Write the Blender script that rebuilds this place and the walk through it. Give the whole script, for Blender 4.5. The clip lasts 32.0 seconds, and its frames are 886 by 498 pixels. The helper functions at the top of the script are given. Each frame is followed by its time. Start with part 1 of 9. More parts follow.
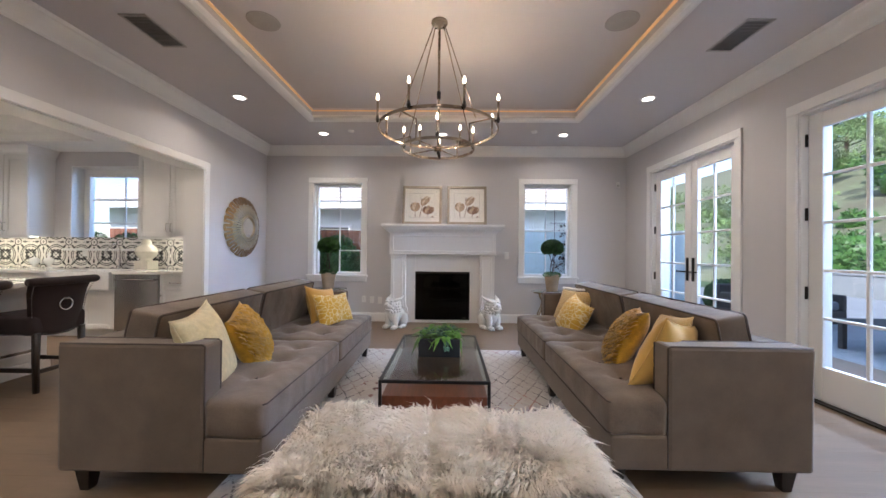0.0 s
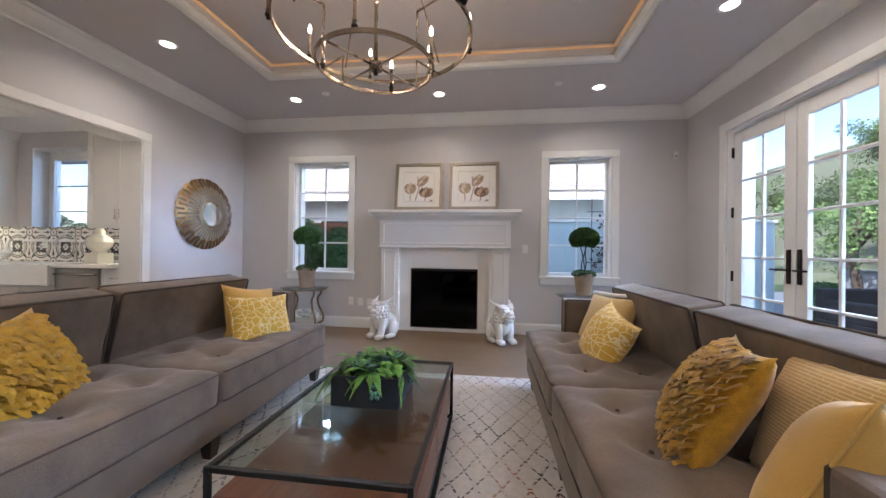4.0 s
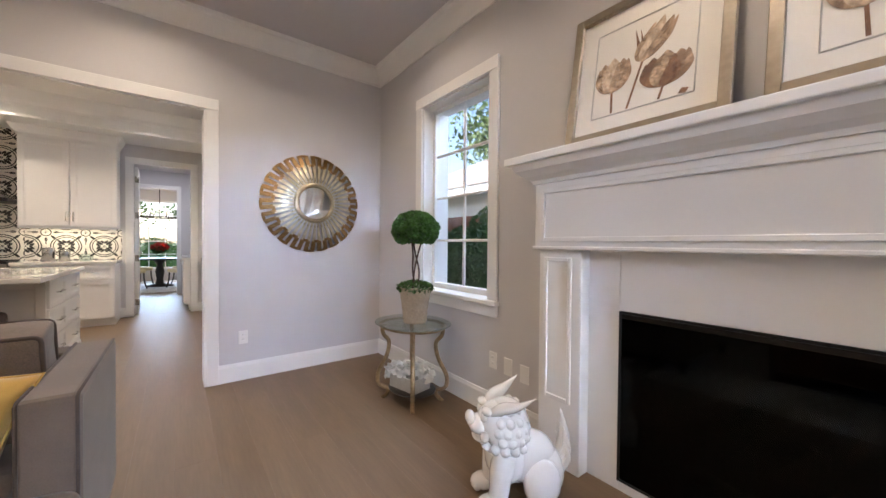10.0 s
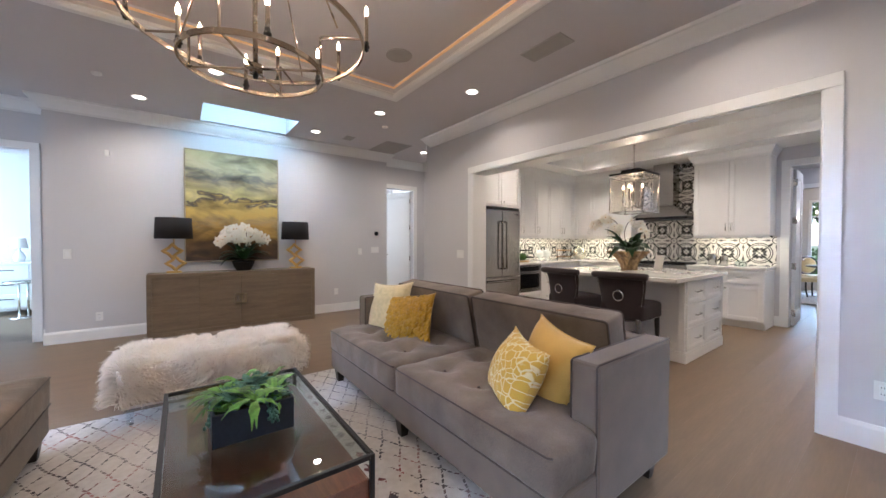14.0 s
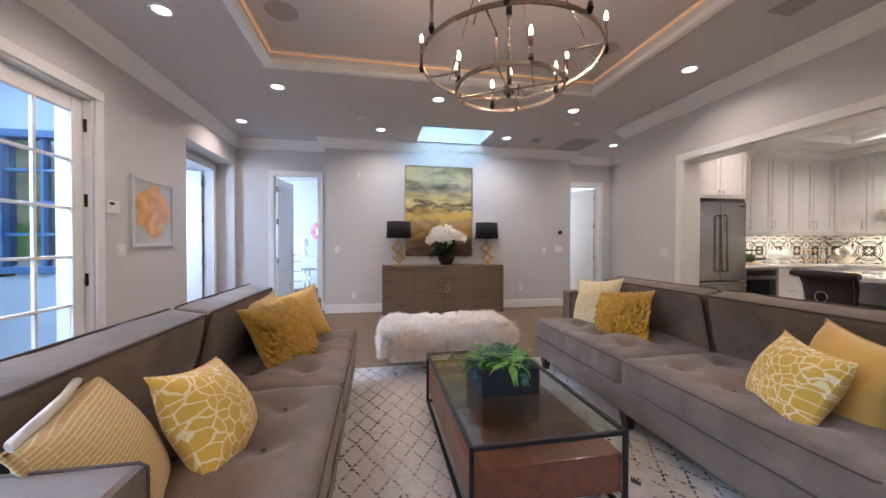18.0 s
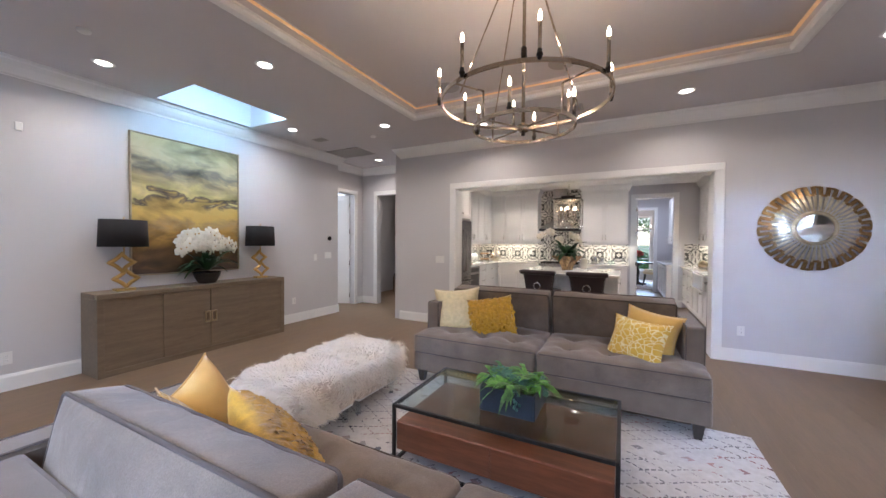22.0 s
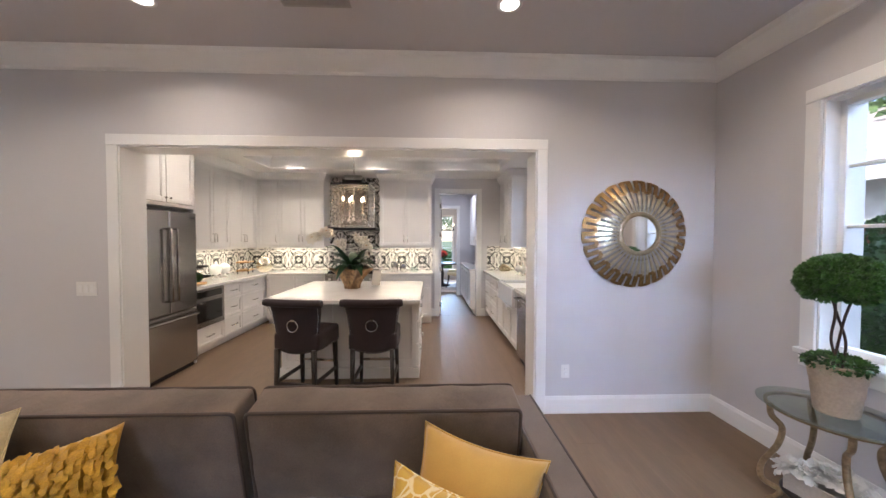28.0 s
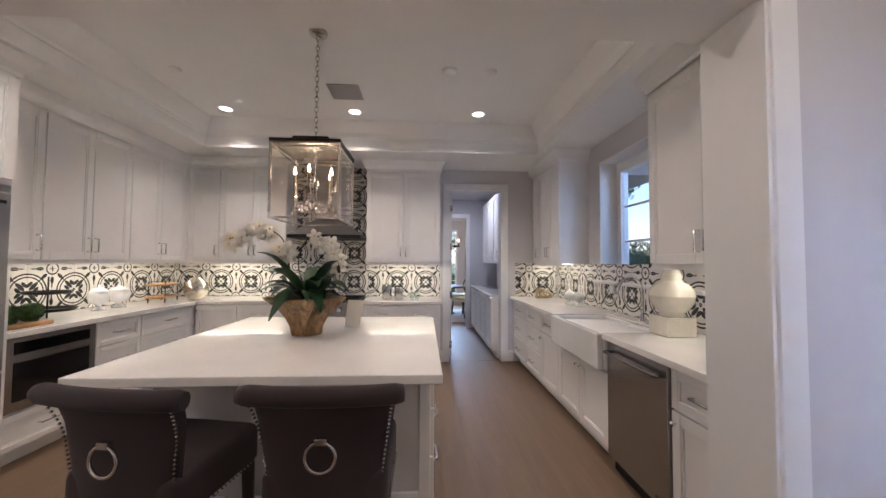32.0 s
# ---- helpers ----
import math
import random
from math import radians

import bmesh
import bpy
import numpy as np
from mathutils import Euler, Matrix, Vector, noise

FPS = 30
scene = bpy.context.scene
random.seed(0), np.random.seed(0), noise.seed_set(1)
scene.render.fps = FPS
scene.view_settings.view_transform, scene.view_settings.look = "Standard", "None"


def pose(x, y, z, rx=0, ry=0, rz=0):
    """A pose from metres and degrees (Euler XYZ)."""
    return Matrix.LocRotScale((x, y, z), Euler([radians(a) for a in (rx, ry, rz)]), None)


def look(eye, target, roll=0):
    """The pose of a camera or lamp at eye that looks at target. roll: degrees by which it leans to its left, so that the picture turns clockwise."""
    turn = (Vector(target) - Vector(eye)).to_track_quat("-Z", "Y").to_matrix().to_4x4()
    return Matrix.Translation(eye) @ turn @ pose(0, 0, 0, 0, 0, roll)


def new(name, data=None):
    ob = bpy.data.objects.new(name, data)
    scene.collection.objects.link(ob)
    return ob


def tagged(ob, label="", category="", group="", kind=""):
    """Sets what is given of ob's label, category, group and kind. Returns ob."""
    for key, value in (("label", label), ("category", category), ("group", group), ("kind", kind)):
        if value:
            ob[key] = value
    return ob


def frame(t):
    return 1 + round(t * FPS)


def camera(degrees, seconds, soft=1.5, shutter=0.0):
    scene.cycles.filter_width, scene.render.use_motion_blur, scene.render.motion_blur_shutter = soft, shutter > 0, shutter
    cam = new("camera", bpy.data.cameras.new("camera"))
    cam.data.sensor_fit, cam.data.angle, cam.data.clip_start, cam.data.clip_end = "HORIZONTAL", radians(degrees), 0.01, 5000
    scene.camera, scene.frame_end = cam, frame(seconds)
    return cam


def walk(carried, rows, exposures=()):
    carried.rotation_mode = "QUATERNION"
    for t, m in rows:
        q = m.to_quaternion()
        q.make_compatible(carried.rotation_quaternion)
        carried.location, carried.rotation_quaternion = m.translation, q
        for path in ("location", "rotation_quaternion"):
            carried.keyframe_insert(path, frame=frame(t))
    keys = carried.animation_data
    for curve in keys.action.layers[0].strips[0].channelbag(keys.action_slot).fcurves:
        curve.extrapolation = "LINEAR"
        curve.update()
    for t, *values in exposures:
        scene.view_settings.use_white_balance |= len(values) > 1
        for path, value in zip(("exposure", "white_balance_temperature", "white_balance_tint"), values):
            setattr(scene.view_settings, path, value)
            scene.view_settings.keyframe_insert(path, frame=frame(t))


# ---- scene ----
cam = camera(103.4, 32.0)
PATH = [
    (0, (0.114, 0.051, 1.223), (0.081, 2.051, 1.239), 0.6),
    (0.5, (0.279, 0.033, 1.236), (0.215, 2.032, 1.249), 0.7),
    (1, (0.464, 0.058, 1.225), (0.335, 2.054, 1.237), 0.7),
    (1.5, (0.57, 0.096, 1.235), (0.384, 2.087, 1.243), 0.7),
    (2, (0.601, 0.2, 1.223), (0.373, 2.187, 1.229), 0.8),
    (2.5, (0.581, 0.43, 1.199), (0.319, 2.413, 1.204), 0.8),
    (3, (0.575, 0.684, 1.156), (0.318, 2.667, 1.168), 0.7),
    (3.5, (0.62, 0.962, 1.112), (0.364, 2.946, 1.127), 0.8),
    (5.5, (0.59, 2.137, 1.223), (0.338, 4.121, 1.2), 0.5),
    (6, (0.587, 2.457, 1.216), (0.333, 4.441, 1.19), 0.5),
    (6.5, (0.601, 2.78, 1.207), (0.335, 4.762, 1.188), 0.5),
    (7, (0.612, 3.145, 1.244), (0.322, 5.124, 1.207), 0.4),
    (7.5, (0.621, 3.442, 1.21), (0.332, 5.42, 1.184), 0.3),
    (8, (0.607, 3.726, 1.191), (0.295, 5.701, 1.17), 0.2),
    (8.5, (0.533, 3.977, 1.183), (0.117, 5.933, 1.166), 0.2),
    (9, (0.512, 4.175, 1.186), (-0.141, 6.065, 1.156), 0.1),
    (9.5, (0.486, 4.323, 1.189), (-0.651, 5.968, 1.159), 0.2),
    (10, (0.37, 4.382, 1.197), (-1.222, 5.593, 1.168), 0.5),
    (10.5, (0.347, 4.503, 1.178), (-1.537, 5.174, 1.174), 0.8),
    (11, (0.331, 4.539, 1.233), (-1.654, 4.776, 1.208), 0.9),
    (11.5, (0.273, 4.463, 1.308), (-1.726, 4.426, 1.25), 0.7),
    (12, (0.223, 4.401, 1.277), (-1.763, 4.175, 1.231), 0.5),
    (12.5, (0.213, 4.418, 1.227), (-1.73, 3.945, 1.206), 0.6),
    (13, (0.206, 4.527, 1.285), (-1.565, 3.599, 1.237), 0.0),
    (13.5, (0.241, 4.738, 1.236), (-1.31, 3.475, 1.214), 0.2),
    (14, (0.309, 4.925, 1.266), (-0.89, 3.325, 1.232), 0.1),
    (14.5, (0.224, 5.112, 1.24), (-0.483, 3.241, 1.224), -0.3),
    (15, (0.168, 5.193, 1.255), (-0.248, 3.237, 1.243), -0.1),
    (15.5, (0.151, 5.213, 1.251), (-0.125, 3.233, 1.238), 0.1),
    (17.5, (0.644, 4.983, 1.21), (0.428, 2.995, 1.189), 0.2),
    (18, (0.763, 4.955, 1.207), (0.392, 2.99, 1.182), 0.1),
    (18.5, (0.997, 4.961, 1.241), (0.341, 3.072, 1.208), 0.2),
    (19, (1.212, 4.881, 1.242), (0.301, 3.101, 1.214), 0.2),
    (19.5, (1.454, 4.721, 1.268), (0.331, 3.066, 1.239), 0.2),
    (20, (1.741, 4.567, 1.329), (0.431, 3.056, 1.284), 0.5),
    (20.5, (1.909, 4.329, 1.328), (0.456, 2.956, 1.284), 0.4),
    (21, (2.005, 4.076, 1.355), (0.437, 2.835, 1.315), 0.4),
    (21.5, (2.107, 3.807, 1.37), (0.416, 2.74, 1.331), 0.5),
    (22, (2.174, 3.59, 1.391), (0.396, 2.675, 1.353), 0.4),
    (22.5, (2.179, 3.476, 1.421), (0.297, 2.799, 1.382), 0.4),
    (23, (2.115, 3.39, 1.435), (0.17, 2.927, 1.405), 0.3),
    (23.5, (1.998, 3.425, 1.476), (0.039, 3.023, 1.439), 0.2),
    (24, (1.846, 3.51, 1.497), (-0.114, 3.116, 1.457), 0.2),
    (24.5, (1.652, 3.578, 1.529), (-0.31, 3.197, 1.481), 0.2),
    (25, (1.496, 3.669, 1.51), (-0.47, 3.303, 1.465), 0.1),
    (25.5, (1.323, 3.696, 1.501), (-0.647, 3.351, 1.459), 0.2),
    (26, (1.071, 3.706, 1.558), (-0.912, 3.452, 1.495), 0.1),
    (26.5, (0.832, 3.764, 1.566), (-1.162, 3.617, 1.497), 0.1),
    (28.5, (-0.451, 3.615, 1.492), (-2.447, 3.721, 1.444), 0.2),
    (29, (-0.772, 3.592, 1.479), (-2.768, 3.712, 1.431), 0.2),
    (29.5, (-1.051, 3.636, 1.477), (-3.046, 3.757, 1.426), 0.2),
    (30, (-1.283, 3.636, 1.455), (-3.279, 3.76, 1.414), 0.2),
    (30.5, (-1.515, 3.599, 1.459), (-3.511, 3.724, 1.444), 0.2),
    (31, (-1.751, 3.57, 1.411), (-3.747, 3.696, 1.413), 0.2),
    (31.5, (-1.918, 3.549, 1.386), (-3.914, 3.664, 1.415), 0.2),
    (32, (-2.053, 3.475, 1.398), (-4.049, 3.582, 1.473), 0.4),
]
walk(cam, [(t, look(eye, target, roll)) for t, eye, target, roll in PATH], [(t, stops, kelvin, tint) for t, stops, kelvin, tint in ((0, 1.78, 5600, 14), (2, 1.68, 5600, 14), (3.2, 1.68, 5600, 14), (6, 1.86, 5600, 14), (7.5, 1.79, 5750, 15), (9, 1.70, 6100, 15), (10.5, 1.94, 6200, 16), (11.5, 1.84, 6050, 15), (13, 1.96, 5650, 15), (14.2, 1.90, 5600, 15), (18, 1.78, 5700, 19), (21, 1.72, 5450, 18), (22, 1.88, 5500, 17), (24, 1.82, 5550, 17), (26, 1.88, 5600, 17), (29, 1.95, 5800, 17), (30, 1.80, 5700, 18), (31, 1.61, 5600, 18), (32, 1.48, 5600, 20))])

# ---------------------------------------------------------------- world, sun, exposure
world = bpy.data.worlds.new("world")
scene.world = world
world.use_nodes = True
wn, wl = world.node_tree.nodes, world.node_tree.links
sky = wn.new("ShaderNodeTexSky")
sky.sky_type = "NISHITA"
sky.sun_disc = False
sky.sun_elevation = radians(33)
sky.sun_rotation = radians(-136)
sky.air_density, sky.dust_density, sky.ozone_density = 1.0, 1.2, 1.2
wn["Background"].inputs["Strength"].default_value = 0.115
wl.new(sky.outputs["Color"], wn["Background"].inputs["Color"])

sun_data = bpy.data.lights.new("sun", "SUN")
sun_data.energy, sun_data.angle, sun_data.color = 2.7, radians(0.5), (1.0, 0.95, 0.86)
sun = new("sun", sun_data)
sun.matrix_world = look((-8.0, -8.4, 7.6), (0, 0, 0))

WARM = (1.0, 0.825, 0.605)
GAIN, DAYGAIN = 0.225, 0.34  # output of the lamps indoors, and of the sky at the openings


def area_lamp(name, eye, target, sx, sy, watts, color, spread=180):
    data = bpy.data.lights.new(name, "AREA")
    data.shape, data.size, data.size_y = "RECTANGLE", sx, sy
    data.energy, data.color, data.spread = watts * (DAYGAIN if name == "daylight" else GAIN), color, radians(spread)
    ob = new(name, data)
    ob.matrix_world = look(eye, target)
    return ob


def point_lamp(name, at, watts, color, size=0.03):
    data = bpy.data.lights.new(name, "POINT")
    data.energy, data.color, data.shadow_soft_size = watts * GAIN, color, size
    ob = new(name, data)
    ob.location = at
    return ob


# lamps added out of view that stand in for daylight at the large openings
DAY = (0.62, 0.79, 1.0)
area_lamp("daylight", (8.5, 5.2, 4.4), (0.0, 4.3, 0.6), 3.0, 1.2, 60, DAY, 46)
area_lamp("daylight", (8.5, 2.6, 4.4), (0.0, 2.2, 0.6), 3.0, 1.2, 66, DAY, 46)
area_lamp("daylight", (4.75, 4.9, 3.62), (1.7, 4.6, 0.7), 2.2, 0.6, 128, DAY, 120)
area_lamp("daylight", (4.75, 2.5, 3.62), (1.7, 2.4, 0.7), 2.2, 0.6, 128, DAY, 120)
area_lamp("daylight", (-1.83, 7.5, 3.5), (-1.6, 3.2, 0.9), 1.4, 1.2, 80, DAY, 90)
area_lamp("daylight", (1.83, 7.5, 3.5), (1.6, 3.2, 0.9), 1.4, 1.2, 80, DAY, 90)
area_lamp("daylight", (-0.51, -0.475, 3.2), (-0.51, -1.42, 2.2), 1.1, 0.25, 25, (0.55, 0.86, 1.0))
area_lamp("daylight", (-4.55, 6.5, 2.3), (-5.6, 5.0, 1.7), 1.6, 1.5, 22, (0.42, 0.66, 1.0), 150)

area_lamp("daylight", (-14.6, 4.0, 2.9), (-10.5, 4.0, 0.3), 1.2, 1.0, 90, (0.50, 0.72, 1.0), 100)
# added to brighten the mirror wall through the French door
area_lamp("daylight", (8.5, 3.6, 2.6), (-3.1, 5.3, 1.7), 1.2, 0.8, 27, (0.58, 0.76, 1.0), 30)

# ---------------------------------------------------------------- materials


def nodes_of(name):
    m = bpy.data.materials.new(name)
    m.use_nodes = True
    nt = m.node_tree
    return m, nt.nodes, nt.links, nt.nodes["Principled BSDF"]


def rgb(c):
    return (*c, 1.0)


def mat(name, base, rough=0.5, metal=0.0, vary=0.12, scale=6.0, grain=60.0, bump=0.1, stretch=(1, 1, 1), second=None, sheen=0.0, coat=0.0, per_object=0.0, spec=0.5, fold=0.0):
    """A surface with broad stains, fine grain, uneven gloss and relief."""
    m, n, l, p = nodes_of(name)
    tc = n.new("ShaderNodeTexCoord")
    mp = n.new("ShaderNodeMapping")
    mp.inputs["Scale"].default_value = stretch
    l.new(tc.outputs["Object"], mp.inputs["Vector"])
    big = n.new("ShaderNodeTexNoise")
    big.inputs["Scale"].default_value, big.inputs["Detail"].default_value = scale, 4
    fine = n.new("ShaderNodeTexNoise")
    fine.inputs["Scale"].default_value, fine.inputs["Detail"].default_value = grain, 5
    for t in (big, fine):
        l.new(mp.outputs["Vector"], t.inputs["Vector"])
    dark = tuple(v * (1 - vary) for v in base)
    light = tuple(min(1, v * (1 + vary)) for v in (second or base))
    r = n.new("ShaderNodeValToRGB")
    r.color_ramp.elements[0].position, r.color_ramp.elements[1].position = 0.3, 0.7
    r.color_ramp.elements[0].color, r.color_ramp.elements[1].color = rgb(dark), rgb(light)
    l.new(big.outputs["Fac"], r.inputs["Fac"])
    mix = n.new("ShaderNodeMixRGB")
    mix.blend_type = "OVERLAY"
    mix.inputs["Fac"].default_value = min(1.0, vary * 2)
    l.new(r.outputs["Color"], mix.inputs["Color1"])
    l.new(fine.outputs["Fac"], mix.inputs["Color2"])
    out = mix.outputs["Color"]
    if per_object:
        oi = n.new("ShaderNodeObjectInfo")
        hs = n.new("ShaderNodeHueSaturation")
        mr = n.new("ShaderNodeMapRange")
        mr.inputs["To Min"].default_value, mr.inputs["To Max"].default_value = 1 - per_object, 1 + per_object
        l.new(oi.outputs["Random"], mr.inputs["Value"])
        l.new(mr.outputs["Result"], hs.inputs["Value"])
        l.new(out, hs.inputs["Color"])
        out = hs.outputs["Color"]
    l.new(out, p.inputs["Base Color"])
    rr = n.new("ShaderNodeMapRange")
    rr.inputs["To Min"].default_value, rr.inputs["To Max"].default_value = max(0.02, rough - 0.07), min(1, rough + 0.07)
    l.new(big.outputs["Fac"], rr.inputs["Value"])
    l.new(rr.outputs["Result"], p.inputs["Roughness"])
    p.inputs["Metallic"].default_value = metal
    p.inputs["Sheen Weight"].default_value = sheen
    p.inputs["Coat Weight"].default_value = coat
    p.inputs["Specular IOR Level"].default_value = spec
    if bump:
        b = n.new("ShaderNodeBump")
        b.inputs["Strength"].default_value, b.inputs["Distance"].default_value = bump, 0.004
        l.new(fine.outputs["Fac"], b.inputs["Height"])
        l.new(b.outputs["Normal"], p.inputs["Normal"])
        if fold:
            soft = n.new("ShaderNodeTexNoise")
            soft.inputs["Scale"].default_value, soft.inputs["Detail"].default_value, soft.inputs["Distortion"].default_value = fold, 2, 0.8
            l.new(tc.outputs["Object"], soft.inputs["Vector"])
            c2 = n.new("ShaderNodeBump")
            c2.inputs["Strength"].default_value, c2.inputs["Distance"].default_value = 0.32, 0.012
            l.new(soft.outputs["Fac"], c2.inputs["Height"])
            l.new(c2.outputs["Normal"], b.inputs["Normal"])
    return m


def glow(name, color, strength):
    m, n, l, p = nodes_of(name)
    p.inputs["Base Color"].default_value = rgb(color)
    p.inputs["Emission Color"].default_value = rgb(color)
    p.inputs["Emission Strength"].default_value = strength * GAIN
    return m


def glass(name, color=(1, 1, 1), rough=0.0, thin=0.06):
    """A pane: mostly clear, with a true mirror share that grows at the rim."""
    m, n, l, p = nodes_of(name)
    n.remove(p)
    clear = n.new("ShaderNodeBsdfTransparent")
    clear.inputs["Color"].default_value = rgb(color)
    shine = n.new("ShaderNodeBsdfGlossy")
    shine.inputs["Roughness"].default_value = rough
    lw = n.new("ShaderNodeLayerWeight")
    pw = n.new("ShaderNodeMath")
    pw.operation = "POWER"
    pw.inputs[1].default_value = 4.0
    l.new(lw.outputs["Facing"], pw.inputs[0])
    ma = n.new("ShaderNodeMath")
    ma.operation = "MULTIPLY_ADD"
    ma.inputs[1].default_value, ma.inputs[2].default_value = 0.7, thin * 0.5
    l.new(pw.outputs[0], ma.inputs[0])
    mx = n.new("ShaderNodeMixShader")
    l.new(ma.outputs[0], mx.inputs["Fac"])
    l.new(clear.outputs["BSDF"], mx.inputs[1])
    l.new(shine.outputs["BSDF"], mx.inputs[2])
    l.new(mx.outputs["Shader"], n["Material Output"].inputs["Surface"])
    return m


def frosted(name, color):
    m, n, l, p = nodes_of(name)
    n.remove(p)
    t = n.new("ShaderNodeBsdfTranslucent")
    t.inputs["Color"].default_value = rgb(color)
    l.new(t.outputs["BSDF"], n["Material Output"].inputs["Surface"])
    return m


M = {}
M["skylight"] = frosted("frosted_skylight", (0.12, 0.235, 0.29))
M["wall"] = mat("wall_paint", (0.585, 0.570, 0.580), 0.62, vary=0.025, scale=0.7, grain=420, bump=0.12)
M["ceiling"] = mat("ceiling_paint", (0.585, 0.56, 0.575), 0.7, vary=0.02, scale=0.5, grain=380, bump=0.1)
M["trim"] = mat("white_trim_paint", (0.79, 0.785, 0.775), 0.32, vary=0.02, scale=2, grain=90, bump=0.03)
M["cabinet"] = mat("white_cabinet_paint", (0.79, 0.78, 0.765), 0.34, vary=0.02, scale=3, grain=120, bump=0.03)
M["plank"] = mat("greige_oak_plank", (0.168, 0.114, 0.070), 0.50, vary=0.07, scale=1.8, grain=14, bump=0.05, stretch=(0.5, 6, 6), second=(0.184, 0.127, 0.080), per_object=0.02, spec=0.35)
M["underfloor"] = mat("floor_joint", (0.135, 0.094, 0.068), 0.8)
M["velvet"] = mat("taupe_velvet", (0.128, 0.095, 0.069), 0.8, vary=0.10, scale=7, grain=260, bump=0.2, sheen=0.2, second=(0.142, 0.106, 0.078))
M["velvet_soft"] = mat("taupe_cushion_velvet", (0.128, 0.095, 0.069), 0.8, vary=0.26, scale=4.5, grain=260, bump=0.2, sheen=0.2, second=(0.144, 0.108, 0.080), fold=11)
M["velvet_pipe"] = mat("taupe_piping", (0.062, 0.044, 0.035), 0.85, vary=0.1, sheen=0.1)
M["darkwood"] = mat("espresso_wood", (0.022, 0.016, 0.013), 0.35, vary=0.2, grain=40, stretch=(6, 6, 1))
M["walnut"] = mat("red_walnut_veneer", (0.16, 0.052, 0.024), 0.32, vary=0.2, scale=3, grain=18, stretch=(9, 0.7, 9), bump=0.05, coat=0.2)
M["blackmetal"] = mat("black_powder_coat", (0.014, 0.014, 0.015), 0.42, metal=0.4, vary=0.15, bump=0.05)
M["bronze"] = mat("dark_bronze", (0.02, 0.017, 0.015), 0.4, metal=0.7, vary=0.2)
M["chrome"] = mat("polished_chrome", (0.78, 0.77, 0.75), 0.10, metal=1.0, vary=0.03, bump=0.0)
M["nickel"] = mat("brushed_nickel", (0.56, 0.53, 0.48), 0.26, metal=1.0, vary=0.06, grain=150, bump=0.04)
M["steel"] = mat("brushed_stainless", (0.40, 0.385, 0.37), 0.24, metal=1.0, vary=0.0, scale=0.6, grain=9, bump=0.0)
M["aged"] = mat("aged_nickel", (0.36, 0.30, 0.235), 0.27, metal=1.0, vary=0.1, grain=110, bump=0.05)
M["mount"] = mat("dull_bronze_plate", (0.17, 0.14, 0.11), 0.6, metal=0.3, vary=0.2)
M["vent_dark"] = mat("vent_throat_shade", (0.12, 0.115, 0.11), 0.7, vary=0.1)
M["wing_glass"] = mat("blue_window_glass", (0.42, 0.50, 0.52), 0.04, metal=1.0, vary=0.1, bump=0)
M["crackle"] = mat("cream_crackle_glaze", (0.70, 0.66, 0.56), 0.16, vary=0.06, scale=14, grain=60, bump=0.05, coat=0.4)
M["gold"] = mat("antique_gold", (0.62, 0.41, 0.15), 0.33, metal=1.0, vary=0.16, grain=70, bump=0.1)
M["old_gold"] = mat("worn_brown_gold", (0.40, 0.255, 0.10), 0.36, metal=1.0, vary=0.35, scale=14, grain=60, bump=0.14, second=(0.26, 0.16, 0.07))
M["pale_gold"] = mat("pale_burnished_gold", (0.60, 0.53, 0.38), 0.30, metal=0.95, vary=0.25, scale=12, grain=70, bump=0.12)
M["leg_gilt"] = mat("brushed_brown_gilt", (0.30, 0.22, 0.13), 0.42, metal=0.75, vary=0.3, scale=10, grain=60, bump=0.15)
M["champagne"] = mat("champagne_metal", (0.44, 0.36, 0.24), 0.33, metal=0.9, vary=0.22, scale=8, grain=70, bump=0.12)
M["mirror"] = mat("mirror_silver", (0.90, 0.91, 0.91), 0.015, metal=1.0, vary=0.0, bump=0)
M["glass"] = glass("pane_glass")
# faint warm tint in clear panes paints in the bulbs' amber reflection
M["lantern_glass"] = glass("glow_tinted_lantern_glass", (1.0, 0.985, 0.955), 0.0, 0.09)
M["crystal"] = mat("cut_crystal", (0.92, 0.90, 0.86), 0.05, metal=0.9, vary=0.02, bump=0)
M["tabletop"] = glass("table_glass", (0.80, 0.86, 0.84), 0.0, 0.09)
M["acrylic"] = glass("clear_acrylic", (0.93, 0.95, 0.97), 0.02, 0.07)
M["black"] = mat("black_glass", (0.006, 0.006, 0.007), 0.08, vary=0.1, bump=0)
M["firebox"] = mat("charcoal_firebox", (0.012, 0.011, 0.011), 0.6, vary=0.4, scale=7)
M["porcelain"] = mat("white_glazed_porcelain", (0.80, 0.80, 0.79), 0.10, vary=0.02, bump=0.03, grain=30, coat=0.5)
M["leaf"] = mat("boxwood_leaf", (0.028, 0.075, 0.014), 0.5, vary=0.45, scale=28, grain=90, second=(0.05, 0.12, 0.02), per_object=0.1)
M["succulent"] = mat("blue_green_succulent", (0.045, 0.13, 0.095), 0.5, vary=0.3, scale=24, second=(0.09, 0.20, 0.15))
M["fern"] = mat("bright_green_frond", (0.07, 0.19, 0.022), 0.5, vary=0.35, scale=24, second=(0.12, 0.27, 0.04))
M["orchid_leaf"] = mat("dark_orchid_leaf", (0.014, 0.05, 0.014), 0.35, vary=0.35, scale=18)
M["petal"] = mat("cream_orchid_petal", (0.80, 0.76, 0.66), 0.55, vary=0.05, scale=30, sheen=0.1)
M["petal_white"] = mat("white_crepe_paper", (0.83, 0.82, 0.80), 0.7, vary=0.03, scale=30)
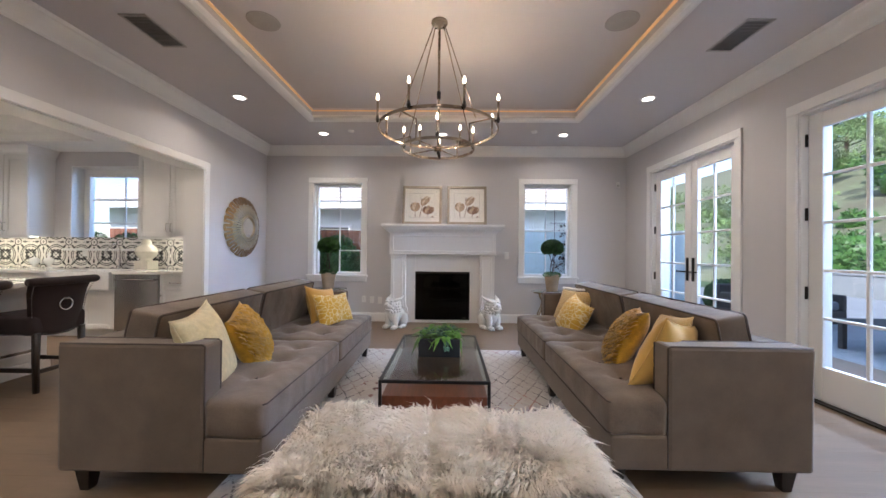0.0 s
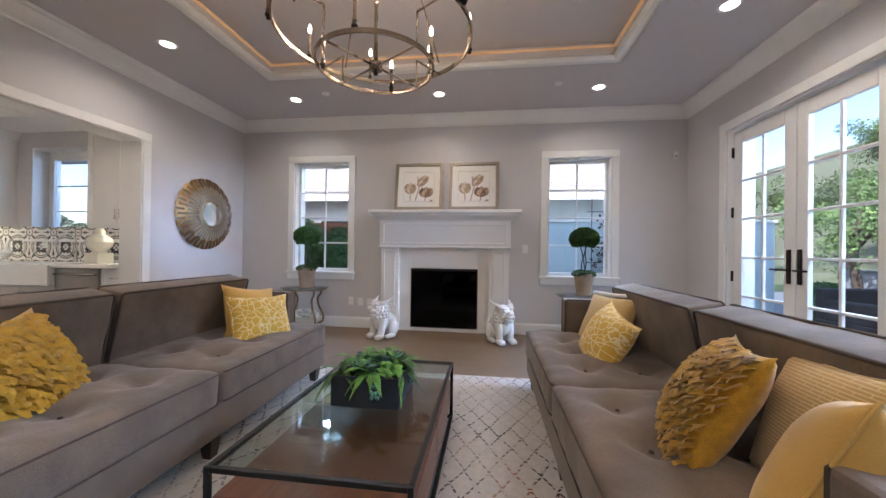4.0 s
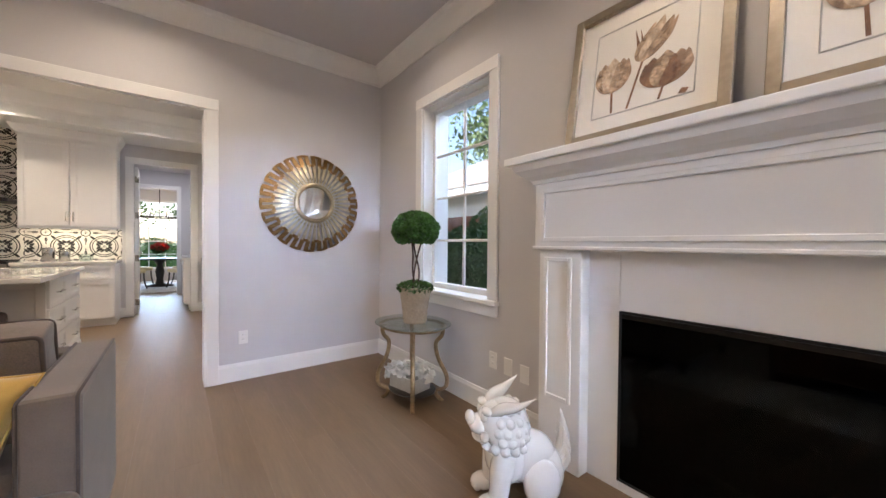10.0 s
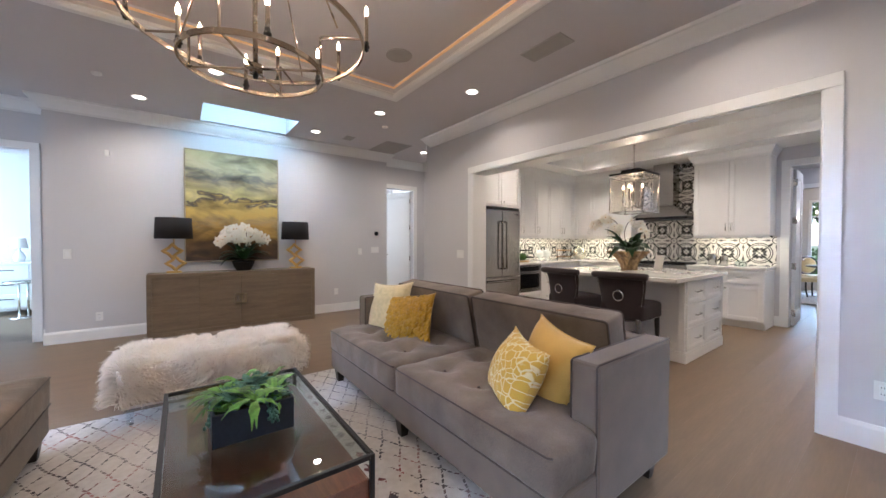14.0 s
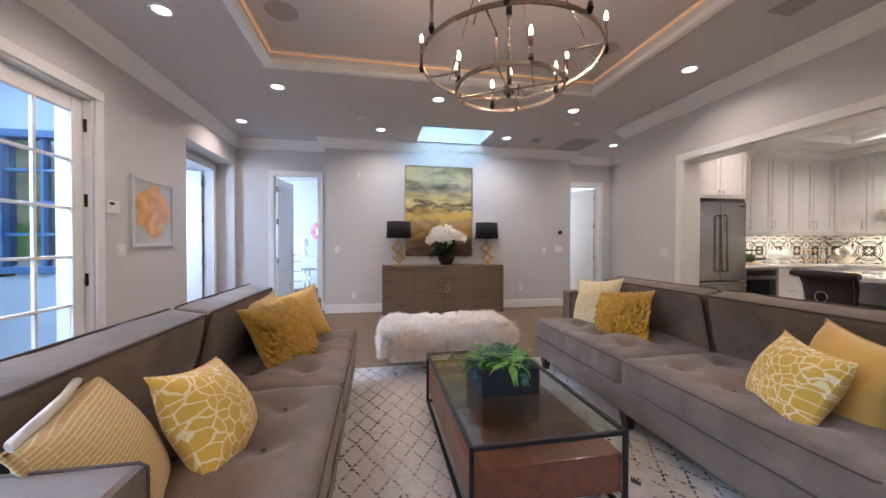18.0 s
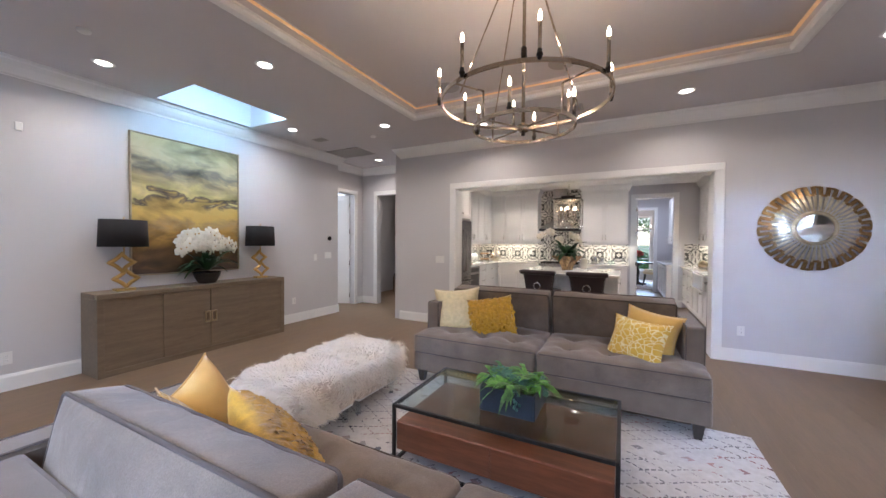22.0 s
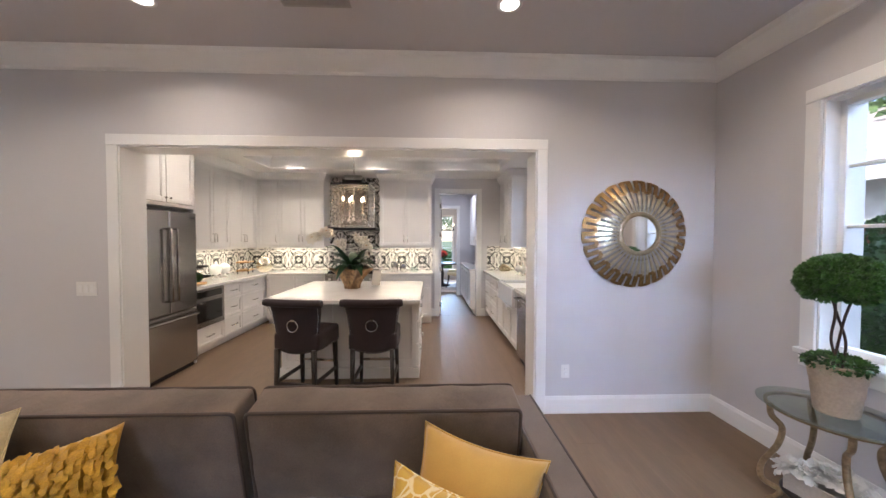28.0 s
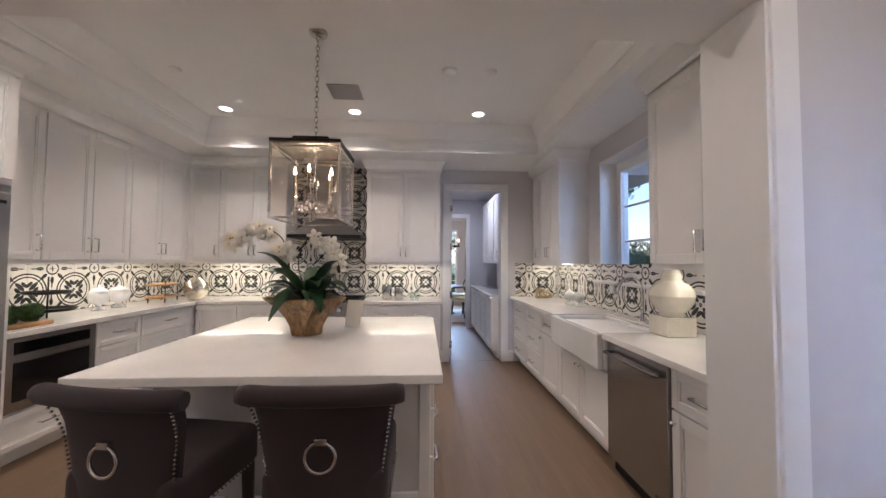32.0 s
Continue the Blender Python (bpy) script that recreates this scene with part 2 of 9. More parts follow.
M["twig"] = mat("brown_twig", (0.05, 0.026, 0.018), 0.7, vary=0.3, grain=40)
M["clay"] = mat("beige_clay", (0.42, 0.33, 0.235), 0.75, vary=0.14, scale=9, grain=70, bump=0.3)
M["slate"] = mat("slate_blue_planter", (0.011, 0.016, 0.027), 0.5, vary=0.2, grain=70)
M["soil"] = mat("dark_moss", (0.03, 0.035, 0.012), 0.9, vary=0.4, scale=30, bump=0.4)
M["quartz"] = mat("white_quartz", (0.80, 0.785, 0.75), 0.13, vary=0.03, scale=4, grain=220, bump=0.0, coat=0.3)
M["plum"] = mat("dark_plum_linen", (0.024, 0.0135, 0.0145), 0.85, vary=0.14, scale=8, grain=420, bump=0.3, sheen=0.08)
M["taupe_wood"] = mat("taupe_washed_oak", (0.17, 0.125, 0.082), 0.55, vary=0.15, scale=3, grain=22, stretch=(0.7, 9, 9), bump=0.15)
M["shade"] = mat("black_lampshade_silk", (0.007, 0.004, 0.004), 0.8, vary=0.15, grain=200, bump=0.1)
M["frame_silver"] = mat("brushed_silver_frame", (0.38, 0.33, 0.26), 0.38, metal=0.85, vary=0.08, grain=50, bump=0.06)
M["frame_white"] = mat("pale_silver_frame", (0.62, 0.62, 0.60), 0.4, metal=0.3, vary=0.05)
M["paper"] = mat("cream_mat_board", (0.78, 0.755, 0.70), 0.85, vary=0.02, grain=300)
M["plastic"] = mat("white_plastic", (0.76, 0.75, 0.73), 0.4, vary=0.02, bump=0)
M["vent"] = mat("grey_vent_metal", (0.38, 0.36, 0.35), 0.5, vary=0.06)
M["can"] = glow("downlight_lens", (1.0, 0.88, 0.70), 14.0)
M["bulb"] = glow("candle_bulb", (1.0, 0.74, 0.44), 32.0)
M["cove"] = glow("cove_strip", (1.0, 0.66, 0.33), 0.20)
M["strip"] = glow("under_cabinet_strip", (1.0, 0.90, 0.66), 6.0)
M["grass"] = mat("lawn_green", (0.06, 0.10, 0.03), 0.9, vary=0.4, scale=2, grain=40)
# blue shade on the wing's white wall, put into its colour
M["wing_stucco"] = mat("shade_blue_stucco", (0.36, 0.45, 0.49), 0.85, vary=0.05, scale=2, grain=120, bump=0.3)
# pale stucco with the blue-grey of shade mixed into its colour
M["stucco"] = mat("shade_tinted_stucco", (0.50, 0.60, 0.62), 0.85, vary=0.05, scale=2, grain=120, bump=0.3)
M["white_stucco"] = mat("white_stucco", (0.70, 0.71, 0.68), 0.85, vary=0.05, scale=2, grain=120, bump=0.3)
M["roof"] = mat("grey_roof_shingle", (0.42, 0.37, 0.33), 0.9, vary=0.3, scale=5, grain=40, stretch=(1, 5, 5), bump=0.5, per_object=0.12)
M["fence"] = mat("red_cedar_fence", (0.22, 0.085, 0.045), 0.8, vary=0.25, scale=3, grain=30, stretch=(9, 9, 1), per_object=0.12)
M["paver"] = mat("blue_grey_patio_stone", (0.22, 0.235, 0.255), 0.8, vary=0.1, scale=3, grain=60, bump=0.2, per_object=0.06)
# frame blue, made stronger in colour for the blue light falling on it
M["bluegrey"] = mat("blue_lit_window_frame", (0.05, 0.13, 0.25), 0.45, vary=0.06)
M["wicker"] = mat("dark_wicker", (0.025, 0.022, 0.022), 0.7, vary=0.3, grain=90, bump=0.5)
M["greycloth"] = mat("grey_outdoor_cloth", (0.16, 0.17, 0.19), 0.9, vary=0.1, grain=200)
M["bark"] = mat("tree_bark", (0.06, 0.042, 0.03), 0.9, vary=0.3, grain=30, bump=0.6)
M["tree"] = mat("tree_foliage", (0.075, 0.125, 0.045), 0.7, vary=0.5, scale=1.2, grain=8, second=(0.11, 0.17, 0.05))
M["hill"] = mat("dry_hillside", (0.15, 0.135, 0.085), 0.95, vary=0.35, scale=0.25, grain=3, second=(0.10, 0.115, 0.06))
M["dark_cloth"] = mat("teal_cloth", (0.03, 0.20, 0.19), 0.9, vary=0.1)
M["cork"] = mat("warm_bamboo", (0.42, 0.24, 0.10), 0.5, vary=0.15, grain=40, stretch=(1, 8, 8))
M["driftwood"] = mat("carved_root_wood", (0.19, 0.105, 0.045), 0.6, vary=0.5, scale=14, grain=40, second=(0.30, 0.19, 0.09), stretch=(1, 1, 0.4), bump=0.7)
M["mercury"] = mat("mercury_glass", (0.75, 0.70, 0.58), 0.22, metal=1.0, vary=0.2, scale=22, grain=60, bump=0.3)
M["red"] = mat("red_petal", (0.5, 0.03, 0.02), 0.6, vary=0.2, scale=30)


def yarn(name, base, line, kind):
    """Printed or woven cushion cloth."""
    m, n, l, p = nodes_of(name)
    tc = n.new("ShaderNodeTexCoord")
    mp = n.new("ShaderNodeMapping")
    l.new(tc.outputs["Object"], mp.inputs["Vector"])
    ramp = n.new("ShaderNodeValToRGB")
    ramp.color_ramp.interpolation = "LINEAR"
    if kind == "petals":
        v = n.new("ShaderNodeTexVoronoi")
        v.feature = "DISTANCE_TO_EDGE"
        v.inputs["Scale"].default_value = 25
        mp.inputs["Scale"].default_value = (1, 1, 0.15)
        w = n.new("ShaderNodeTexNoise")
        w.inputs["Scale"].default_value = 9
        add = n.new("ShaderNodeMixRGB")
        add.inputs["Fac"].default_value = 0.06
        l.new(mp.outputs["Vector"], w.inputs["Vector"])
        l.new(mp.outputs["Vector"], add.inputs["Color1"])
        l.new(w.outputs["Color"], add.inputs["Color2"])
        l.new(add.outputs["Color"], v.inputs["Vector"])
        ramp.color_ramp.elements[0].position, ramp.color_ramp.elements[1].position = 0.035, 0.07
        ramp.color_ramp.elements[0].color, ramp.color_ramp.elements[1].color = rgb(line), rgb(base)
        l.new(v.outputs["Distance"], ramp.inputs["Fac"])
    else:
        mp.inputs["Scale"].default_value = (1, 1, 0.1)
        v = n.new("ShaderNodeTexBrick")
        v.inputs["Scale"].default_value = 34 if kind == "ladder" else 70
        v.inputs["Mortar Size"].default_value = 0.05
        v.inputs["Brick Width"].default_value, v.inputs["Row Height"].default_value = 2.2, 0.35
        v.inputs["Color1"].default_value = v.inputs["Color2"].default_value = rgb(base)
        v.inputs["Mortar"].default_value = rgb(line)
        l.new(mp.outputs["Vector"], v.inputs["Vector"])
        ramp = v
    g = n.new("ShaderNodeTexNoise")
    g.inputs["Scale"].default_value = 350
    l.new(tc.outputs["Object"], g.inputs["Vector"])
    ov = n.new("ShaderNodeMixRGB")
    ov.blend_type = "OVERLAY"
    ov.inputs["Fac"].default_value = 0.2
    l.new(ramp.outputs["Color"], ov.inputs["Color1"])
    l.new(g.outputs["Fac"], ov.inputs["Color2"])
    l.new(ov.outputs["Color"], p.inputs["Base Color"])
    p.inputs["Roughness"].default_value = 0.85
    p.inputs["Sheen Weight"].default_value = 0.25
    b = n.new("ShaderNodeBump")
    b.inputs["Strength"].default_value, b.inputs["Distance"].default_value = 0.3, 0.003
    l.new(g.outputs["Fac"], b.inputs["Height"])
    l.new(b.outputs["Normal"], p.inputs["Normal"])
    return m


M["lotus"] = yarn("yellow_lotus_print", (0.64, 0.40, 0.05), (0.80, 0.70, 0.40), "petals")
M["ladder"] = yarn("gold_ladder_weave", (0.50, 0.33, 0.11), (0.66, 0.53, 0.30), "ladder")
M["gold_cloth"] = mat("plain_gold_cotton", (0.56, 0.34, 0.075), 0.85, vary=0.08, scale=7, grain=350, sheen=0.3, bump=0.25)
M["cream_cloth"] = mat("cream_crinkled_cotton", (0.66, 0.56, 0.33), 0.85, vary=0.12, scale=26, grain=180, sheen=0.3, bump=0.6)
M["mustard"] = mat("mustard_ruffle_felt", (0.46, 0.255, 0.010), 0.85, vary=0.22, scale=30, grain=200, sheen=0.3, bump=0.2)
M["zip"] = mat("white_zip_tape", (0.75, 0.73, 0.70), 0.7, vary=0.05)
M["fur"] = mat("ivory_long_fur", (0.78, 0.71, 0.63), 0.6, vary=0.06, scale=9, grain=40, bump=0, sheen=0.4, second=(0.82, 0.77, 0.70))
M["fur_under"] = mat("tan_fur_skin", (0.66, 0.58, 0.50), 0.8, vary=0.12, scale=14, grain=60, bump=0.1)


def let_through(m, share):
    """Thin hair lets part of the light through."""
    n, l = m.node_tree.nodes, m.node_tree.links
    out = n["Material Output"]
    front = out.inputs["Surface"].links[0].from_socket
    tr = n.new("ShaderNodeBsdfTranslucent")
    tr.inputs["Color"].default_value = (0.94, 0.87, 0.76, 1)
    mx = n.new("ShaderNodeMixShader")
    mx.inputs["Fac"].default_value = share
    l.new(front, mx.inputs[1])
    l.new(tr.outputs["BSDF"], mx.inputs[2])
    l.new(mx.outputs["Shader"], out.inputs["Surface"])


let_through(M["fur"], 0.4)


def rug_mat():
    m, n, l, p = nodes_of("ivory_diamond_rug")
    tc = n.new("ShaderNodeTexCoord")
    sep = n.new("ShaderNodeSeparateXYZ")
    wob = n.new("ShaderNodeTexNoise")
    wob.inputs["Scale"].default_value = 5
    l.new(tc.outputs["Object"], wob.inputs["Vector"])
    mixv = n.new("ShaderNodeMixRGB")
    mixv.inputs["Fac"].default_value = 0.045
    l.new(tc.outputs["Object"], mixv.inputs["Color1"])
    l.new(wob.outputs["Color"], mixv.inputs["Color2"])
    l.new(mixv.outputs["Color"], sep.inputs["Vector"])

    def op(kind, a, b=None):
        q = n.new("ShaderNodeMath")
        q.operation = kind
        for i, v in enumerate((a, b)):
            if v is None:
                continue
            if isinstance(v, (int, float)):
                q.inputs[i].default_value = v
            else:
                l.new(v, q.inputs[i])
        return q.outputs[0]

    u = op("MULTIPLY", sep.outputs["X"], 8.2)
    v = op("MULTIPLY", sep.outputs["Y"], 4.6)
    a = op("ABSOLUTE", op("SUBTRACT", op("FRACT", op("ADD", u, v)), 0.5))
    b = op("ABSOLUTE", op("SUBTRACT", op("FRACT", op("SUBTRACT", u, v)), 0.5))
    near = op("MINIMUM", a, b)
    line = op("LESS_THAN", near, 0.055)
    zig = op("LESS_THAN", op("ABSOLUTE", op("SUBTRACT", op("FRACT", op("MULTIPLY", sep.outputs["Y"], 30)), 0.5)), 0.36)
    patch = n.new("ShaderNodeTexNoise")
    patch.inputs["Scale"].default_value, patch.inputs["Detail"].default_value = 2.2, 3
    l.new(tc.outputs["Object"], patch.inputs["Vector"])
    ragged = n.new("ShaderNodeTexNoise")
    ragged.inputs["Scale"].default_value = 26
    l.new(tc.outputs["Object"], ragged.inputs["Vector"])
    keep = op("GREATER_THAN", ragged.outputs["Fac"], 0.44)
    # columns without lattice, each with one row of small lozenges down its middle
    col = op("ABSOLUTE", op("SUBTRACT", op("FRACT", op("ADD", op("MULTIPLY", sep.outputs["X"], 1.25), 0.12)), 0.5))
    plain = op("LESS_THAN", col, 0.10)
    row = op("ABSOLUTE", op("SUBTRACT", op("FRACT", op("MULTIPLY", sep.outputs["Y"], 7.5)), 0.5))
    lozenge = op("LESS_THAN", op("ADD", op("MULTIPLY", col, 28.0), op("MULTIPLY", row, 3.4)), 1.0)
    mask = op("MULTIPLY", op("MULTIPLY", op("MULTIPLY", line, zig), keep), op("SUBTRACT", 1.0, plain))
    mask = op("MAXIMUM", mask, op("MULTIPLY", lozenge, keep))
    tint = n.new("ShaderNodeValToRGB")
    e = tint.color_ramp.elements
    e[0].position, e[0].color = 0.36, (0.03, 0.035, 0.08, 1)
    e[1].position, e[1].color = 0.72, (0.36, 0.22, 0.08, 1)
    k = e.new(0.54)
    k.color = (0.06, 0.045, 0.05, 1)
    k = e.new(0.62)
    k.color = (0.30, 0.055, 0.06, 1)
    l.new(patch.outputs["Fac"], tint.inputs["Fac"])
    ground = n.new("ShaderNodeValToRGB")
    ground.color_ramp.elements[0].color, ground.color_ramp.elements[1].color = (0.44, 0.415, 0.40, 1), (0.63, 0.61, 0.60, 1)
    l.new(ragged.outputs["Fac"], ground.inputs["Fac"])
    mx = n.new("ShaderNodeMixRGB")
    fade = n.new("ShaderNodeTexNoise")
    fade.inputs["Scale"].default_value, fade.inputs["Detail"].default_value = 1.6, 2
    l.new(tc.outputs["Object"], fade.inputs["Vector"])
    worn = n.new("ShaderNodeMapRange")
    worn.inputs["From Min"].default_value, worn.inputs["From Max"].default_value = 0.36, 0.62
    worn.inputs["To Min"].default_value, worn.inputs["To Max"].default_value = 0.38, 1.0
    l.new(fade.outputs["Fac"], worn.inputs["Value"])
    fac = op("MULTIPLY", mask, worn.outputs["Result"])
    l.new(fac, mx.inputs["Fac"])
    l.new(ground.outputs["Color"], mx.inputs["Color1"])
    l.new(tint.outputs["Color"], mx.inputs["Color2"])
    l.new(mx.outputs["Color"], p.inputs["Base Color"])
    p.inputs["Roughness"].default_value = 0.95
    fine = n.new("ShaderNodeTexNoise")
    fine.inputs["Scale"].default_value = 160
    l.new(tc.outputs["Object"], fine.inputs["Vector"])
    bp = n.new("ShaderNodeBump")
    bp.inputs["Strength"].default_value, bp.inputs["Distance"].default_value = 0.6, 0.005
    l.new(fine.outputs["Fac"], bp.inputs["Height"])
    l.new(bp.outputs["Normal"], p.inputs["Normal"])
    return m


M["rug"] = rug_mat()


def tile_mat():
    """A glazed tile with a quarter of a black ring and of a leafy cross; four mirrored tiles make up the pattern."""
    m, n, l, p = nodes_of("patterned_cement_tile")
    tc = n.new("ShaderNodeTexCoord")
    sep = n.new("ShaderNodeSeparateXYZ")
    l.new(tc.outputs["Object"], sep.inputs["Vector"])

    def op(kind, a, b=None):
        q = n.new("ShaderNodeMath")
        q.operation = kind
        for i, v in enumerate((a, b)):
            if v is None:
                continue
            if isinstance(v, (int, float)):
                q.inputs[i].default_value = v
            else:
                l.new(v, q.inputs[i])
        return q.outputs[0]

    # distances from the corner that holds the ring (u, v) and from the corner opposite (s, t); one tile is 2 by 2
    u = op("SUBTRACT", 1.0, op("MULTIPLY", sep.outputs["X"], 10.0))
    v = op("SUBTRACT", 1.0, op("MULTIPLY", sep.outputs["Z"], 10.0))
    s, t = op("SUBTRACT", 2.0, u), op("SUBTRACT", 2.0, v)

    def ring(a, b, r, w):
        d = op("SQRT", op("ADD", op("POWER", a, 2.0), op("POWER", b, 2.0)))
        return op("LESS_THAN", op("ABSOLUTE", op("SUBTRACT", d, r)), w)

    def blob(a, b, ca, cb, ra, rb, diagonal=False):
        """An oval at (ca, cb); diagonal ovals measure along and across the slant."""
        if diagonal:
            a, b = op("MULTIPLY", op("ADD", a, b), 0.7071), op("MULTIPLY", op("SUBTRACT", a, b), 0.7071)
        d = op("ADD", op("POWER", op("DIVIDE", op("SUBTRACT", a, ca), ra), 2.0), op("POWER", op("DIVIDE", op("SUBTRACT", b, cb), rb), 2.0))
        return op("LESS_THAN", d, 1.0)

    marks = [ring(u, v, 1.56, 0.065), ring(u, v, 1.30, 0.055), ring(s, t, 0.50, 0.06), ring(u, v, 0.07, 0.07),
             blob(u, v, 0.72, 0.0, 0.46, 0.17, True), blob(u, v, 0.60, 0.33, 0.32, 0.15, True), blob(u, v, 0.60, -0.33, 0.32, 0.15, True),
             blob(s, t, 0.0, 0.0, 0.24, 0.055), blob(s, t, 0.0, 0.0, 0.055, 0.24),
             blob(s, t, 1.04, 0.0, 0.32, 0.15), blob(s, t, 0.0, 1.04, 0.15, 0.32), blob(s, t, 1.5, 0.0, 0.28, 0.06), blob(s, t, 0.0, 1.5, 0.06, 0.28),
             blob(s, t, 0.98, 0.0, 0.34, 0.15, True), blob(s, t, 1.5, 0.0, 0.4, 0.045, True)]
    tot = marks[0]
    for k in marks[1:]:
        tot = op("MAXIMUM", tot, k)
    mx = n.new("ShaderNodeMixRGB")
    mx.inputs["Color1"].default_value, mx.inputs["Color2"].default_value = (0.74, 0.71, 0.66, 1), (0.012, 0.011, 0.011, 1)
    l.new(tot, mx.inputs["Fac"])
    l.new(mx.outputs["Color"], p.inputs["Base Color"])
    p.inputs["Roughness"].default_value = 0.5
    return m


M["tile"] = tile_mat()


def painting_mat(name, stops, low, high, scale=(1.2, 1, 2.4)):
    m, n, l, p = nodes_of(name)
    tc = n.new("ShaderNodeTexCoord")
    mp = n.new("ShaderNodeMapping")
    mp.inputs["Scale"].default_value = scale
    l.new(tc.outputs["Object"], mp.inputs["Vector"])
    nz = n.new("ShaderNodeTexNoise")
    nz.inputs["Scale"].default_value, nz.inputs["Detail"].default_value, nz.inputs["Distortion"].default_value = 2.6, 9, 1.1
    l.new(mp.outputs["Vector"], nz.inputs["Vector"])
    sep = n.new("ShaderNodeSeparateXYZ")
    l.new(tc.outputs["Object"], sep.inputs["Vector"])
    mr = n.new("ShaderNodeMapRange")
    mr.inputs["From Min"].default_value, mr.inputs["From Max"].default_value = low, high
    l.new(sep.outputs["Z"], mr.inputs["Value"])
    add = n.new("ShaderNodeMath")
    add.operation = "MULTIPLY_ADD"
    add.inputs[1].default_value = 0.34
    l.new(nz.outputs["Fac"], add.inputs[0])
    l.new(mr.outputs["Result"], add.inputs[2])
    sub = n.new("ShaderNodeMath")
    sub.operation = "SUBTRACT"
    sub.inputs[1].default_value = 0.17
    l.new(add.outputs[0], sub.inputs[0])
    ramp = n.new("ShaderNodeValToRGB")
    e = ramp.color_ramp.elements
    e[0].position, e[0].color = stops[0][0], rgb(stops[0][1])
    e[1].position, e[1].color = stops[-1][0], rgb(stops[-1][1])
    for pos, c in stops[1:-1]:
        e.new(pos).color = rgb(c)
    l.new(sub.outputs[0], ramp.inputs["Fac"])
    sm = n.new("ShaderNodeTexNoise")
    sm.inputs["Scale"].default_value, sm.inputs["Detail"].default_value, sm.inputs["Distortion"].default_value = 1.5, 5, 0.6
    l.new(mp.outputs["Vector"], sm.inputs["Vector"])
    sr = n.new("ShaderNodeMapRange")
    sr.inputs["From Min"].default_value, sr.inputs["From Max"].default_value = 0.34, 0.56
    sr.inputs["To Min"].default_value, sr.inputs["To Max"].default_value = 0.38, 1.12
    l.new(sm.outputs["Fac"], sr.inputs["Value"])
    ml = n.new("ShaderNodeMixRGB")
    ml.blend_type, ml.inputs["Fac"].default_value = "MULTIPLY", 1.0
    l.new(ramp.outputs["Color"], ml.inputs["Color1"])
    l.new(sr.outputs["Result"], ml.inputs["Color2"])
    l.new(ml.outputs["Color"], p.inputs["Base Color"])
    p.inputs["Roughness"].default_value = 0.5
    b = n.new("ShaderNodeBump")
    b.inputs["Strength"].default_value = 0.115
    l.new(nz.outputs["Fac"], b.inputs["Height"])
    l.new(b.outputs["Normal"], p.inputs["Normal"])
    return m


M["canvas"] = painting_mat("gold_horizon_painting", [(0.0, (0.07, 0.04, 0.025)), (0.16, (0.19, 0.10, 0.035)), (0.27, (0.46, 0.26, 0.05)), (0.36, (0.40, 0.27, 0.11)), (0.44, (0.58, 0.39, 0.10)), (0.53, (0.60, 0.42, 0.12)), (0.565, (0.12, 0.09, 0.08)),
                                                     (0.59, (0.66, 0.55, 0.22)), (0.70, (0.47, 0.38, 0.20)), (0.78, (0.20, 0.185, 0.145)), (0.86, (0.48, 0.42, 0.24)), (1.0, (0.40, 0.34, 0.17))], -0.80, 0.80)
M["sepia"] = mat("sepia_tulip_ink", (0.24, 0.145, 0.085), 0.85, vary=0.5, scale=26, grain=90, second=(0.42, 0.31, 0.21), bump=0)
M["sepia_dark"] = mat("dark_sepia_ink", (0.13, 0.06, 0.032), 0.85, vary=0.5, scale=26, grain=90, second=(0.24, 0.13, 0.075), bump=0)
M["sepia_mid"] = mat("mid_sepia_ink", (0.30, 0.19, 0.115), 0.85, vary=0.45, scale=22, grain=90, second=(0.36, 0.25, 0.165), bump=0)
M["sepia_pale"] = mat("pale_sepia_ink", (0.42, 0.29, 0.18), 0.85, vary=0.35, scale=22, grain=90, second=(0.55, 0.45, 0.34), bump=0)
M["orange_ink"] = mat("orange_bloom_paint", (0.66, 0.27, 0.035), 0.8, vary=0.22, scale=10, grain=50, second=(0.76, 0.40, 0.10))
M["grey_ink"] = mat("pale_grey_wash", (0.52, 0.51, 0.49), 0.85, vary=0.1, scale=5)
M["pink_ink"] = mat("pale_pink_paint", (0.62, 0.27, 0.36), 0.8, vary=0.3, scale=8)


# ---------------------------------------------------------------- shape helpers


def box(bm, x0, x1, y0, y1, z0, z1, bevel=0.0, seg=1):
    b2 = bm if not bevel else bmesh.new()
    vs = [b2.verts.new((x, y, z)) for x in (x0, x1) for y in (y0, y1) for z in (z0, z1)]
    for f in ((0, 1, 3, 2), (4, 6, 7, 5), (0, 4, 5, 1), (2, 3, 7, 6), (0, 2, 6, 4), (1, 5, 7, 3)):
        b2.faces.new([vs[i] for i in f])
    if bevel:
        bmesh.ops.bevel(b2, geom=list(b2.edges), offset=bevel, segments=seg, affect="EDGES", profile=0.5)
        join(bm, b2)
    return bm


def join(bm, other, m=None):
    idx = {}
    for v in other.verts:
        idx[v] = bm.verts.new(m @ v.co if m else v.co)
    for f in other.faces:
        try:
            bm.faces.new([idx[v] for v in f.verts]).smooth = f.smooth
        except ValueError:
            pass
    other.free()
    return bm


def B(*a, **k):
    return box(bmesh.new(), *a, **k)


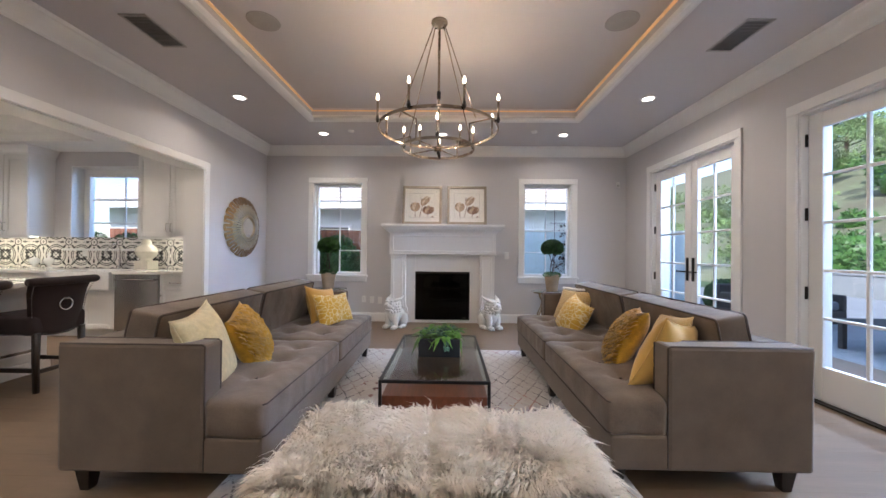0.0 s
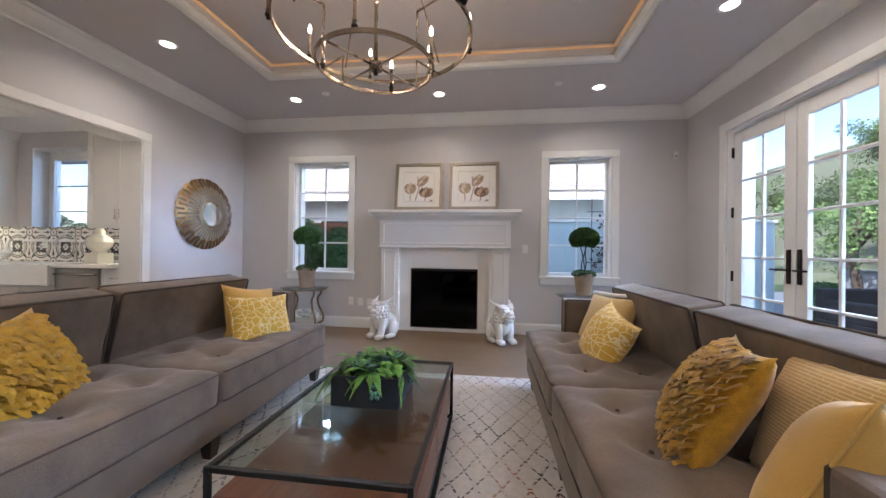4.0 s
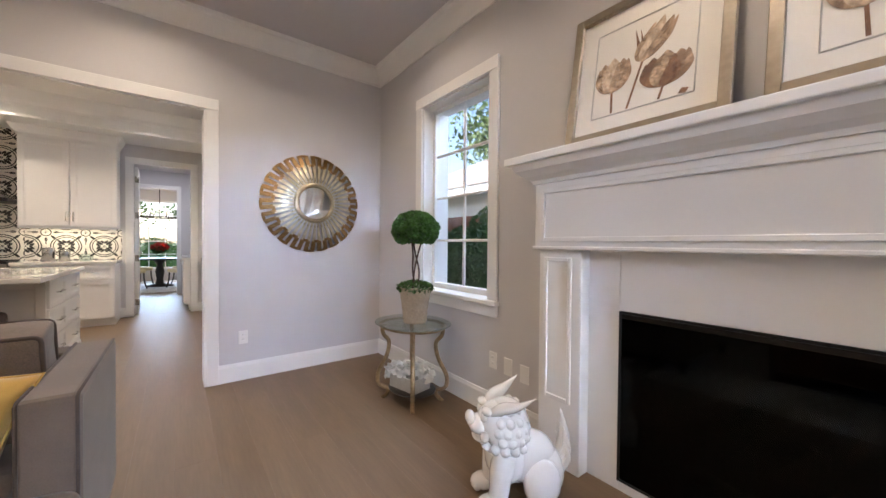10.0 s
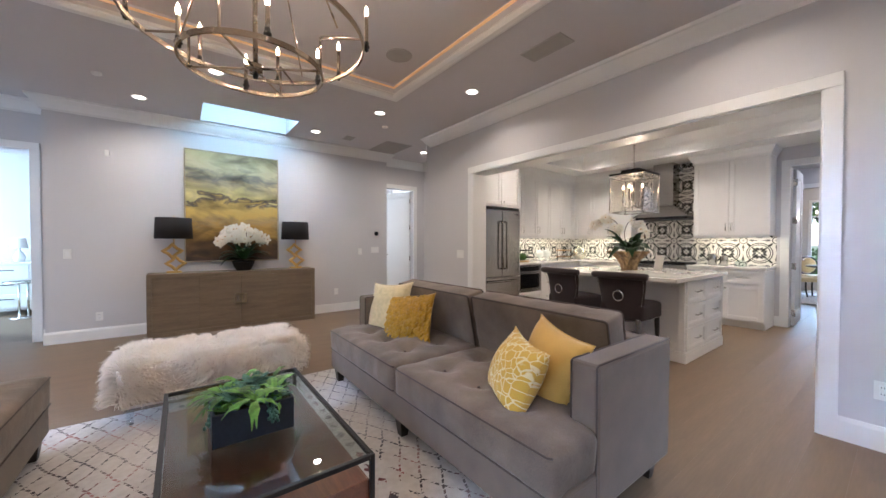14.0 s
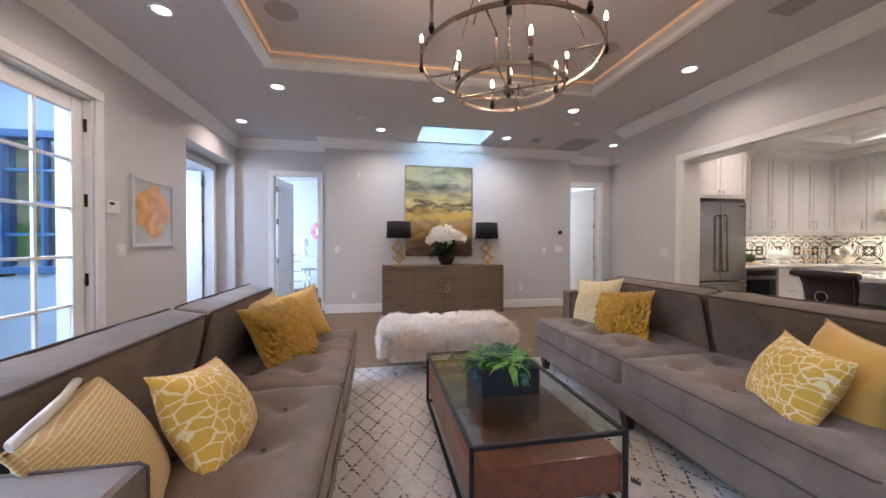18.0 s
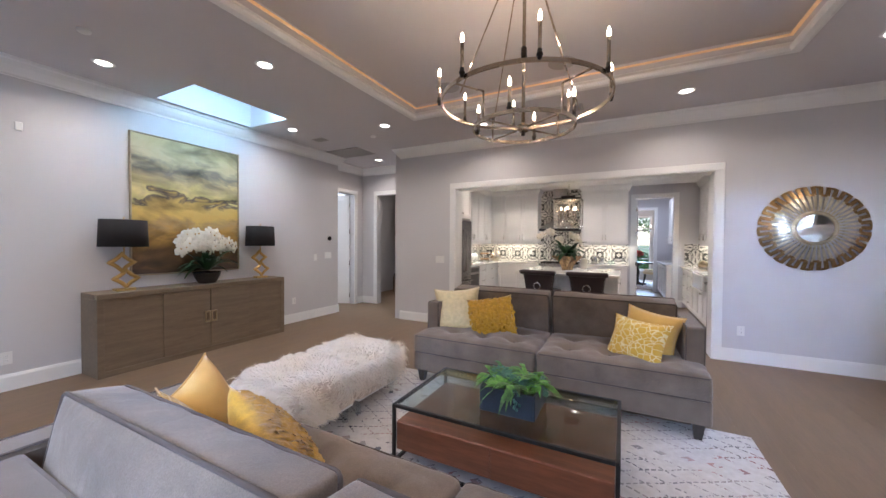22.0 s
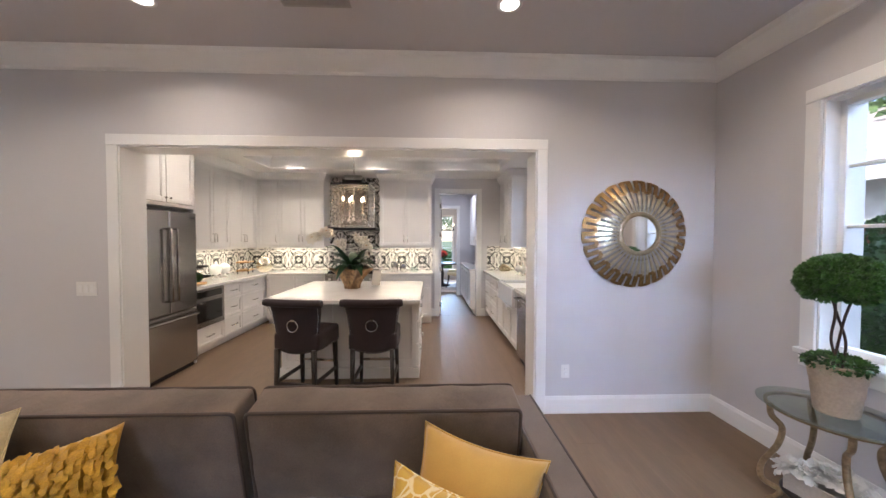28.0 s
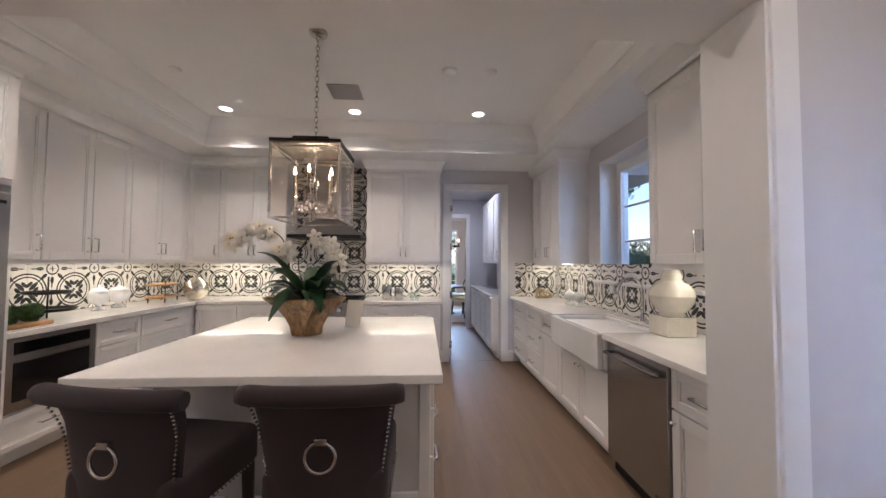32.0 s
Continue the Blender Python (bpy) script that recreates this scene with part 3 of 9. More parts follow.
def lathe(bm, prof, seg=24, cx=0.0, cy=0.0, smooth=True, wob=None):
    """Turns (radius, height) pairs about the upright through cx, cy."""
    rings = []
    for r, z in prof:
        if r < 1e-5:
            rings.append([bm.verts.new((cx, cy, z))])
            continue
        ring = []
        for i in range(seg):
            a = 2 * math.pi * i / seg
            rr = r * (wob(a, z) if wob else 1)
            ring.append(bm.verts.new((cx + rr * math.cos(a), cy + rr * math.sin(a), z)))
        rings.append(ring)
    for a, b in zip(rings, rings[1:]):
        for i in range(seg):
            j = (i + 1) % seg
            q = [a[i % len(a)], a[j % len(a)], b[j % len(b)], b[i % len(b)]]
            q = list(dict.fromkeys(q))
            if len(q) > 2:
                bm.faces.new(q).smooth = smooth
    return bm


def disc(bm, r, z, seg=24, cx=0, cy=0):
    bm.faces.new([bm.verts.new((cx + r * math.cos(2 * math.pi * i / seg), cy + r * math.sin(2 * math.pi * i / seg), z)) for i in range(seg)])
    return bm


def tube(bm, pts, r, seg=8, closed=False, caps=True, flat=None):
    """A round bar along pts; r is one radius or one for each point. flat squashes it across."""
    pts = [Vector(p) for p in pts]
    n = len(pts)
    rad = r if isinstance(r, (list, tuple)) else [r] * n
    rings, prev = [], None
    for i, p in enumerate(pts):
        a = pts[(i - 1) % n] if (closed or i) else p
        b = pts[(i + 1) % n] if (closed or i < n - 1) else p
        t = (b - a).normalized()
        if prev is None:
            prev = t.orthogonal().normalized()
            if abs(t.z) < 0.9:
                prev = t.cross(Vector((0, 0, 1))).normalized()
        prev = (prev - t * prev.dot(t)).normalized()
        o = t.cross(prev)
        rings.append([bm.verts.new(p + rad[i] * (math.cos(2 * math.pi * k / seg) * prev + (flat or 1) * math.sin(2 * math.pi * k / seg) * o)) for k in range(seg)])
    for i in range(n if closed else n - 1):
        a, b = rings[i], rings[(i + 1) % n]
        for k in range(seg):
            bm.faces.new((a[k], a[(k + 1) % seg], b[(k + 1) % seg], b[k])).smooth = True
    if caps and not closed:
        bm.faces.new(rings[0][::-1])
        bm.faces.new(rings[-1])
    return bm


def curve(ctrl, n=8):
    """A smooth line through the control points."""
    c = [Vector(p) for p in ctrl]
    c = [2 * c[0] - c[1]] + c + [2 * c[-1] - c[-2]]
    out = []
    for i in range(1, len(c) - 2):
        for k in range(n):
            t = k / n
            out.append(0.5 * (2 * c[i] + (c[i + 1] - c[i - 1]) * t + (2 * c[i - 1] - 5 * c[i] + 4 * c[i + 1] - c[i + 2]) * t * t + (3 * c[i] - c[i - 1] - 3 * c[i + 1] + c[i + 2]) * t ** 3))
    out.append(c[-2])
    return out


def sweep(bm, path, prof, closed=False):
    """Runs a profile of (out, z) along a level path; out counts to the left of the way walked, with mitred corners."""
    pts = [Vector((p[0], p[1])) for p in path]
    n = len(pts)
    rings = []
    for i, p in enumerate(pts):
        a = pts[(i - 1) % n] if (closed or i) else None
        b = pts[(i + 1) % n] if (closed or i < n - 1) else None
        d1 = (p - a).normalized() if a is not None else (b - p).normalized()
        d2 = (b - p).normalized() if b is not None else d1
        n1, n2 = Vector((-d1.y, d1.x)), Vector((-d2.y, d2.x))
        m = (n1 + n2).normalized()
        m = m / max(0.3, m.dot(n1))
        rings.append([bm.verts.new((p.x + m.x * o, p.y + m.y * o, z)) for o, z in prof])
    for i in range(n if closed else n - 1):
        a, b = rings[i], rings[(i + 1) % n]
        for k in range(len(prof) - 1):
            bm.faces.new((a[k], a[k + 1], b[k + 1], b[k]))
    if not closed:
        bm.faces.new(rings[0])
        bm.faces.new(rings[-1][::-1])
    return bm


def grid_axis(h, r, n):
    k = 3
    edge = [h - r + r * math.sin(math.pi / 2 * i / k) for i in range(1, k + 1)]
    mid = [-(h - r) + 2 * (h - r) * i / n for i in range(n + 1)]
    return [-e for e in edge[::-1]] + mid + edge


def cushion(sx, sy, sz, r=0.04, n=8, puff=0.03, tufts=(), wrinkle=0.004, seed=0, side=0.0):
    """A stuffed block with rounded edges, a domed top and buttoned dents."""
    bm = bmesh.new()
    hx, hy, hz = sx / 2, sy / 2, sz / 2
    r = min(r, hx * 0.95, hy * 0.95, hz * 0.95)
    ax, ay, az = grid_axis(hx, r, n), grid_axis(hy, r, n), grid_axis(hz, r, 2)
    seen = {}

    def vert(x, y, z):
        key = (round(x, 5), round(y, 5), round(z, 5))
        if key not in seen:
            c = Vector((max(-(hx - r), min(hx - r, x)), max(-(hy - r), min(hy - r, y)), max(-(hz - r), min(hz - r, z))))
            d = Vector((x, y, z)) - c
            q = c + d.normalized() * r if d.length > 1e-7 else c
            u, v = q.x / hx, q.y / hy
            dome = max(0, 1 - u ** 4) * max(0, 1 - v ** 4)
            q.z += puff * dome * (1 if q.z > 0 else -0.3)
            q.x += side * max(0, 1 - v * v) * (1 if u > 0 else -1) * abs(u) ** 3
            for tx, ty in tufts:
                r2 = (q.x - tx) ** 2 + (q.y - ty) ** 2
                if q.z > 0 and r2 < 0.12:
                    th = math.atan2(q.y - ty, q.x - tx)
                    q.z -= 0.050 * math.exp(-r2 / 0.0055) + 0.016 * math.exp(-math.sqrt(r2) / 0.085) * (0.5 + 0.5 * math.cos(4 * th + 3 * tx))
            q += wrinkle * noise.noise_vector((q + Vector((seed * 3.1, seed, 0))) * 9)
            seen[key] = bm.verts.new(q)
        return seen[key]

    for a1, a2, fix, order in ((ax, ay, az, 0), (ax, az, ay, 1), (ay, az, ax, 2)):
        for end in (fix[0], fix[-1]):
            for i in range(len(a1) - 1):
                for j in range(len(a2) - 1):
                    q = [(a1[i], a2[j]), (a1[i + 1], a2[j]), (a1[i + 1], a2[j + 1]), (a1[i], a2[j + 1])]
                    co = [((p, s, end), (p, end, s), (end, p, s))[order] for p, s in q]
                    vs = list(dict.fromkeys(vert(*c) for c in co))
                    if len(vs) > 2:
                        try:
                            bm.faces.new(vs).smooth = True
                        except ValueError:
                            pass
    bmesh.ops.recalc_face_normals(bm, faces=bm.faces)
    return bm


def pillow(w, h, t, n=18, seed=0):
    """A knife-edged scatter cushion in the xy plane with pinched corners."""
    bm = bmesh.new()
    for s in (1, -1):
        g = []
        for i in range(n + 1):
            row = []
            for j in range(n + 1):
                u, v = 2 * i / n - 1, 2 * j / n - 1
                x = u * w / 2 * (1 - 0.13 * (1 - v * v) * abs(u))
                y = v * h / 2 * (1 - 0.13 * (1 - u * u) * abs(v))
                z = s * t / 2 * (max(0, (1 - u ** 2) * (1 - v ** 2))) ** 0.52
                q = Vector((x, y, z))
                if abs(u) < 1 and abs(v) < 1:
                    q += 0.010 * noise.noise_vector((q + Vector((seed * 2.7, 0, seed))) * 6)
                row.append(bm.verts.new(q))
            g.append(row)
        for i in range(n):
            for j in range(n):
                q = (g[i][j], g[i + 1][j], g[i + 1][j + 1], g[i][j + 1])
                bm.faces.new(q if s > 0 else q[::-1]).smooth = True
    bmesh.ops.remove_doubles(bm, verts=bm.verts, dist=1e-5)
    return bm


def mesh_of(name, bm, material):
    me = bpy.data.meshes.new(name)
    bmesh.ops.recalc_face_normals(bm, faces=bm.faces) if len(bm.faces) < 6000 else None
    bm.to_mesh(me)
    bm.free()
    me.materials.append(material)
    return me


def thing(name, at=(0, 0, 0), turn=0.0, label="", category="", group="", tilt=(0, 0)):
    ob = new(name)
    ob.empty_display_size = 0.1
    ob.matrix_basis = pose(*at, tilt[0], tilt[1], turn)
    return tagged(ob, label, category, group)


def part(name, bm, material, parent, label="", m=None):
    """Links a bmesh, or a mesh, as one object under a thing or a part."""
    me = bm if isinstance(bm, bpy.types.Mesh) else mesh_of(name, bm, M[material])
    ob = new(name, me)
    ob.parent = parent
    if m is not None:
        ob.matrix_basis = m
    return tagged(ob, label)


def solid(name, bm, material, label="", category="", group="", kind="", m=None):
    """A thing that is one mesh."""
    ob = new(name, mesh_of(name, bm, M[material]))
    if m is not None:
        ob.matrix_basis = m
    return tagged(ob, label, category, group, kind)


def structure(name, bm, material, label=""):
    return solid(name, bm, material, label, kind="structure")


def wall_boxes(axis, p0, p1, a0, a1, z0, z1, holes=()):
    """An upright slab between p0 and p1 along axis, spanning a0..a1 and z0..z1, with holes (a0, a1, z0, z1) through it."""
    bm = bmesh.new()
    ca = sorted({a0, a1, *(v for h in holes for v in h[:2])})
    cz = sorted({z0, z1, *(v for h in holes for v in h[2:])})
    for i in range(len(ca) - 1):
        for j in range(len(cz) - 1):
            mid = ((ca[i] + ca[i + 1]) / 2, (cz[j] + cz[j + 1]) / 2)
            if any(h[0] < mid[0] < h[1] and h[2] < mid[1] < h[3] for h in holes):
                continue
            if axis == "x":
                box(bm, p0, p1, ca[i], ca[i + 1], cz[j], cz[j + 1])
            else:
                box(bm, ca[i], ca[i + 1], p0, p1, cz[j], cz[j + 1])
    bmesh.ops.remove_doubles(bm, verts=bm.verts, dist=1e-5)
    dead = {}
    for f in bm.faces:
        dead.setdefault(tuple(sorted(v.index for v in f.verts)), []).append(f)
    bm.verts.index_update()
    dead = {}
    for f in bm.faces:
        dead.setdefault(tuple(sorted(v.index for v in f.verts)), []).append(f)
    bmesh.ops.delete(bm, geom=[f for fs in dead.values() if len(fs) > 1 for f in fs], context="FACES_ONLY")
    return bm


# ---------------------------------------------------------------- the shell
CEIL, TRAY = 3.04, 3.19
LX, RX, FY, BY = -3.10, 3.17, 6.15, -1.42
HL, HR = (-2.26, -1.41, 0.80, 2.41), (1.41, 2.24, 0.80, 2.41)
structure("wall_fireplace", wall_boxes("y", FY, FY + 0.28, -3.35, 3.45, 0, 3.35, [HL, HR, (-0.46, 0.48, 0.05, 0.88)]), "wall")
structure("wall_kitchen_side", wall_boxes("x", LX - 0.25, LX, 0.02, FY, 0, 3.35, [(1.10, 4.57, 0, 2.28)]), "wall")
D1, D2 = (3.83, 5.39, 0, 2.46), (1.41, 3.16, 0, 2.46)
structure("wall_garden_side", wall_boxes("x", RX, RX + 0.28, -1.70, FY, 0, 3.35, [D1, D2, (-1.62, -0.08, 0, 2.58)]), "wall")
structure("wall_sideboard", wall_boxes("y", BY - 0.4, BY, -3.02, 1.65, 0, 3.35), "wall")
structure("wall_study_door", wall_boxes("y", -1.85, -1.72, 1.65, 4.6, 0, 3.35, [(1.82, 2.56, 0, 2.43)]), "wall")
structure("wall_hall_door", wall_boxes("y", -1.88, -1.74, -4.14, -3.02, 0, 3.35, [(-3.85, -3.08, 0, 2.43)]), "wall")
structure("wall_hall_end", wall_boxes("x", -4.28, -4.14, -1.88, 0.12, 0, 3.35, [(-1.32, -0.52, 0, 2.43)]), "wall")
structure("wall_hall_kitchen", wall_boxes("y", -0.10, 0.02, -7.2, -3.10, 0, 3.35), "wall")

# ceiling with the raised tray and the skylight shaft
TX0, TX1, TY0, TY1 = -1.80, 1.84, 1.12, 4.84
SX0, SX1, SY0, SY1 = -1.09, 0.07, -1.24, -0.46
c = bmesh.new()
for q in ((-3.35, TX0, -1.9, 6.4), (TX1, 3.45, -1.9, 6.4), (TX0, TX1, TY1, 6.4)):
    box(c, *q, CEIL, CEIL + 0.32)
for q in ((TX0, SX0, -1.9, TY0), (SX1, TX1, -1.9, TY0), (SX0, SX1, -1.9, SY0), (SX0, SX1, SY1, TY0)):
    box(c, *q, CEIL, CEIL + 0.32)
box(c, -4.3, -3.35, -1.9, 0.1, CEIL, CEIL + 0.32)
box(c, 3.45, 4.9, -1.9, 0.5, CEIL, CEIL + 0.32)
structure("ceiling", c, "ceiling")
structure("ceiling_tray", B(TX0 - 0.25, TX1 + 0.25, TY0 - 0.25, TY1 + 0.25, CEIL + 0.321, CEIL + 0.40), "ceiling")
structure("ceiling_tray_panel", B(TX0 + 0.002, TX1 - 0.002, TY0 + 0.002, TY1 - 0.002, TRAY, TRAY + 0.06), "ceiling")
sk = bmesh.new()
box(sk, SX0 - 0.02, SX1 + 0.02, SY0 - 0.02, SY1 + 0.02, CEIL + 0.325, CEIL + 0.335)
structure("skylight_1", sk, "skylight")

# unseen roof, added to close light leaks and shade the garden
unseen_roof = bmesh.new()
for q in ((-7.6, SX0 - 0.1, -2.4, 7.05), (SX1 + 0.1, 4.10, -2.4, 7.05), (SX0 - 0.1, SX1 + 0.1, -2.4, SY0 - 0.1), (SX0 - 0.1, SX1 + 0.1, SY1 + 0.1, 7.05)):
    box(unseen_roof, *q, 3.45, 3.53)
structure("roof", unseen_roof, "roof")
# unseen eaves, placed so that their shadow falls on fence, shrubs and patio
ev = bmesh.new()
box(ev, -7.6, 4.10, 6.44, 7.05, 3.06, 3.12)
box(ev, -7.6, 4.10, 7.05, 7.08, 3.04, 3.46)
box(ev, 3.46, 4.10, 0.52, 6.44, 3.06, 3.12)
box(ev, 4.10, 4.13, 0.52, 7.08, 3.04, 3.46)
structure("trim_shading_eave", ev, "trim")

# crown: cove profile at the walls (way walked keeps the room on the left)
CROWN = [(0.0, 2.885), (0.014, 2.885), (0.018, 2.905), (0.045, 2.93), (0.075, 2.965), (0.10, 3.005), (0.118, 3.012), (0.125, 3.032), (0.125, 3.039), (0.0, 3.039)]
room = [(-4.14, 0.02), (LX, 0.02), (LX, FY), (RX, FY), (RX, -1.72), (1.65, -1.72), (1.65, BY), (-3.02, BY), (-3.02, -1.74), (-4.14, -1.74)]
structure("trim_crown", sweep(bmesh.new(), room[::-1], CROWN, closed=True), "trim")
TRIM = [(0.0, 3.038), (0.0, 3.02), (-0.03, 3.01), (-0.075, 3.012), (-0.095, 3.03), (-0.10, 3.045), (-0.085, 3.06), (-0.06, 3.085), (-0.045, 3.12), (-0.04, 3.135), (0.0, 3.135)]
tray = [(TX0, TY0), (TX1, TY0), (TX1, TY1), (TX0, TY1)]
structure("trim_tray", sweep(bmesh.new(), tray, [(-o - 0.055, z) for o, z in TRIM], closed=True), "trim")
structure("trim_cove_strip", sweep(bmesh.new(), tray, [(0.012, 3.14), (0.040, 3.14), (0.040, 3.15), (0.012, 3.15)], closed=True), "cove")

# baseboards
BASE = [(0.0, 0.0), (0.016, 0.0), (0.016, 0.125), (0.011, 0.14), (0.008, 0.152), (0.0, 0.152)]
runs = [[(LX, 1.03), (LX, 0.02), (-4.12, 0.02)], [(-0.90, FY), (LX, FY), (LX, 4.66)], [(RX, 5.48), (RX, FY), (0.92, FY)], [(RX, 3.25), (RX, 3.74)], [(RX, -0.08), (RX, 1.32)], [(RX, -1.72), (RX, -1.62)],
        [(1.73, -1.72), (1.65, -1.72), (1.65, BY), (-3.02, BY), (-3.02, -1.73)][::-1], [(RX, -1.72), (2.66, -1.72)][::-1], [(-3.96, -1.74), (-4.14, -1.74), (-4.14, -1.42)][::-1]]
for r in runs:
    structure("baseboard", sweep(bmesh.new(), r, BASE if r is not runs[0] else BASE), "trim")


def casing_x(name, x, sgn, y0, y1, top, w=0.09, t=0.022, sill=None):
    """A flat casing round an opening in a wall of constant x; sgn is the side that it stands out on."""
    bm = bmesh.new()
    xs = sorted((x, x + sgn * t))
    z0 = 0 if sill is None else sill
    box(bm, *xs, y0 - w, y0, z0, top, 0.003)
    box(bm, *xs, y1, y1 + w, z0, top, 0.003)
    xs2 = sorted((x, x + sgn * (t + 0.003)))
    box(bm, *xs2, y0 - w, y1 + w, top, top + w, 0.003)
    return structure(name, bm, "trim")


def casing_y(name, y, sgn, x0, x1, top, w=0.09, t=0.022, sill=None):
    bm = bmesh.new()
    ys = sorted((y, y + sgn * t))
    z0 = 0 if sill is None else sill
    box(bm, x0 - w, x0, *ys, z0, top, 0.003)
    box(bm, x1, x1 + w, *ys, z0, top, 0.003)
    ys2 = sorted((y, y + sgn * (t + 0.003)))
    box(bm, x0 - w, x1 + w, *ys2, top, top + w, 0.003)
    return structure(name, bm, "trim")


casing_x("trim_kitchen_opening", LX, 1, 1.10, 4.57, 2.28)
lin = bmesh.new()
box(lin, LX - 0.252, LX + 0.01, 1.10, 1.112, 0, 2.28)
box(lin, LX - 0.252, LX + 0.01, 4.558, 4.57, 0, 2.28)
box(lin, LX - 0.252, LX + 0.01, 1.112, 4.558, 2.268, 2.28)
structure("trim_kitchen_jamb", lin, "trim")
casing_y("trim_study_door", -1.72, 1, 1.82, 2.56, 2.43)
casing_y("trim_hall_door", -1.74, 1, -3.85, -3.08, 2.43)
casing_x("trim_hall_end_door", -4.14, 1, -1.32, -0.52, 2.43)


# ---------------------------------------------------------------- windows and French doors


def window_y(name, x0, x1, z0, z1, face, label, sgn=1, cols=2, rows=4, sillout=0.05, apron=True, deep=0.0, stile=0.045):
    """A sash window in a wall of constant y; face is the room side, sgn the way out of doors."""
    w = thing(name, ((x0 + x1) / 2, face, z0), label=label)
    w["kind"] = "structure"
    hw, h = (x1 - x0) / 2, z1 - z0
    s = sgn
    fr = bmesh.new()
    d0, d1 = sorted((s * (0.10 + deep), s * (0.16 + deep)))
    for q in ((-hw, -hw + stile, 0, h), (hw - stile, hw, 0, h), (-hw + stile, hw - stile, 0, 0.05), (-hw + stile, hw - stile, h - stile - 0.005, h)):
        box(fr, q[0], q[1], d0, d1, q[2], q[3], 0.004)
    part("window_frame", fr, "trim", w)
    li = bmesh.new()
    e0, e1 = sorted((s * 0.0, s * 0.28))
    for q in ((-hw, -hw + 0.012, 0, h), (hw - 0.012, hw, 0, h), (-hw + 0.012, hw - 0.012, h - 0.012, h)):
        box(li, q[0], q[1], e0 + 0.002, e1 - 0.002, q[2], q[3])
    part("jamb_liner", li, "trim", w)
    ca = bmesh.new()
    a0, a1 = sorted((0, -s * 0.022))
    box(ca, -hw - 0.09, -hw, a0, a1, 0, h, 0.003)
    box(ca, hw, hw + 0.09, a0, a1, 0, h, 0.003)
    b0, b1 = sorted((0, -s * 0.026))
    box(ca, -hw - 0.09, hw + 0.09, b0, b1, h, h + 0.09, 0.003)
    if deep == 0:
        part("casing", ca, "trim", w)
    else:
        bd = bmesh.new()
        for q in ((-hw + stile - 0.03, -hw + stile, 0.02, h - stile), (hw - stile, hw - stile + 0.03, 0.02, h - stile), (-hw + stile, hw - stile, h - stile - 0.005, h - stile + 0.03)):
            box(bd, q[0], q[1], *sorted((s * (0.075 + deep), s * (0.099 + deep))), q[2], q[3], 0.003)
        part("glazing_stop", bd, "trim", w)
    si = bmesh.new()
    box(si, -hw - 0.11, hw + 0.11, *sorted((-s * sillout, -s * 0.001)), -0.028, 0.006, 0.006)
    box(si, -hw + 0.012, hw - 0.012, *sorted((-s * 0.002, s * 0.27)), -0.002, 0.005)
    if apron:
        box(si, -hw - 0.09, hw + 0.09, b0, b1, -0.11, -0.028, 0.003)
    part("window_sill", si, "trim", w)
    mu = bmesh.new()
    m0, m1 = sorted((s * (0.118 + deep), s * (0.142 + deep)))
    gx0, gx1, gz0, gz1 = -hw + stile, hw - stile, 0.05, h - stile - 0.005
    for i in range(1, cols):
        x = gx0 + (gx1 - gx0) * i / cols
        box(mu, x - 0.011, x + 0.011, m0, m1, gz0, gz1, 0.004)
    part("muntin", mu, "trim", w)
    for i in range(1, rows):
        z = gz0 + (gz1 - gz0) * i / rows
        mu = bmesh.new()
        box(mu, gx0, gx1, m0 - 0.001, m1 + 0.001, z - 0.011, z + 0.011, 0.004)
        part("muntin", mu, "trim", w)
    for i in range(cols):
        for j in range(rows):
            g = part("pane", B(gx0 + (gx1 - gx0) * i / cols, gx0 + (gx1 - gx0) * (i + 1) / cols, s * (0.13 + deep) - 0.002, s * (0.13 + deep) + 0.002, gz0 + (gz1 - gz0) * j / rows, gz0 + (gz1 - gz0) * (j + 1) / rows), "glass", w)
            g.visible_shadow = False
    return w


window_y("window_1", HL[0], HL[1], HL[2], HL[3], FY, "white painted window beside the fireplace with eight panes")
window_y("window_2", HR[0], HR[1], HR[2], HR[3], FY, "white painted window beside the fireplace facing a pale wall")


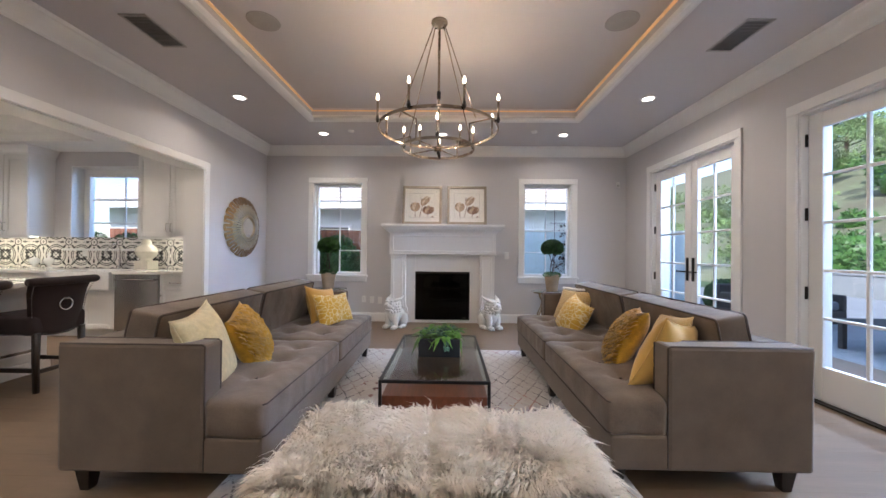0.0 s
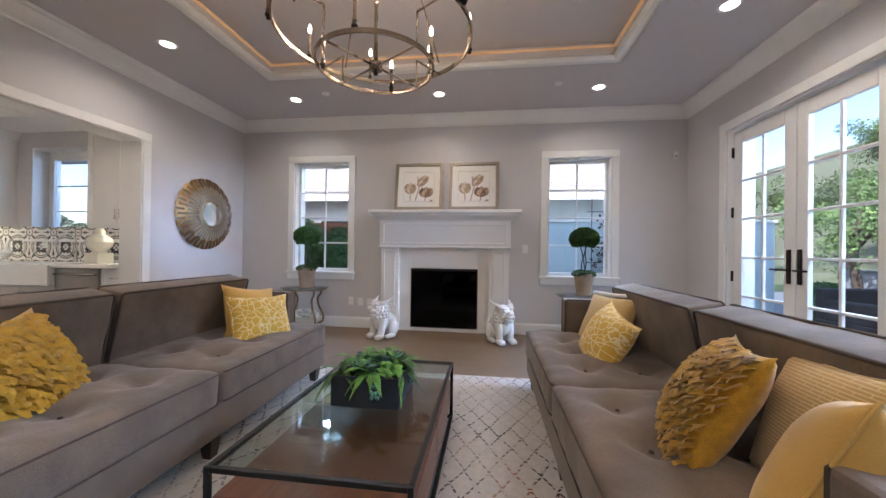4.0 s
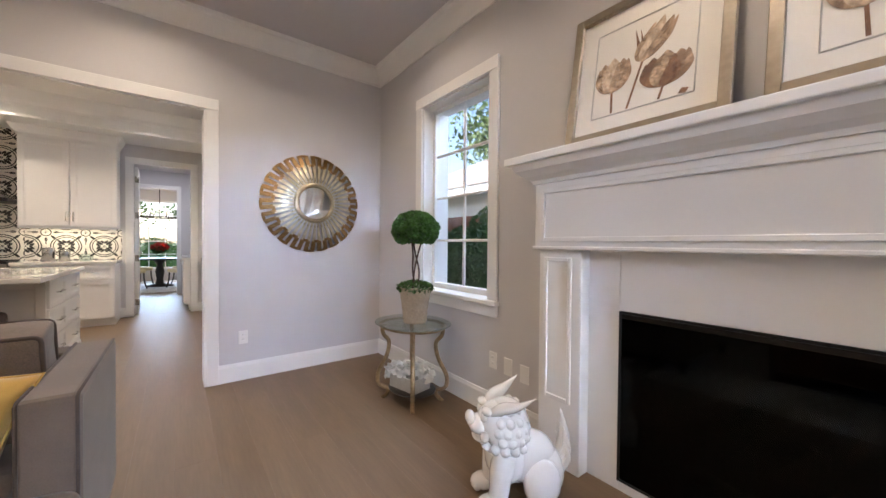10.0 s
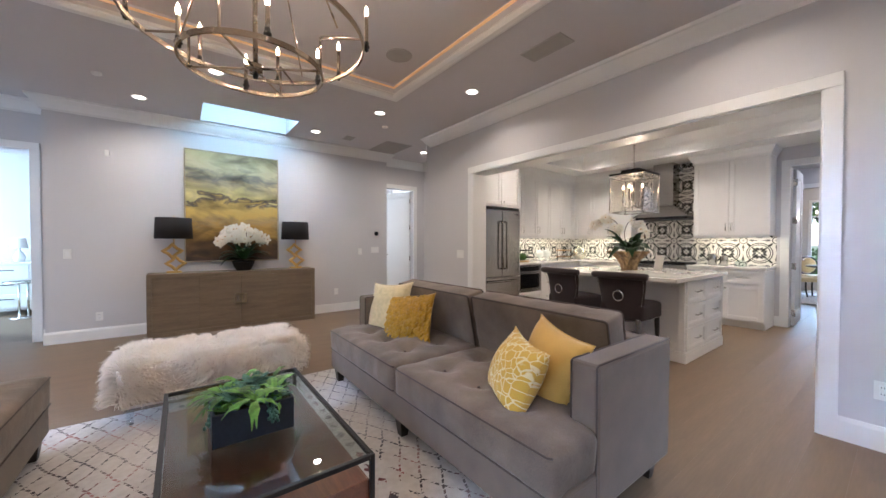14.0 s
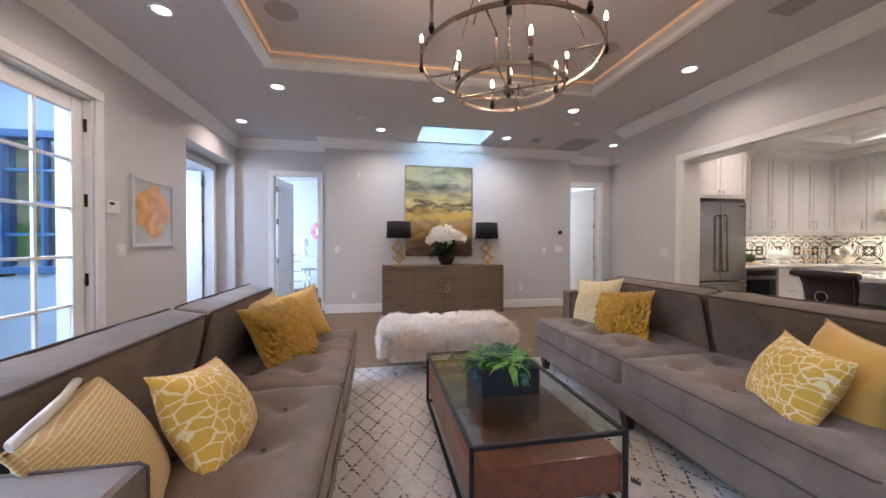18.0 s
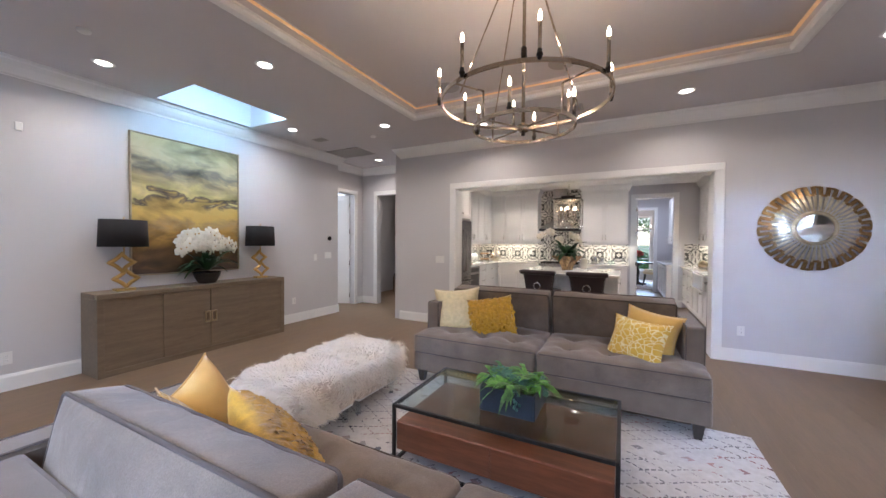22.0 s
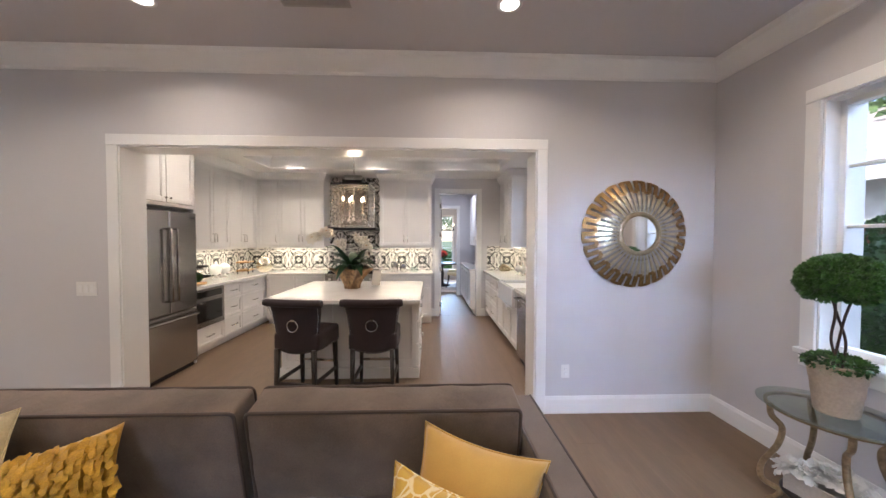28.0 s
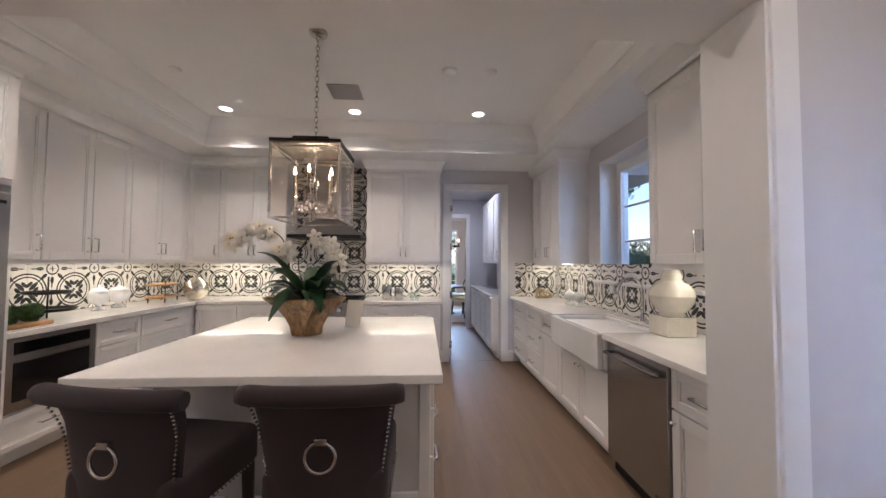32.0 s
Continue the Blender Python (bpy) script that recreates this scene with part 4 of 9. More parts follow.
def french_leaf(door, y0, y1, top, hinge_first, handle_at):
    """One glazed leaf between y0 and y1 in the door's own frame, with two by five panes."""
    leaf = bmesh.new()
    st, z0, z1 = 0.115, 0.012, top - 0.008
    x0, x1 = 0.06, 0.105
    gb, gt = 0.30, z1 - 0.13
    box(leaf, x0, x1, y0, y0 + st, z0, z1, 0.004)
    box(leaf, x0, x1, y1 - st, y1, z0, z1, 0.004)
    box(leaf, x0, x1, y0 + st, y1 - st, z0, gb, 0.004)
    box(leaf, x0, x1, y0 + st, y1 - st, gt, z1, 0.004)
    lf = part("door_leaf", leaf, "trim", door)
    ym = (y0 + y1) / 2
    part("muntin", B(x0 + 0.008, x1 - 0.008, ym - 0.012, ym + 0.012, gb, gt, 0.004), "trim", lf)
    for j in range(1, 5):
        z = gb + (gt - gb) * j / 5
        part("muntin", B(x0 + 0.007, x1 - 0.007, y0 + st, y1 - st, z - 0.012, z + 0.012, 0.004), "trim", lf)
    for i in range(2):
        for j in range(5):
            a, b = (y0 + st, ym) if i == 0 else (ym, y1 - st)
            g = part("pane", B(0.08, 0.085, a, b, gb + (gt - gb) * j / 5, gb + (gt - gb) * (j + 1) / 5), "glass", lf)
            g.visible_shadow = False
    yh = y0 - 0.004 if hinge_first else y1 + 0.004
    for z in (0.22, 0.90, 1.58, 2.22):
        hb = bmesh.new()
        box(hb, 0.034, 0.058, yh - 0.011, yh + 0.011, z - 0.055, z + 0.055, 0.004)
        part("hinge", hb, "bronze", lf, "dark bronze hinge")
    hb = bmesh.new()
    box(hb, 0.045, 0.06, handle_at - 0.02, handle_at + 0.02, 0.88, 1.18, 0.004)
    d = 1 if not hinge_first else -1
    tube(hb, [(0.045, handle_at, 1.0), (0.0, handle_at, 1.0)], 0.009)
    tube(hb, [(0.004, handle_at, 1.0), (0.0, handle_at + 0.13 * d, 1.0)], 0.009)
    part("handle", hb, "bronze", lf, "dark bronze lever handle")


def french_door(name, hole, label):
    y0, y1, _, top = hole
    d = thing(name, (RX, 0, 0), label=label)
    d["kind"] = "structure"
    ca = bmesh.new()
    box(ca, -0.022, 0, y0 - 0.09, y0, 0, top, 0.003)
    box(ca, -0.022, 0, y1, y1 + 0.09, 0, top, 0.003)
    box(ca, -0.026, 0, y0 - 0.09, y1 + 0.09, top, top + 0.09, 0.003)
    part("casing", ca, "trim", d)
    j = bmesh.new()
    box(j, 0.002, 0.27, y0, y0 + 0.02, 0, top)
    box(j, 0.002, 0.27, y1 - 0.02, y1, 0, top)
    box(j, 0.002, 0.27, y0 + 0.02, y1 - 0.02, top - 0.02, top)
    part("jamb", j, "trim", d)
    part("threshold", B(0.0, 0.30, y0 + 0.02, y1 - 0.02, 0, 0.012, 0.003), "bronze", d)
    ym = (y0 + y1) / 2
    french_leaf(d, y0 + 0.024, ym - 0.002, top - 0.02, True, ym - 0.055)
    french_leaf(d, ym + 0.002, y1 - 0.024, top - 0.02, False, ym + 0.055)
    part("astragal", B(0.052, 0.06, ym - 0.018, ym + 0.018, 0.015, top - 0.03, 0.003), "trim", d)


french_door("door_1", D1, "white glazed French door with dark bronze handles beside the fireplace")
french_door("door_2", D2, "white glazed French door with dark bronze handles onto the patio")


def panel_door(name, hinge, turn, width, height, label, flip=1, lock=True):
    """A white leaf with one tall recessed panel, standing open about its hinge."""
    d = thing(name, hinge, turn, label=label)
    d["kind"] = "structure"
    f = bmesh.new()
    w, h, s = width, height, 0.115
    for q in ((0, s, 0, h), (w - s, w, 0, h), (s, w - s, 0, 0.2), (s, w - s, h - s, h)):
        box(f, q[0], q[1], -0.02, 0.02, q[2] + 0.008, q[3], 0.003)
    lf = part("door_leaf", f, "trim", d)
    part("panel", B(s, w - s, -0.009, 0.009, 0.2, h - s), "trim", lf)
    bead = bmesh.new()
    for y in (-0.014, 0.014):
        for q in ((s, s + 0.02, 0.2, h - s), (w - s - 0.02, w - s, 0.2, h - s), (s + 0.02, w - s - 0.02, 0.2, 0.22), (s + 0.02, w - s - 0.02, h - s - 0.02, h - s)):
            box(bead, q[0], q[1], y - 0.005, y + 0.005, q[2], q[3])
    part("bead", bead, "trim", lf)
    for z in (0.2, 0.92, 1.62, h - 0.2):
        hb = bmesh.new()
        tube(hb, [(-0.006, -0.022 * flip, z - 0.05), (-0.006, -0.022 * flip, z + 0.05)], 0.009)
        box(hb, -0.004, 0.0, -0.02, 0.02, z - 0.05, z + 0.05)
        part("hinge", hb, "nickel", lf, "satin nickel hinge")
    if lock:
        kb = bmesh.new()
        for y in (-0.022, 0.022):
            tube(kb, [(w - 0.06, y, 1.0), (w - 0.06, y * 2.6, 1.0)], 0.014)
            tube(kb, [(w - 0.06, y * 2.5, 1.0), (w - 0.17, y * 2.5, 1.0)], 0.008)
        part("lever", kb, "nickel", lf, "satin nickel lever")
    return d


panel_door("door_3", (2.54, -1.86, 0), 262, 0.72, 2.41, "open white panelled door to the bright study")
panel_door("door_4", (-3.84, -1.86, 0), 295, 0.75, 2.41, "open white panelled door off the hall", -1)
panel_door("door_5", (3.60, -1.46, 0), 2, 0.92, 2.41, "open white panelled door beyond the recess in daylight", -1, False)

# ---------------------------------------------------------------- kitchen shell
KX, KY0, KY1 = -7.02, 0.12, 5.39
structure("wall_kitchen_back", wall_boxes("x", KX - 0.16, KX, KY0 - 0.2, 6.1, 0, 3.35, [(3.84, 4.57, 0, 2.42)]), "wall")
structure("wall_kitchen_fridge", wall_boxes("y", KY0 - 0.1, KY0, -7.2, -3.35, 0, 3.35), "wall")
KW = (-5.77, -4.44, 1.21, 2.50)
structure("wall_kitchen_window", wall_boxes("y", KY1, KY1 + 0.28, -7.2, -3.35, 0, 3.35, [KW]), "wall")
casing_x("trim_pantry_door", KX, 1, 3.84, 4.57, 2.42, 0.10)
kc = bmesh.new()
box(kc, -7.2, -3.35, KY0 - 0.1, KY1 + 0.28, CEIL, CEIL + 0.32)
structure("ceiling_kitchen", kc, "trim")
so = bmesh.new()
SO = (-6.22, -3.62, 0.92, 4.86)
box(so, KX, SO[0], KY0, KY1, 2.72, CEIL - 0.001)
box(so, SO[1], -3.351, KY0, KY1, 2.72, CEIL - 0.001)
box(so, SO[0], SO[1], KY0, SO[2], 2.72, CEIL - 0.001)
box(so, SO[0], SO[1], SO[3], KY1, 2.72, CEIL - 0.001)
structure("ceiling_soffit", so, "trim")
ks = [(SO[0], SO[2]), (SO[1], SO[2]), (SO[1], SO[3]), (SO[0], SO[3])]
KCR = [(0.0, 2.85), (0.012, 2.85), (0.018, 2.875), (0.05, 2.91), (0.085, 2.97), (0.11, 3.01), (0.125, 3.038), (0.0, 3.038)]
structure("trim_kitchen_crown", sweep(bmesh.new(), ks, KCR, closed=True), "trim")
structure("trim_kitchen_soffit", sweep(bmesh.new(), ks, [(0.0, 2.715), (0.018, 2.715), (0.018, 2.735), (0.0, 2.745)], closed=True), "trim")
window_y("window_3", KW[0], KW[1], KW[2], KW[3], KY1, "white painted kitchen window over the sink", rows=3, sillout=0.03, apron=False, deep=0.09, stile=0.13)
for r in ([(KX, 3.74), (KX, 3.68)], [(KX, 4.75), (KX, 4.67)]):
    structure("baseboard", sweep(bmesh.new(), r, BASE), "trim")

# rooms seen through the doors
structure("wall_pantry_north", wall_boxes("y", 5.05, 5.2, -9.6, -7.18, 0, 3.0), "wall")
structure("wall_pantry_south", wall_boxes("y", 3.42, 3.55, -9.6, -7.18, 0, 3.0), "wall")
structure("wall_dining_near", wall_boxes("x", -9.72, -9.6, 1.6, 7.0, 0, 3.0, [(3.52, 4.38, 0, 2.36)]), "wall")
casing_x("trim_dining_door", -9.6, 1, 3.52, 4.38, 2.36, 0.08)
structure("wall_dining_far", wall_boxes("x", -13.6, -13.4, 1.6, 7.0, 0, 3.0, [(3.25, 4.55, 0.35, 2.45)]), "wall")
structure("wall_dining_side", wall_boxes("y", 1.45, 1.6, -13.6, -9.6, 0, 3.0), "wall")
structure("wall_dining_side", wall_boxes("y", 7.0, 7.15, -13.6, -9.6, 0, 3.0), "wall")
structure("ceiling_dining", B(-13.7, -7.18, 1.4, 7.2, 2.75, 2.95), "ceiling")
structure("wall_study_far", wall_boxes("y", -5.2, -5.0, 0.4, 4.9, 0, 3.0), "wall")
structure("wall_study_side", wall_boxes("x", 0.4, 0.55, -5.0, -1.85, 0, 3.0), "wall")
# unseen wall; its two openings are added to hold the lamps for daylight
structure("wall_study_unseen_opening", wall_boxes("x", 4.6, 4.8, -5.2, 0.5, 0, 3.35, [(-4.4, -2.4, 0.7, 2.5), (-1.5, -0.2, 0.5, 2.6)]), "wall")
structure("ceiling_study", B(0.4, 4.9, -5.2, -1.85, 2.9, 3.03), "ceiling")
structure("wall_recess_side", wall_boxes("y", 0.32, 0.5, RX + 0.28, 4.8, 0, 3.35), "wall")
rc = bmesh.new()
box(rc, 3.45, 3.58, -1.72, -1.48, 0, 3.03)
box(rc, 3.45, 3.58, -0.5, 0.32, 0, 3.03)
box(rc, 3.45, 3.58, -1.48, -0.5, 2.43, 3.03)
structure("wall_recess_door", rc, "wall")
casing_x("trim_recess_door", 3.45, -1, -1.48, -0.53, 2.43, 0.09)
structure("wall_bath", wall_boxes("y", -4.2, -4.0, -4.6, -2.4, 0, 3.0), "wall")
structure("wall_bath", wall_boxes("x", -2.55, -2.4, -4.0, -1.9, 0, 3.0), "wall")
structure("wall_bath", wall_boxes("x", -4.7, -4.55, -4.0, -1.9, 0, 3.0), "wall")
structure("ceiling_bath", B(-4.7, -2.4, -4.2, -1.88, 2.9, 3.03), "ceiling")
structure("wall_mudroom", wall_boxes("x", -6.5, -6.35, -2.4, -0.1, 0, 3.0), "wall")
structure("wall_mudroom", wall_boxes("y", -2.5, -2.4, -6.5, -4.28, 0, 3.0), "wall")
# fill lamp without a fixture, added to brighten the passage
area_lamp("pantry_fill", (-8.35, 4.3, 2.73), (-8.35, 4.3, 0), 0.25, 0.25, 19, (0.95, 0.96, 1.0))
# added fill so that the mudroom shows; it has no lamp
area_lamp("mudroom_fill", (-5.3, -1.3, 2.88), (-5.3, -1.3, 0), 0.25, 0.25, 7, WARM)
structure("ceiling_mudroom", B(-6.5, -4.28, -2.5, -0.1, 2.9, 3.0), "ceiling")
# two lamps added in the unseen openings to light study and recess door
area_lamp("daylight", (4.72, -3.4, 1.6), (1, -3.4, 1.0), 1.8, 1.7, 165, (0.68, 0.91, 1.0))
area_lamp("daylight", (4.62, -0.35, 1.6), (3.85, -1.5, 1.2), 0.5, 1.8, 46, (0.62, 0.82, 1.0))
# added fill under the ceiling off the hall; no opening or fixture there
area_lamp("daylight", (-3.5, -3.2, 2.85), (-3.5, -3.2, 0), 0.7, 0.7, 85, (0.93, 1.0, 0.93))
area_lamp("daylight", (-15.4, 4.1, 3.3), (-9.0, 4.1, 0.6), 2.2, 1.0, 420, (0.60, 0.85, 1.0))


# ---------------------------------------------------------------- lamps in the ceilings


def downlight(x, y, z, watts, group, spread=146):
    d = thing("downlight", (x, y, z), label="round recessed ceiling downlight, lit warm white", category="ceiling light", group=group)
    ring = bmesh.new()
    lathe(ring, [(0.058, -0.002), (0.064, -0.006), (0.078, -0.006), (0.084, -0.001), (0.084, 0.0)], 24)
    part("trim_ring", ring, "trim", d, "white trim ring")
    part("lens", disc(bmesh.new(), 0.060, -0.003), "can", d, "glowing lens")
    data = bpy.data.lights.new("downlight_beam", "AREA")
    data.shape, data.size, data.energy, data.color, data.spread = "DISK", 0.10, watts * GAIN, WARM, radians(spread)
    ob = new("downlight_beam", data)
    ob.location = (x, y, z - 0.012)


for x, y in ((-2.40, 4.17), (2.43, 4.17), (-1.85, 5.44), (0.0, 5.46), (1.86, 5.46), (-1.88, 0.56), (0.0, 0.58), (1.90, 0.57), (-2.44, 1.82), (2.42, 1.83), (2.74, -0.74), (0.70, -0.74), (-1.43, -0.78), (-3.52, -0.82)):
    downlight(x, y, CEIL, 9.0 if y > 5 else 12.5, "living room downlights")
# the pair at x -4.05 is unseen, added beside the row of three
for x, y in ((-5.90, 1.32), (-5.88, 2.70), (-5.85, 4.06), (-4.05, 1.32), (-4.05, 4.06)):
    downlight(x, y, CEIL, 12.0, "kitchen downlights", 108)


def ceiling_vent(x, y, z, sx, sy, n, label):
    v = thing("ceiling_vent", (x, y, z), label=label, category="vent")
    fr = bmesh.new()
    for q in ((-sx / 2, sx / 2, -sy / 2, -sy / 2 + 0.02), (-sx / 2, sx / 2, sy / 2 - 0.02, sy / 2), (-sx / 2, -sx / 2 + 0.02, -sy / 2 + 0.02, sy / 2 - 0.02), (sx / 2 - 0.02, sx / 2, -sy / 2 + 0.02, sy / 2 - 0.02)):
        box(fr, *q, -0.008, 0.0, 0.002)
    part("frame", fr, "vent", v)
    # dark sheet painted as the shade of the duct behind the slats
    part("backing", B(-sx / 2 + 0.02, sx / 2 - 0.02, -sy / 2 + 0.02, sy / 2 - 0.02, -0.002, 0.0), "vent_dark", v)
    me = mesh_of("slat", B(-sx / 2 + 0.02, sx / 2 - 0.02, -0.008, 0.008, -0.001, 0.001), M["vent"])
    for i in range(n):
        y2 = -sy / 2 + 0.02 + (sy - 0.04) * (i + 0.5) / n
        part("slat", me, None, v, m=pose(0, y2, -0.005, 28, 0, 0))


ceiling_vent(-2.36, 2.92, CEIL, 0.22, 0.44, 22, "grey slatted air vent in the ceiling")
ceiling_vent(2.50, 2.98, CEIL, 0.22, 0.44, 22, "grey slatted air vent in the ceiling")
ceiling_vent(-2.83, -0.92, CEIL, 0.52, 0.74, 36, "large grey return air grille in the ceiling")
ceiling_vent(-1.98, -0.80, CEIL, 0.16, 0.22, 9, "small grey ceiling vent")
ceiling_vent(-5.43, 2.70, CEIL, 0.30, 0.30, 14, "square grey air vent in the kitchen ceiling")


def speaker(x, y):
    s = thing("ceiling_speaker", (x, y, TRAY), label="round grey in-ceiling loudspeaker with a fine grille", category="loudspeaker", group="ceiling loudspeakers")
    part("rim", lathe(bmesh.new(), [(0.118, 0), (0.13, -0.006), (0.135, -0.001), (0.135, 0)], 28), "vent", s)
    part("grille", disc(bmesh.new(), 0.12, -0.003, 28), "vent", s)


for x in (-1.50, 1.56):
    for y in (1.75, 3.02):
        speaker(x, y)


def detector(x, y, z, r, label):
    d = bmesh.new()
    lathe(d, [(r, 0), (r, -0.012), (r * 0.8, -0.022), (r * 0.5, -0.026), (0, -0.026)], 20, x, y)
    for v in d.verts:
        v.co.z += z
    solid("smoke_detector", d, "plastic", label, "smoke detector")


for x, y in ((1.38, 5.30), (-1.38, 5.30), (1.0, -0.2), (-2.2, 0.1)):
    detector(x, y, CEIL, 0.045, "small white sprinkler cover on the ceiling")
detector(-4.99, 3.68, CEIL, 0.065, "round white smoke detector on the kitchen ceiling")
detector(-4.98, 4.04, CEIL, 0.045, "small white sprinkler cover on the kitchen ceiling")
detector(-5.11, 1.33, CEIL, 0.045, "small white sprinkler cover on the kitchen ceiling")


# ---------------------------------------------------------------- chandelier


def candle(parent, at, h=0.15, cup="bronze"):
    x, y, z = at
    c = part("candle_sleeve", tube(bmesh.new(), [(x, y, z), (x, y, z + h)], 0.0095, 10), "aged", parent)
    part("cup", lathe(bmesh.new(), [(0.007, z - 0.028), (0.011, z - 0.024), (0.011, z - 0.012), (0.016, z - 0.01), (0.016, z), (0.012, z + 0.003), (0.012, z + 0.02), (0, z + 0.02)], 12, x, y), cup, c, "dark bronze cup")
    part("bulb", lathe(bmesh.new(), [(0.007, z + h), (0.0095, z + h + 0.012), (0.0104, z + h + 0.022), (0.0075, z + h + 0.038), (0.0036, z + h + 0.050), (0, z + h + 0.056)], 12, x, y), "bulb", c, "glowing candle bulb")


def ring_bar(r, z, tall, wide, seg=56):
    bm = bmesh.new()
    lathe(bm, [(r - wide / 2, z - tall / 2), (r + wide / 2, z - tall / 2), (r + wide / 2, z + tall / 2), (r - wide / 2, z + tall / 2), (r - wide / 2, z - tall / 2)], seg, smooth=False)
    return bm


CHX, CHY = 0.015, 3.03
ch = thing("chandelier", (CHX, CHY, TRAY), label="two-ring brushed nickel chandelier with lit candle bulbs", category="chandelier")
part("canopy", lathe(bmesh.new(), [(0, 0), (0.07, 0), (0.07, -0.018), (0.055, -0.03), (0.015, -0.034), (0.012, -0.06), (0, -0.06)], 28), "aged", ch)
RZ, IZ, RR, IR = -0.93, -1.09, 0.505, 0.305
part("stem", tube(bmesh.new(), [(0, 0, -0.03), (0, 0, IZ - 0.02)], 0.011, 12), "aged", ch)
part("coupling", lathe(bmesh.new(), [(0.018, -0.66), (0.018, -0.60), (0.013, -0.595), (0.013, -0.665)], 14), "bronze", ch, "dark bronze coupling")
part("outer_ring", ring_bar(RR, RZ, 0.022, 0.010), "aged", ch)
part("inner_ring", ring_bar(IR, IZ, 0.022, 0.010), "aged", ch)
part("hub", lathe(bmesh.new(), [(0, IZ - 0.022), (0.034, IZ - 0.02), (0.034, IZ + 0.018), (0.012, IZ + 0.026), (0, IZ + 0.026)], 18), "aged", ch)
part("finial", lathe(bmesh.new(), [(0, IZ - 0.05), (0.012, IZ - 0.045), (0.012, IZ - 0.022), (0, IZ - 0.02)], 14), "bronze", ch)
for k in range(4):
    a = math.radians(45 + 90 * k)
    ca, sa = math.cos(a), math.sin(a)
    part("hanging_rod", tube(bmesh.new(), [(0.05 * ca, 0.05 * sa, -0.02), ((RR - 0.09) * ca, (RR - 0.09) * sa, RZ)], 0.0045, 8), "aged", ch)
    a = math.radians(57 + 90 * k)
    ca, sa = math.cos(a), math.sin(a)
    arm = bmesh.new()
    tube(arm, [(0.02 * ca, 0.02 * sa, IZ), (IR * ca, IR * sa, IZ)], 0.006, 6)
    tube(arm, [(IR * ca, IR * sa, IZ), (IR * ca, IR * sa, RZ)], 0.006, 6)
    tube(arm, [(IR * ca, IR * sa, RZ), (RR * ca, RR * sa, RZ)], 0.006, 6)
    part("arm", arm, "aged", ch)
for k in range(8):
    a = math.radians(22.5 + 45 * k)
    candle(ch, ((RR + 0.016) * math.cos(a), (RR + 0.016) * math.sin(a), RZ + 0.02))
for k in range(4):
    a = math.radians(90 * k)
    candle(ch, ((IR - 0.01) * math.cos(a), (IR - 0.01) * math.sin(a), IZ + 0.03), 0.11)
for k in range(4):
    a = math.radians(45 + 90 * k)
    point_lamp("chandelier_glow", (CHX + 0.42 * math.cos(a), CHY + 0.42 * math.sin(a), 2.44), 11.0, (1.0, 0.70, 0.40), 0.012)


# ---------------------------------------------------------------- fireplace
fp = thing("fireplace", (0.01, FY, 0), label="white painted mantelpiece with recessed panels round a black firebox", category="fireplace")


def frame_bm(x0, x1, z0, z1, w, y0, y1):
    bm = bmesh.new()
    for q in ((x0, x0 + w, z0, z1), (x1 - w, x1, z0, z1), (x0 + w, x1 - w, z0, z0 + w), (x0 + w, x1 - w, z1 - w, z1)):
        box(bm, q[0], q[1], y0, y1, q[2], q[3], 0.003)
    return bm


for q in ((-0.635, -0.47, 0, 1.18), (0.47, 0.635, 0, 1.18), (-0.47, 0.47, 0.88, 1.18), (-0.47, 0.47, 0, 0.05)):
    part("surround_slab", B(q[0] + 0.0005, q[1] - 0.0005, -0.05, 0, q[2], q[3] - 0.0005, 0.001), "trim", fp, "smooth white slab")
for s in (-1, 1):
    x0, x1 = sorted((s * 0.63, s * 0.885))
    leg = bmesh.new()
    box(leg, x0, x1, -0.13, 0, 0, 1.18, 0.003)
    lg = part("pilaster", leg, "trim", fp)
    part("panel_moulding", frame_bm(x0 + 0.035, x1 - 0.05 if s > 0 else x1 - 0.05, 0.36, 1.13, 0.022, -0.142, -0.13), "trim", lg)
fr = bmesh.new()
box(fr, -0.905, 0.905, -0.15, 0, 1.18, 1.54, 0.003)
fz = part("frieze", fr, "trim", fp)
part("panel_moulding", frame_bm(-0.86, 0.86, 1.215, 1.50, 0.024, -0.165, -0.15), "trim", fz)
part("lower_bead", B(-0.915, 0.915, -0.162, 0, 1.172, 1.19, 0.004), "trim", fp)
cr = bmesh.new()
sweep(cr, [(0.905, 0), (0.905, -0.15), (-0.905, -0.15), (-0.905, 0)], [(0.0, 1.535), (0.012, 1.535), (0.018, 1.555), (0.05, 1.575), (0.085, 1.605), (0.10, 1.641), (0.0, 1.641)])
part("cornice", cr, "trim", fp)
part("mantel_shelf", B(-1.035, 1.035, -0.275, 0, 1.64, 1.682, 0.006, 2), "trim", fp)
fb = bmesh.new()
for q in ((-0.46, 0.46, 0.27, 0.28, 0.05, 0.88), (-0.465, -0.455, -0.03, 0.27, 0.05, 0.88), (0.455, 0.465, -0.03, 0.27, 0.05, 0.88), (-0.46, 0.46, -0.03, 0.27, 0.04, 0.052), (-0.46, 0.46, -0.03, 0.27, 0.872, 0.885)):
    box(fb, *q)
part("firebox", fb, "firebox", fp, "charcoal lined firebox")
gf = frame_bm(-0.47, 0.47, 0.05, 0.88, 0.012, -0.062, -0.05)
part("glass_frame", gf, "blackmetal", fp)
part("hood", B(-0.458, 0.458, -0.066, -0.052, 0.845, 0.868, 0.003), "bronze", fp)
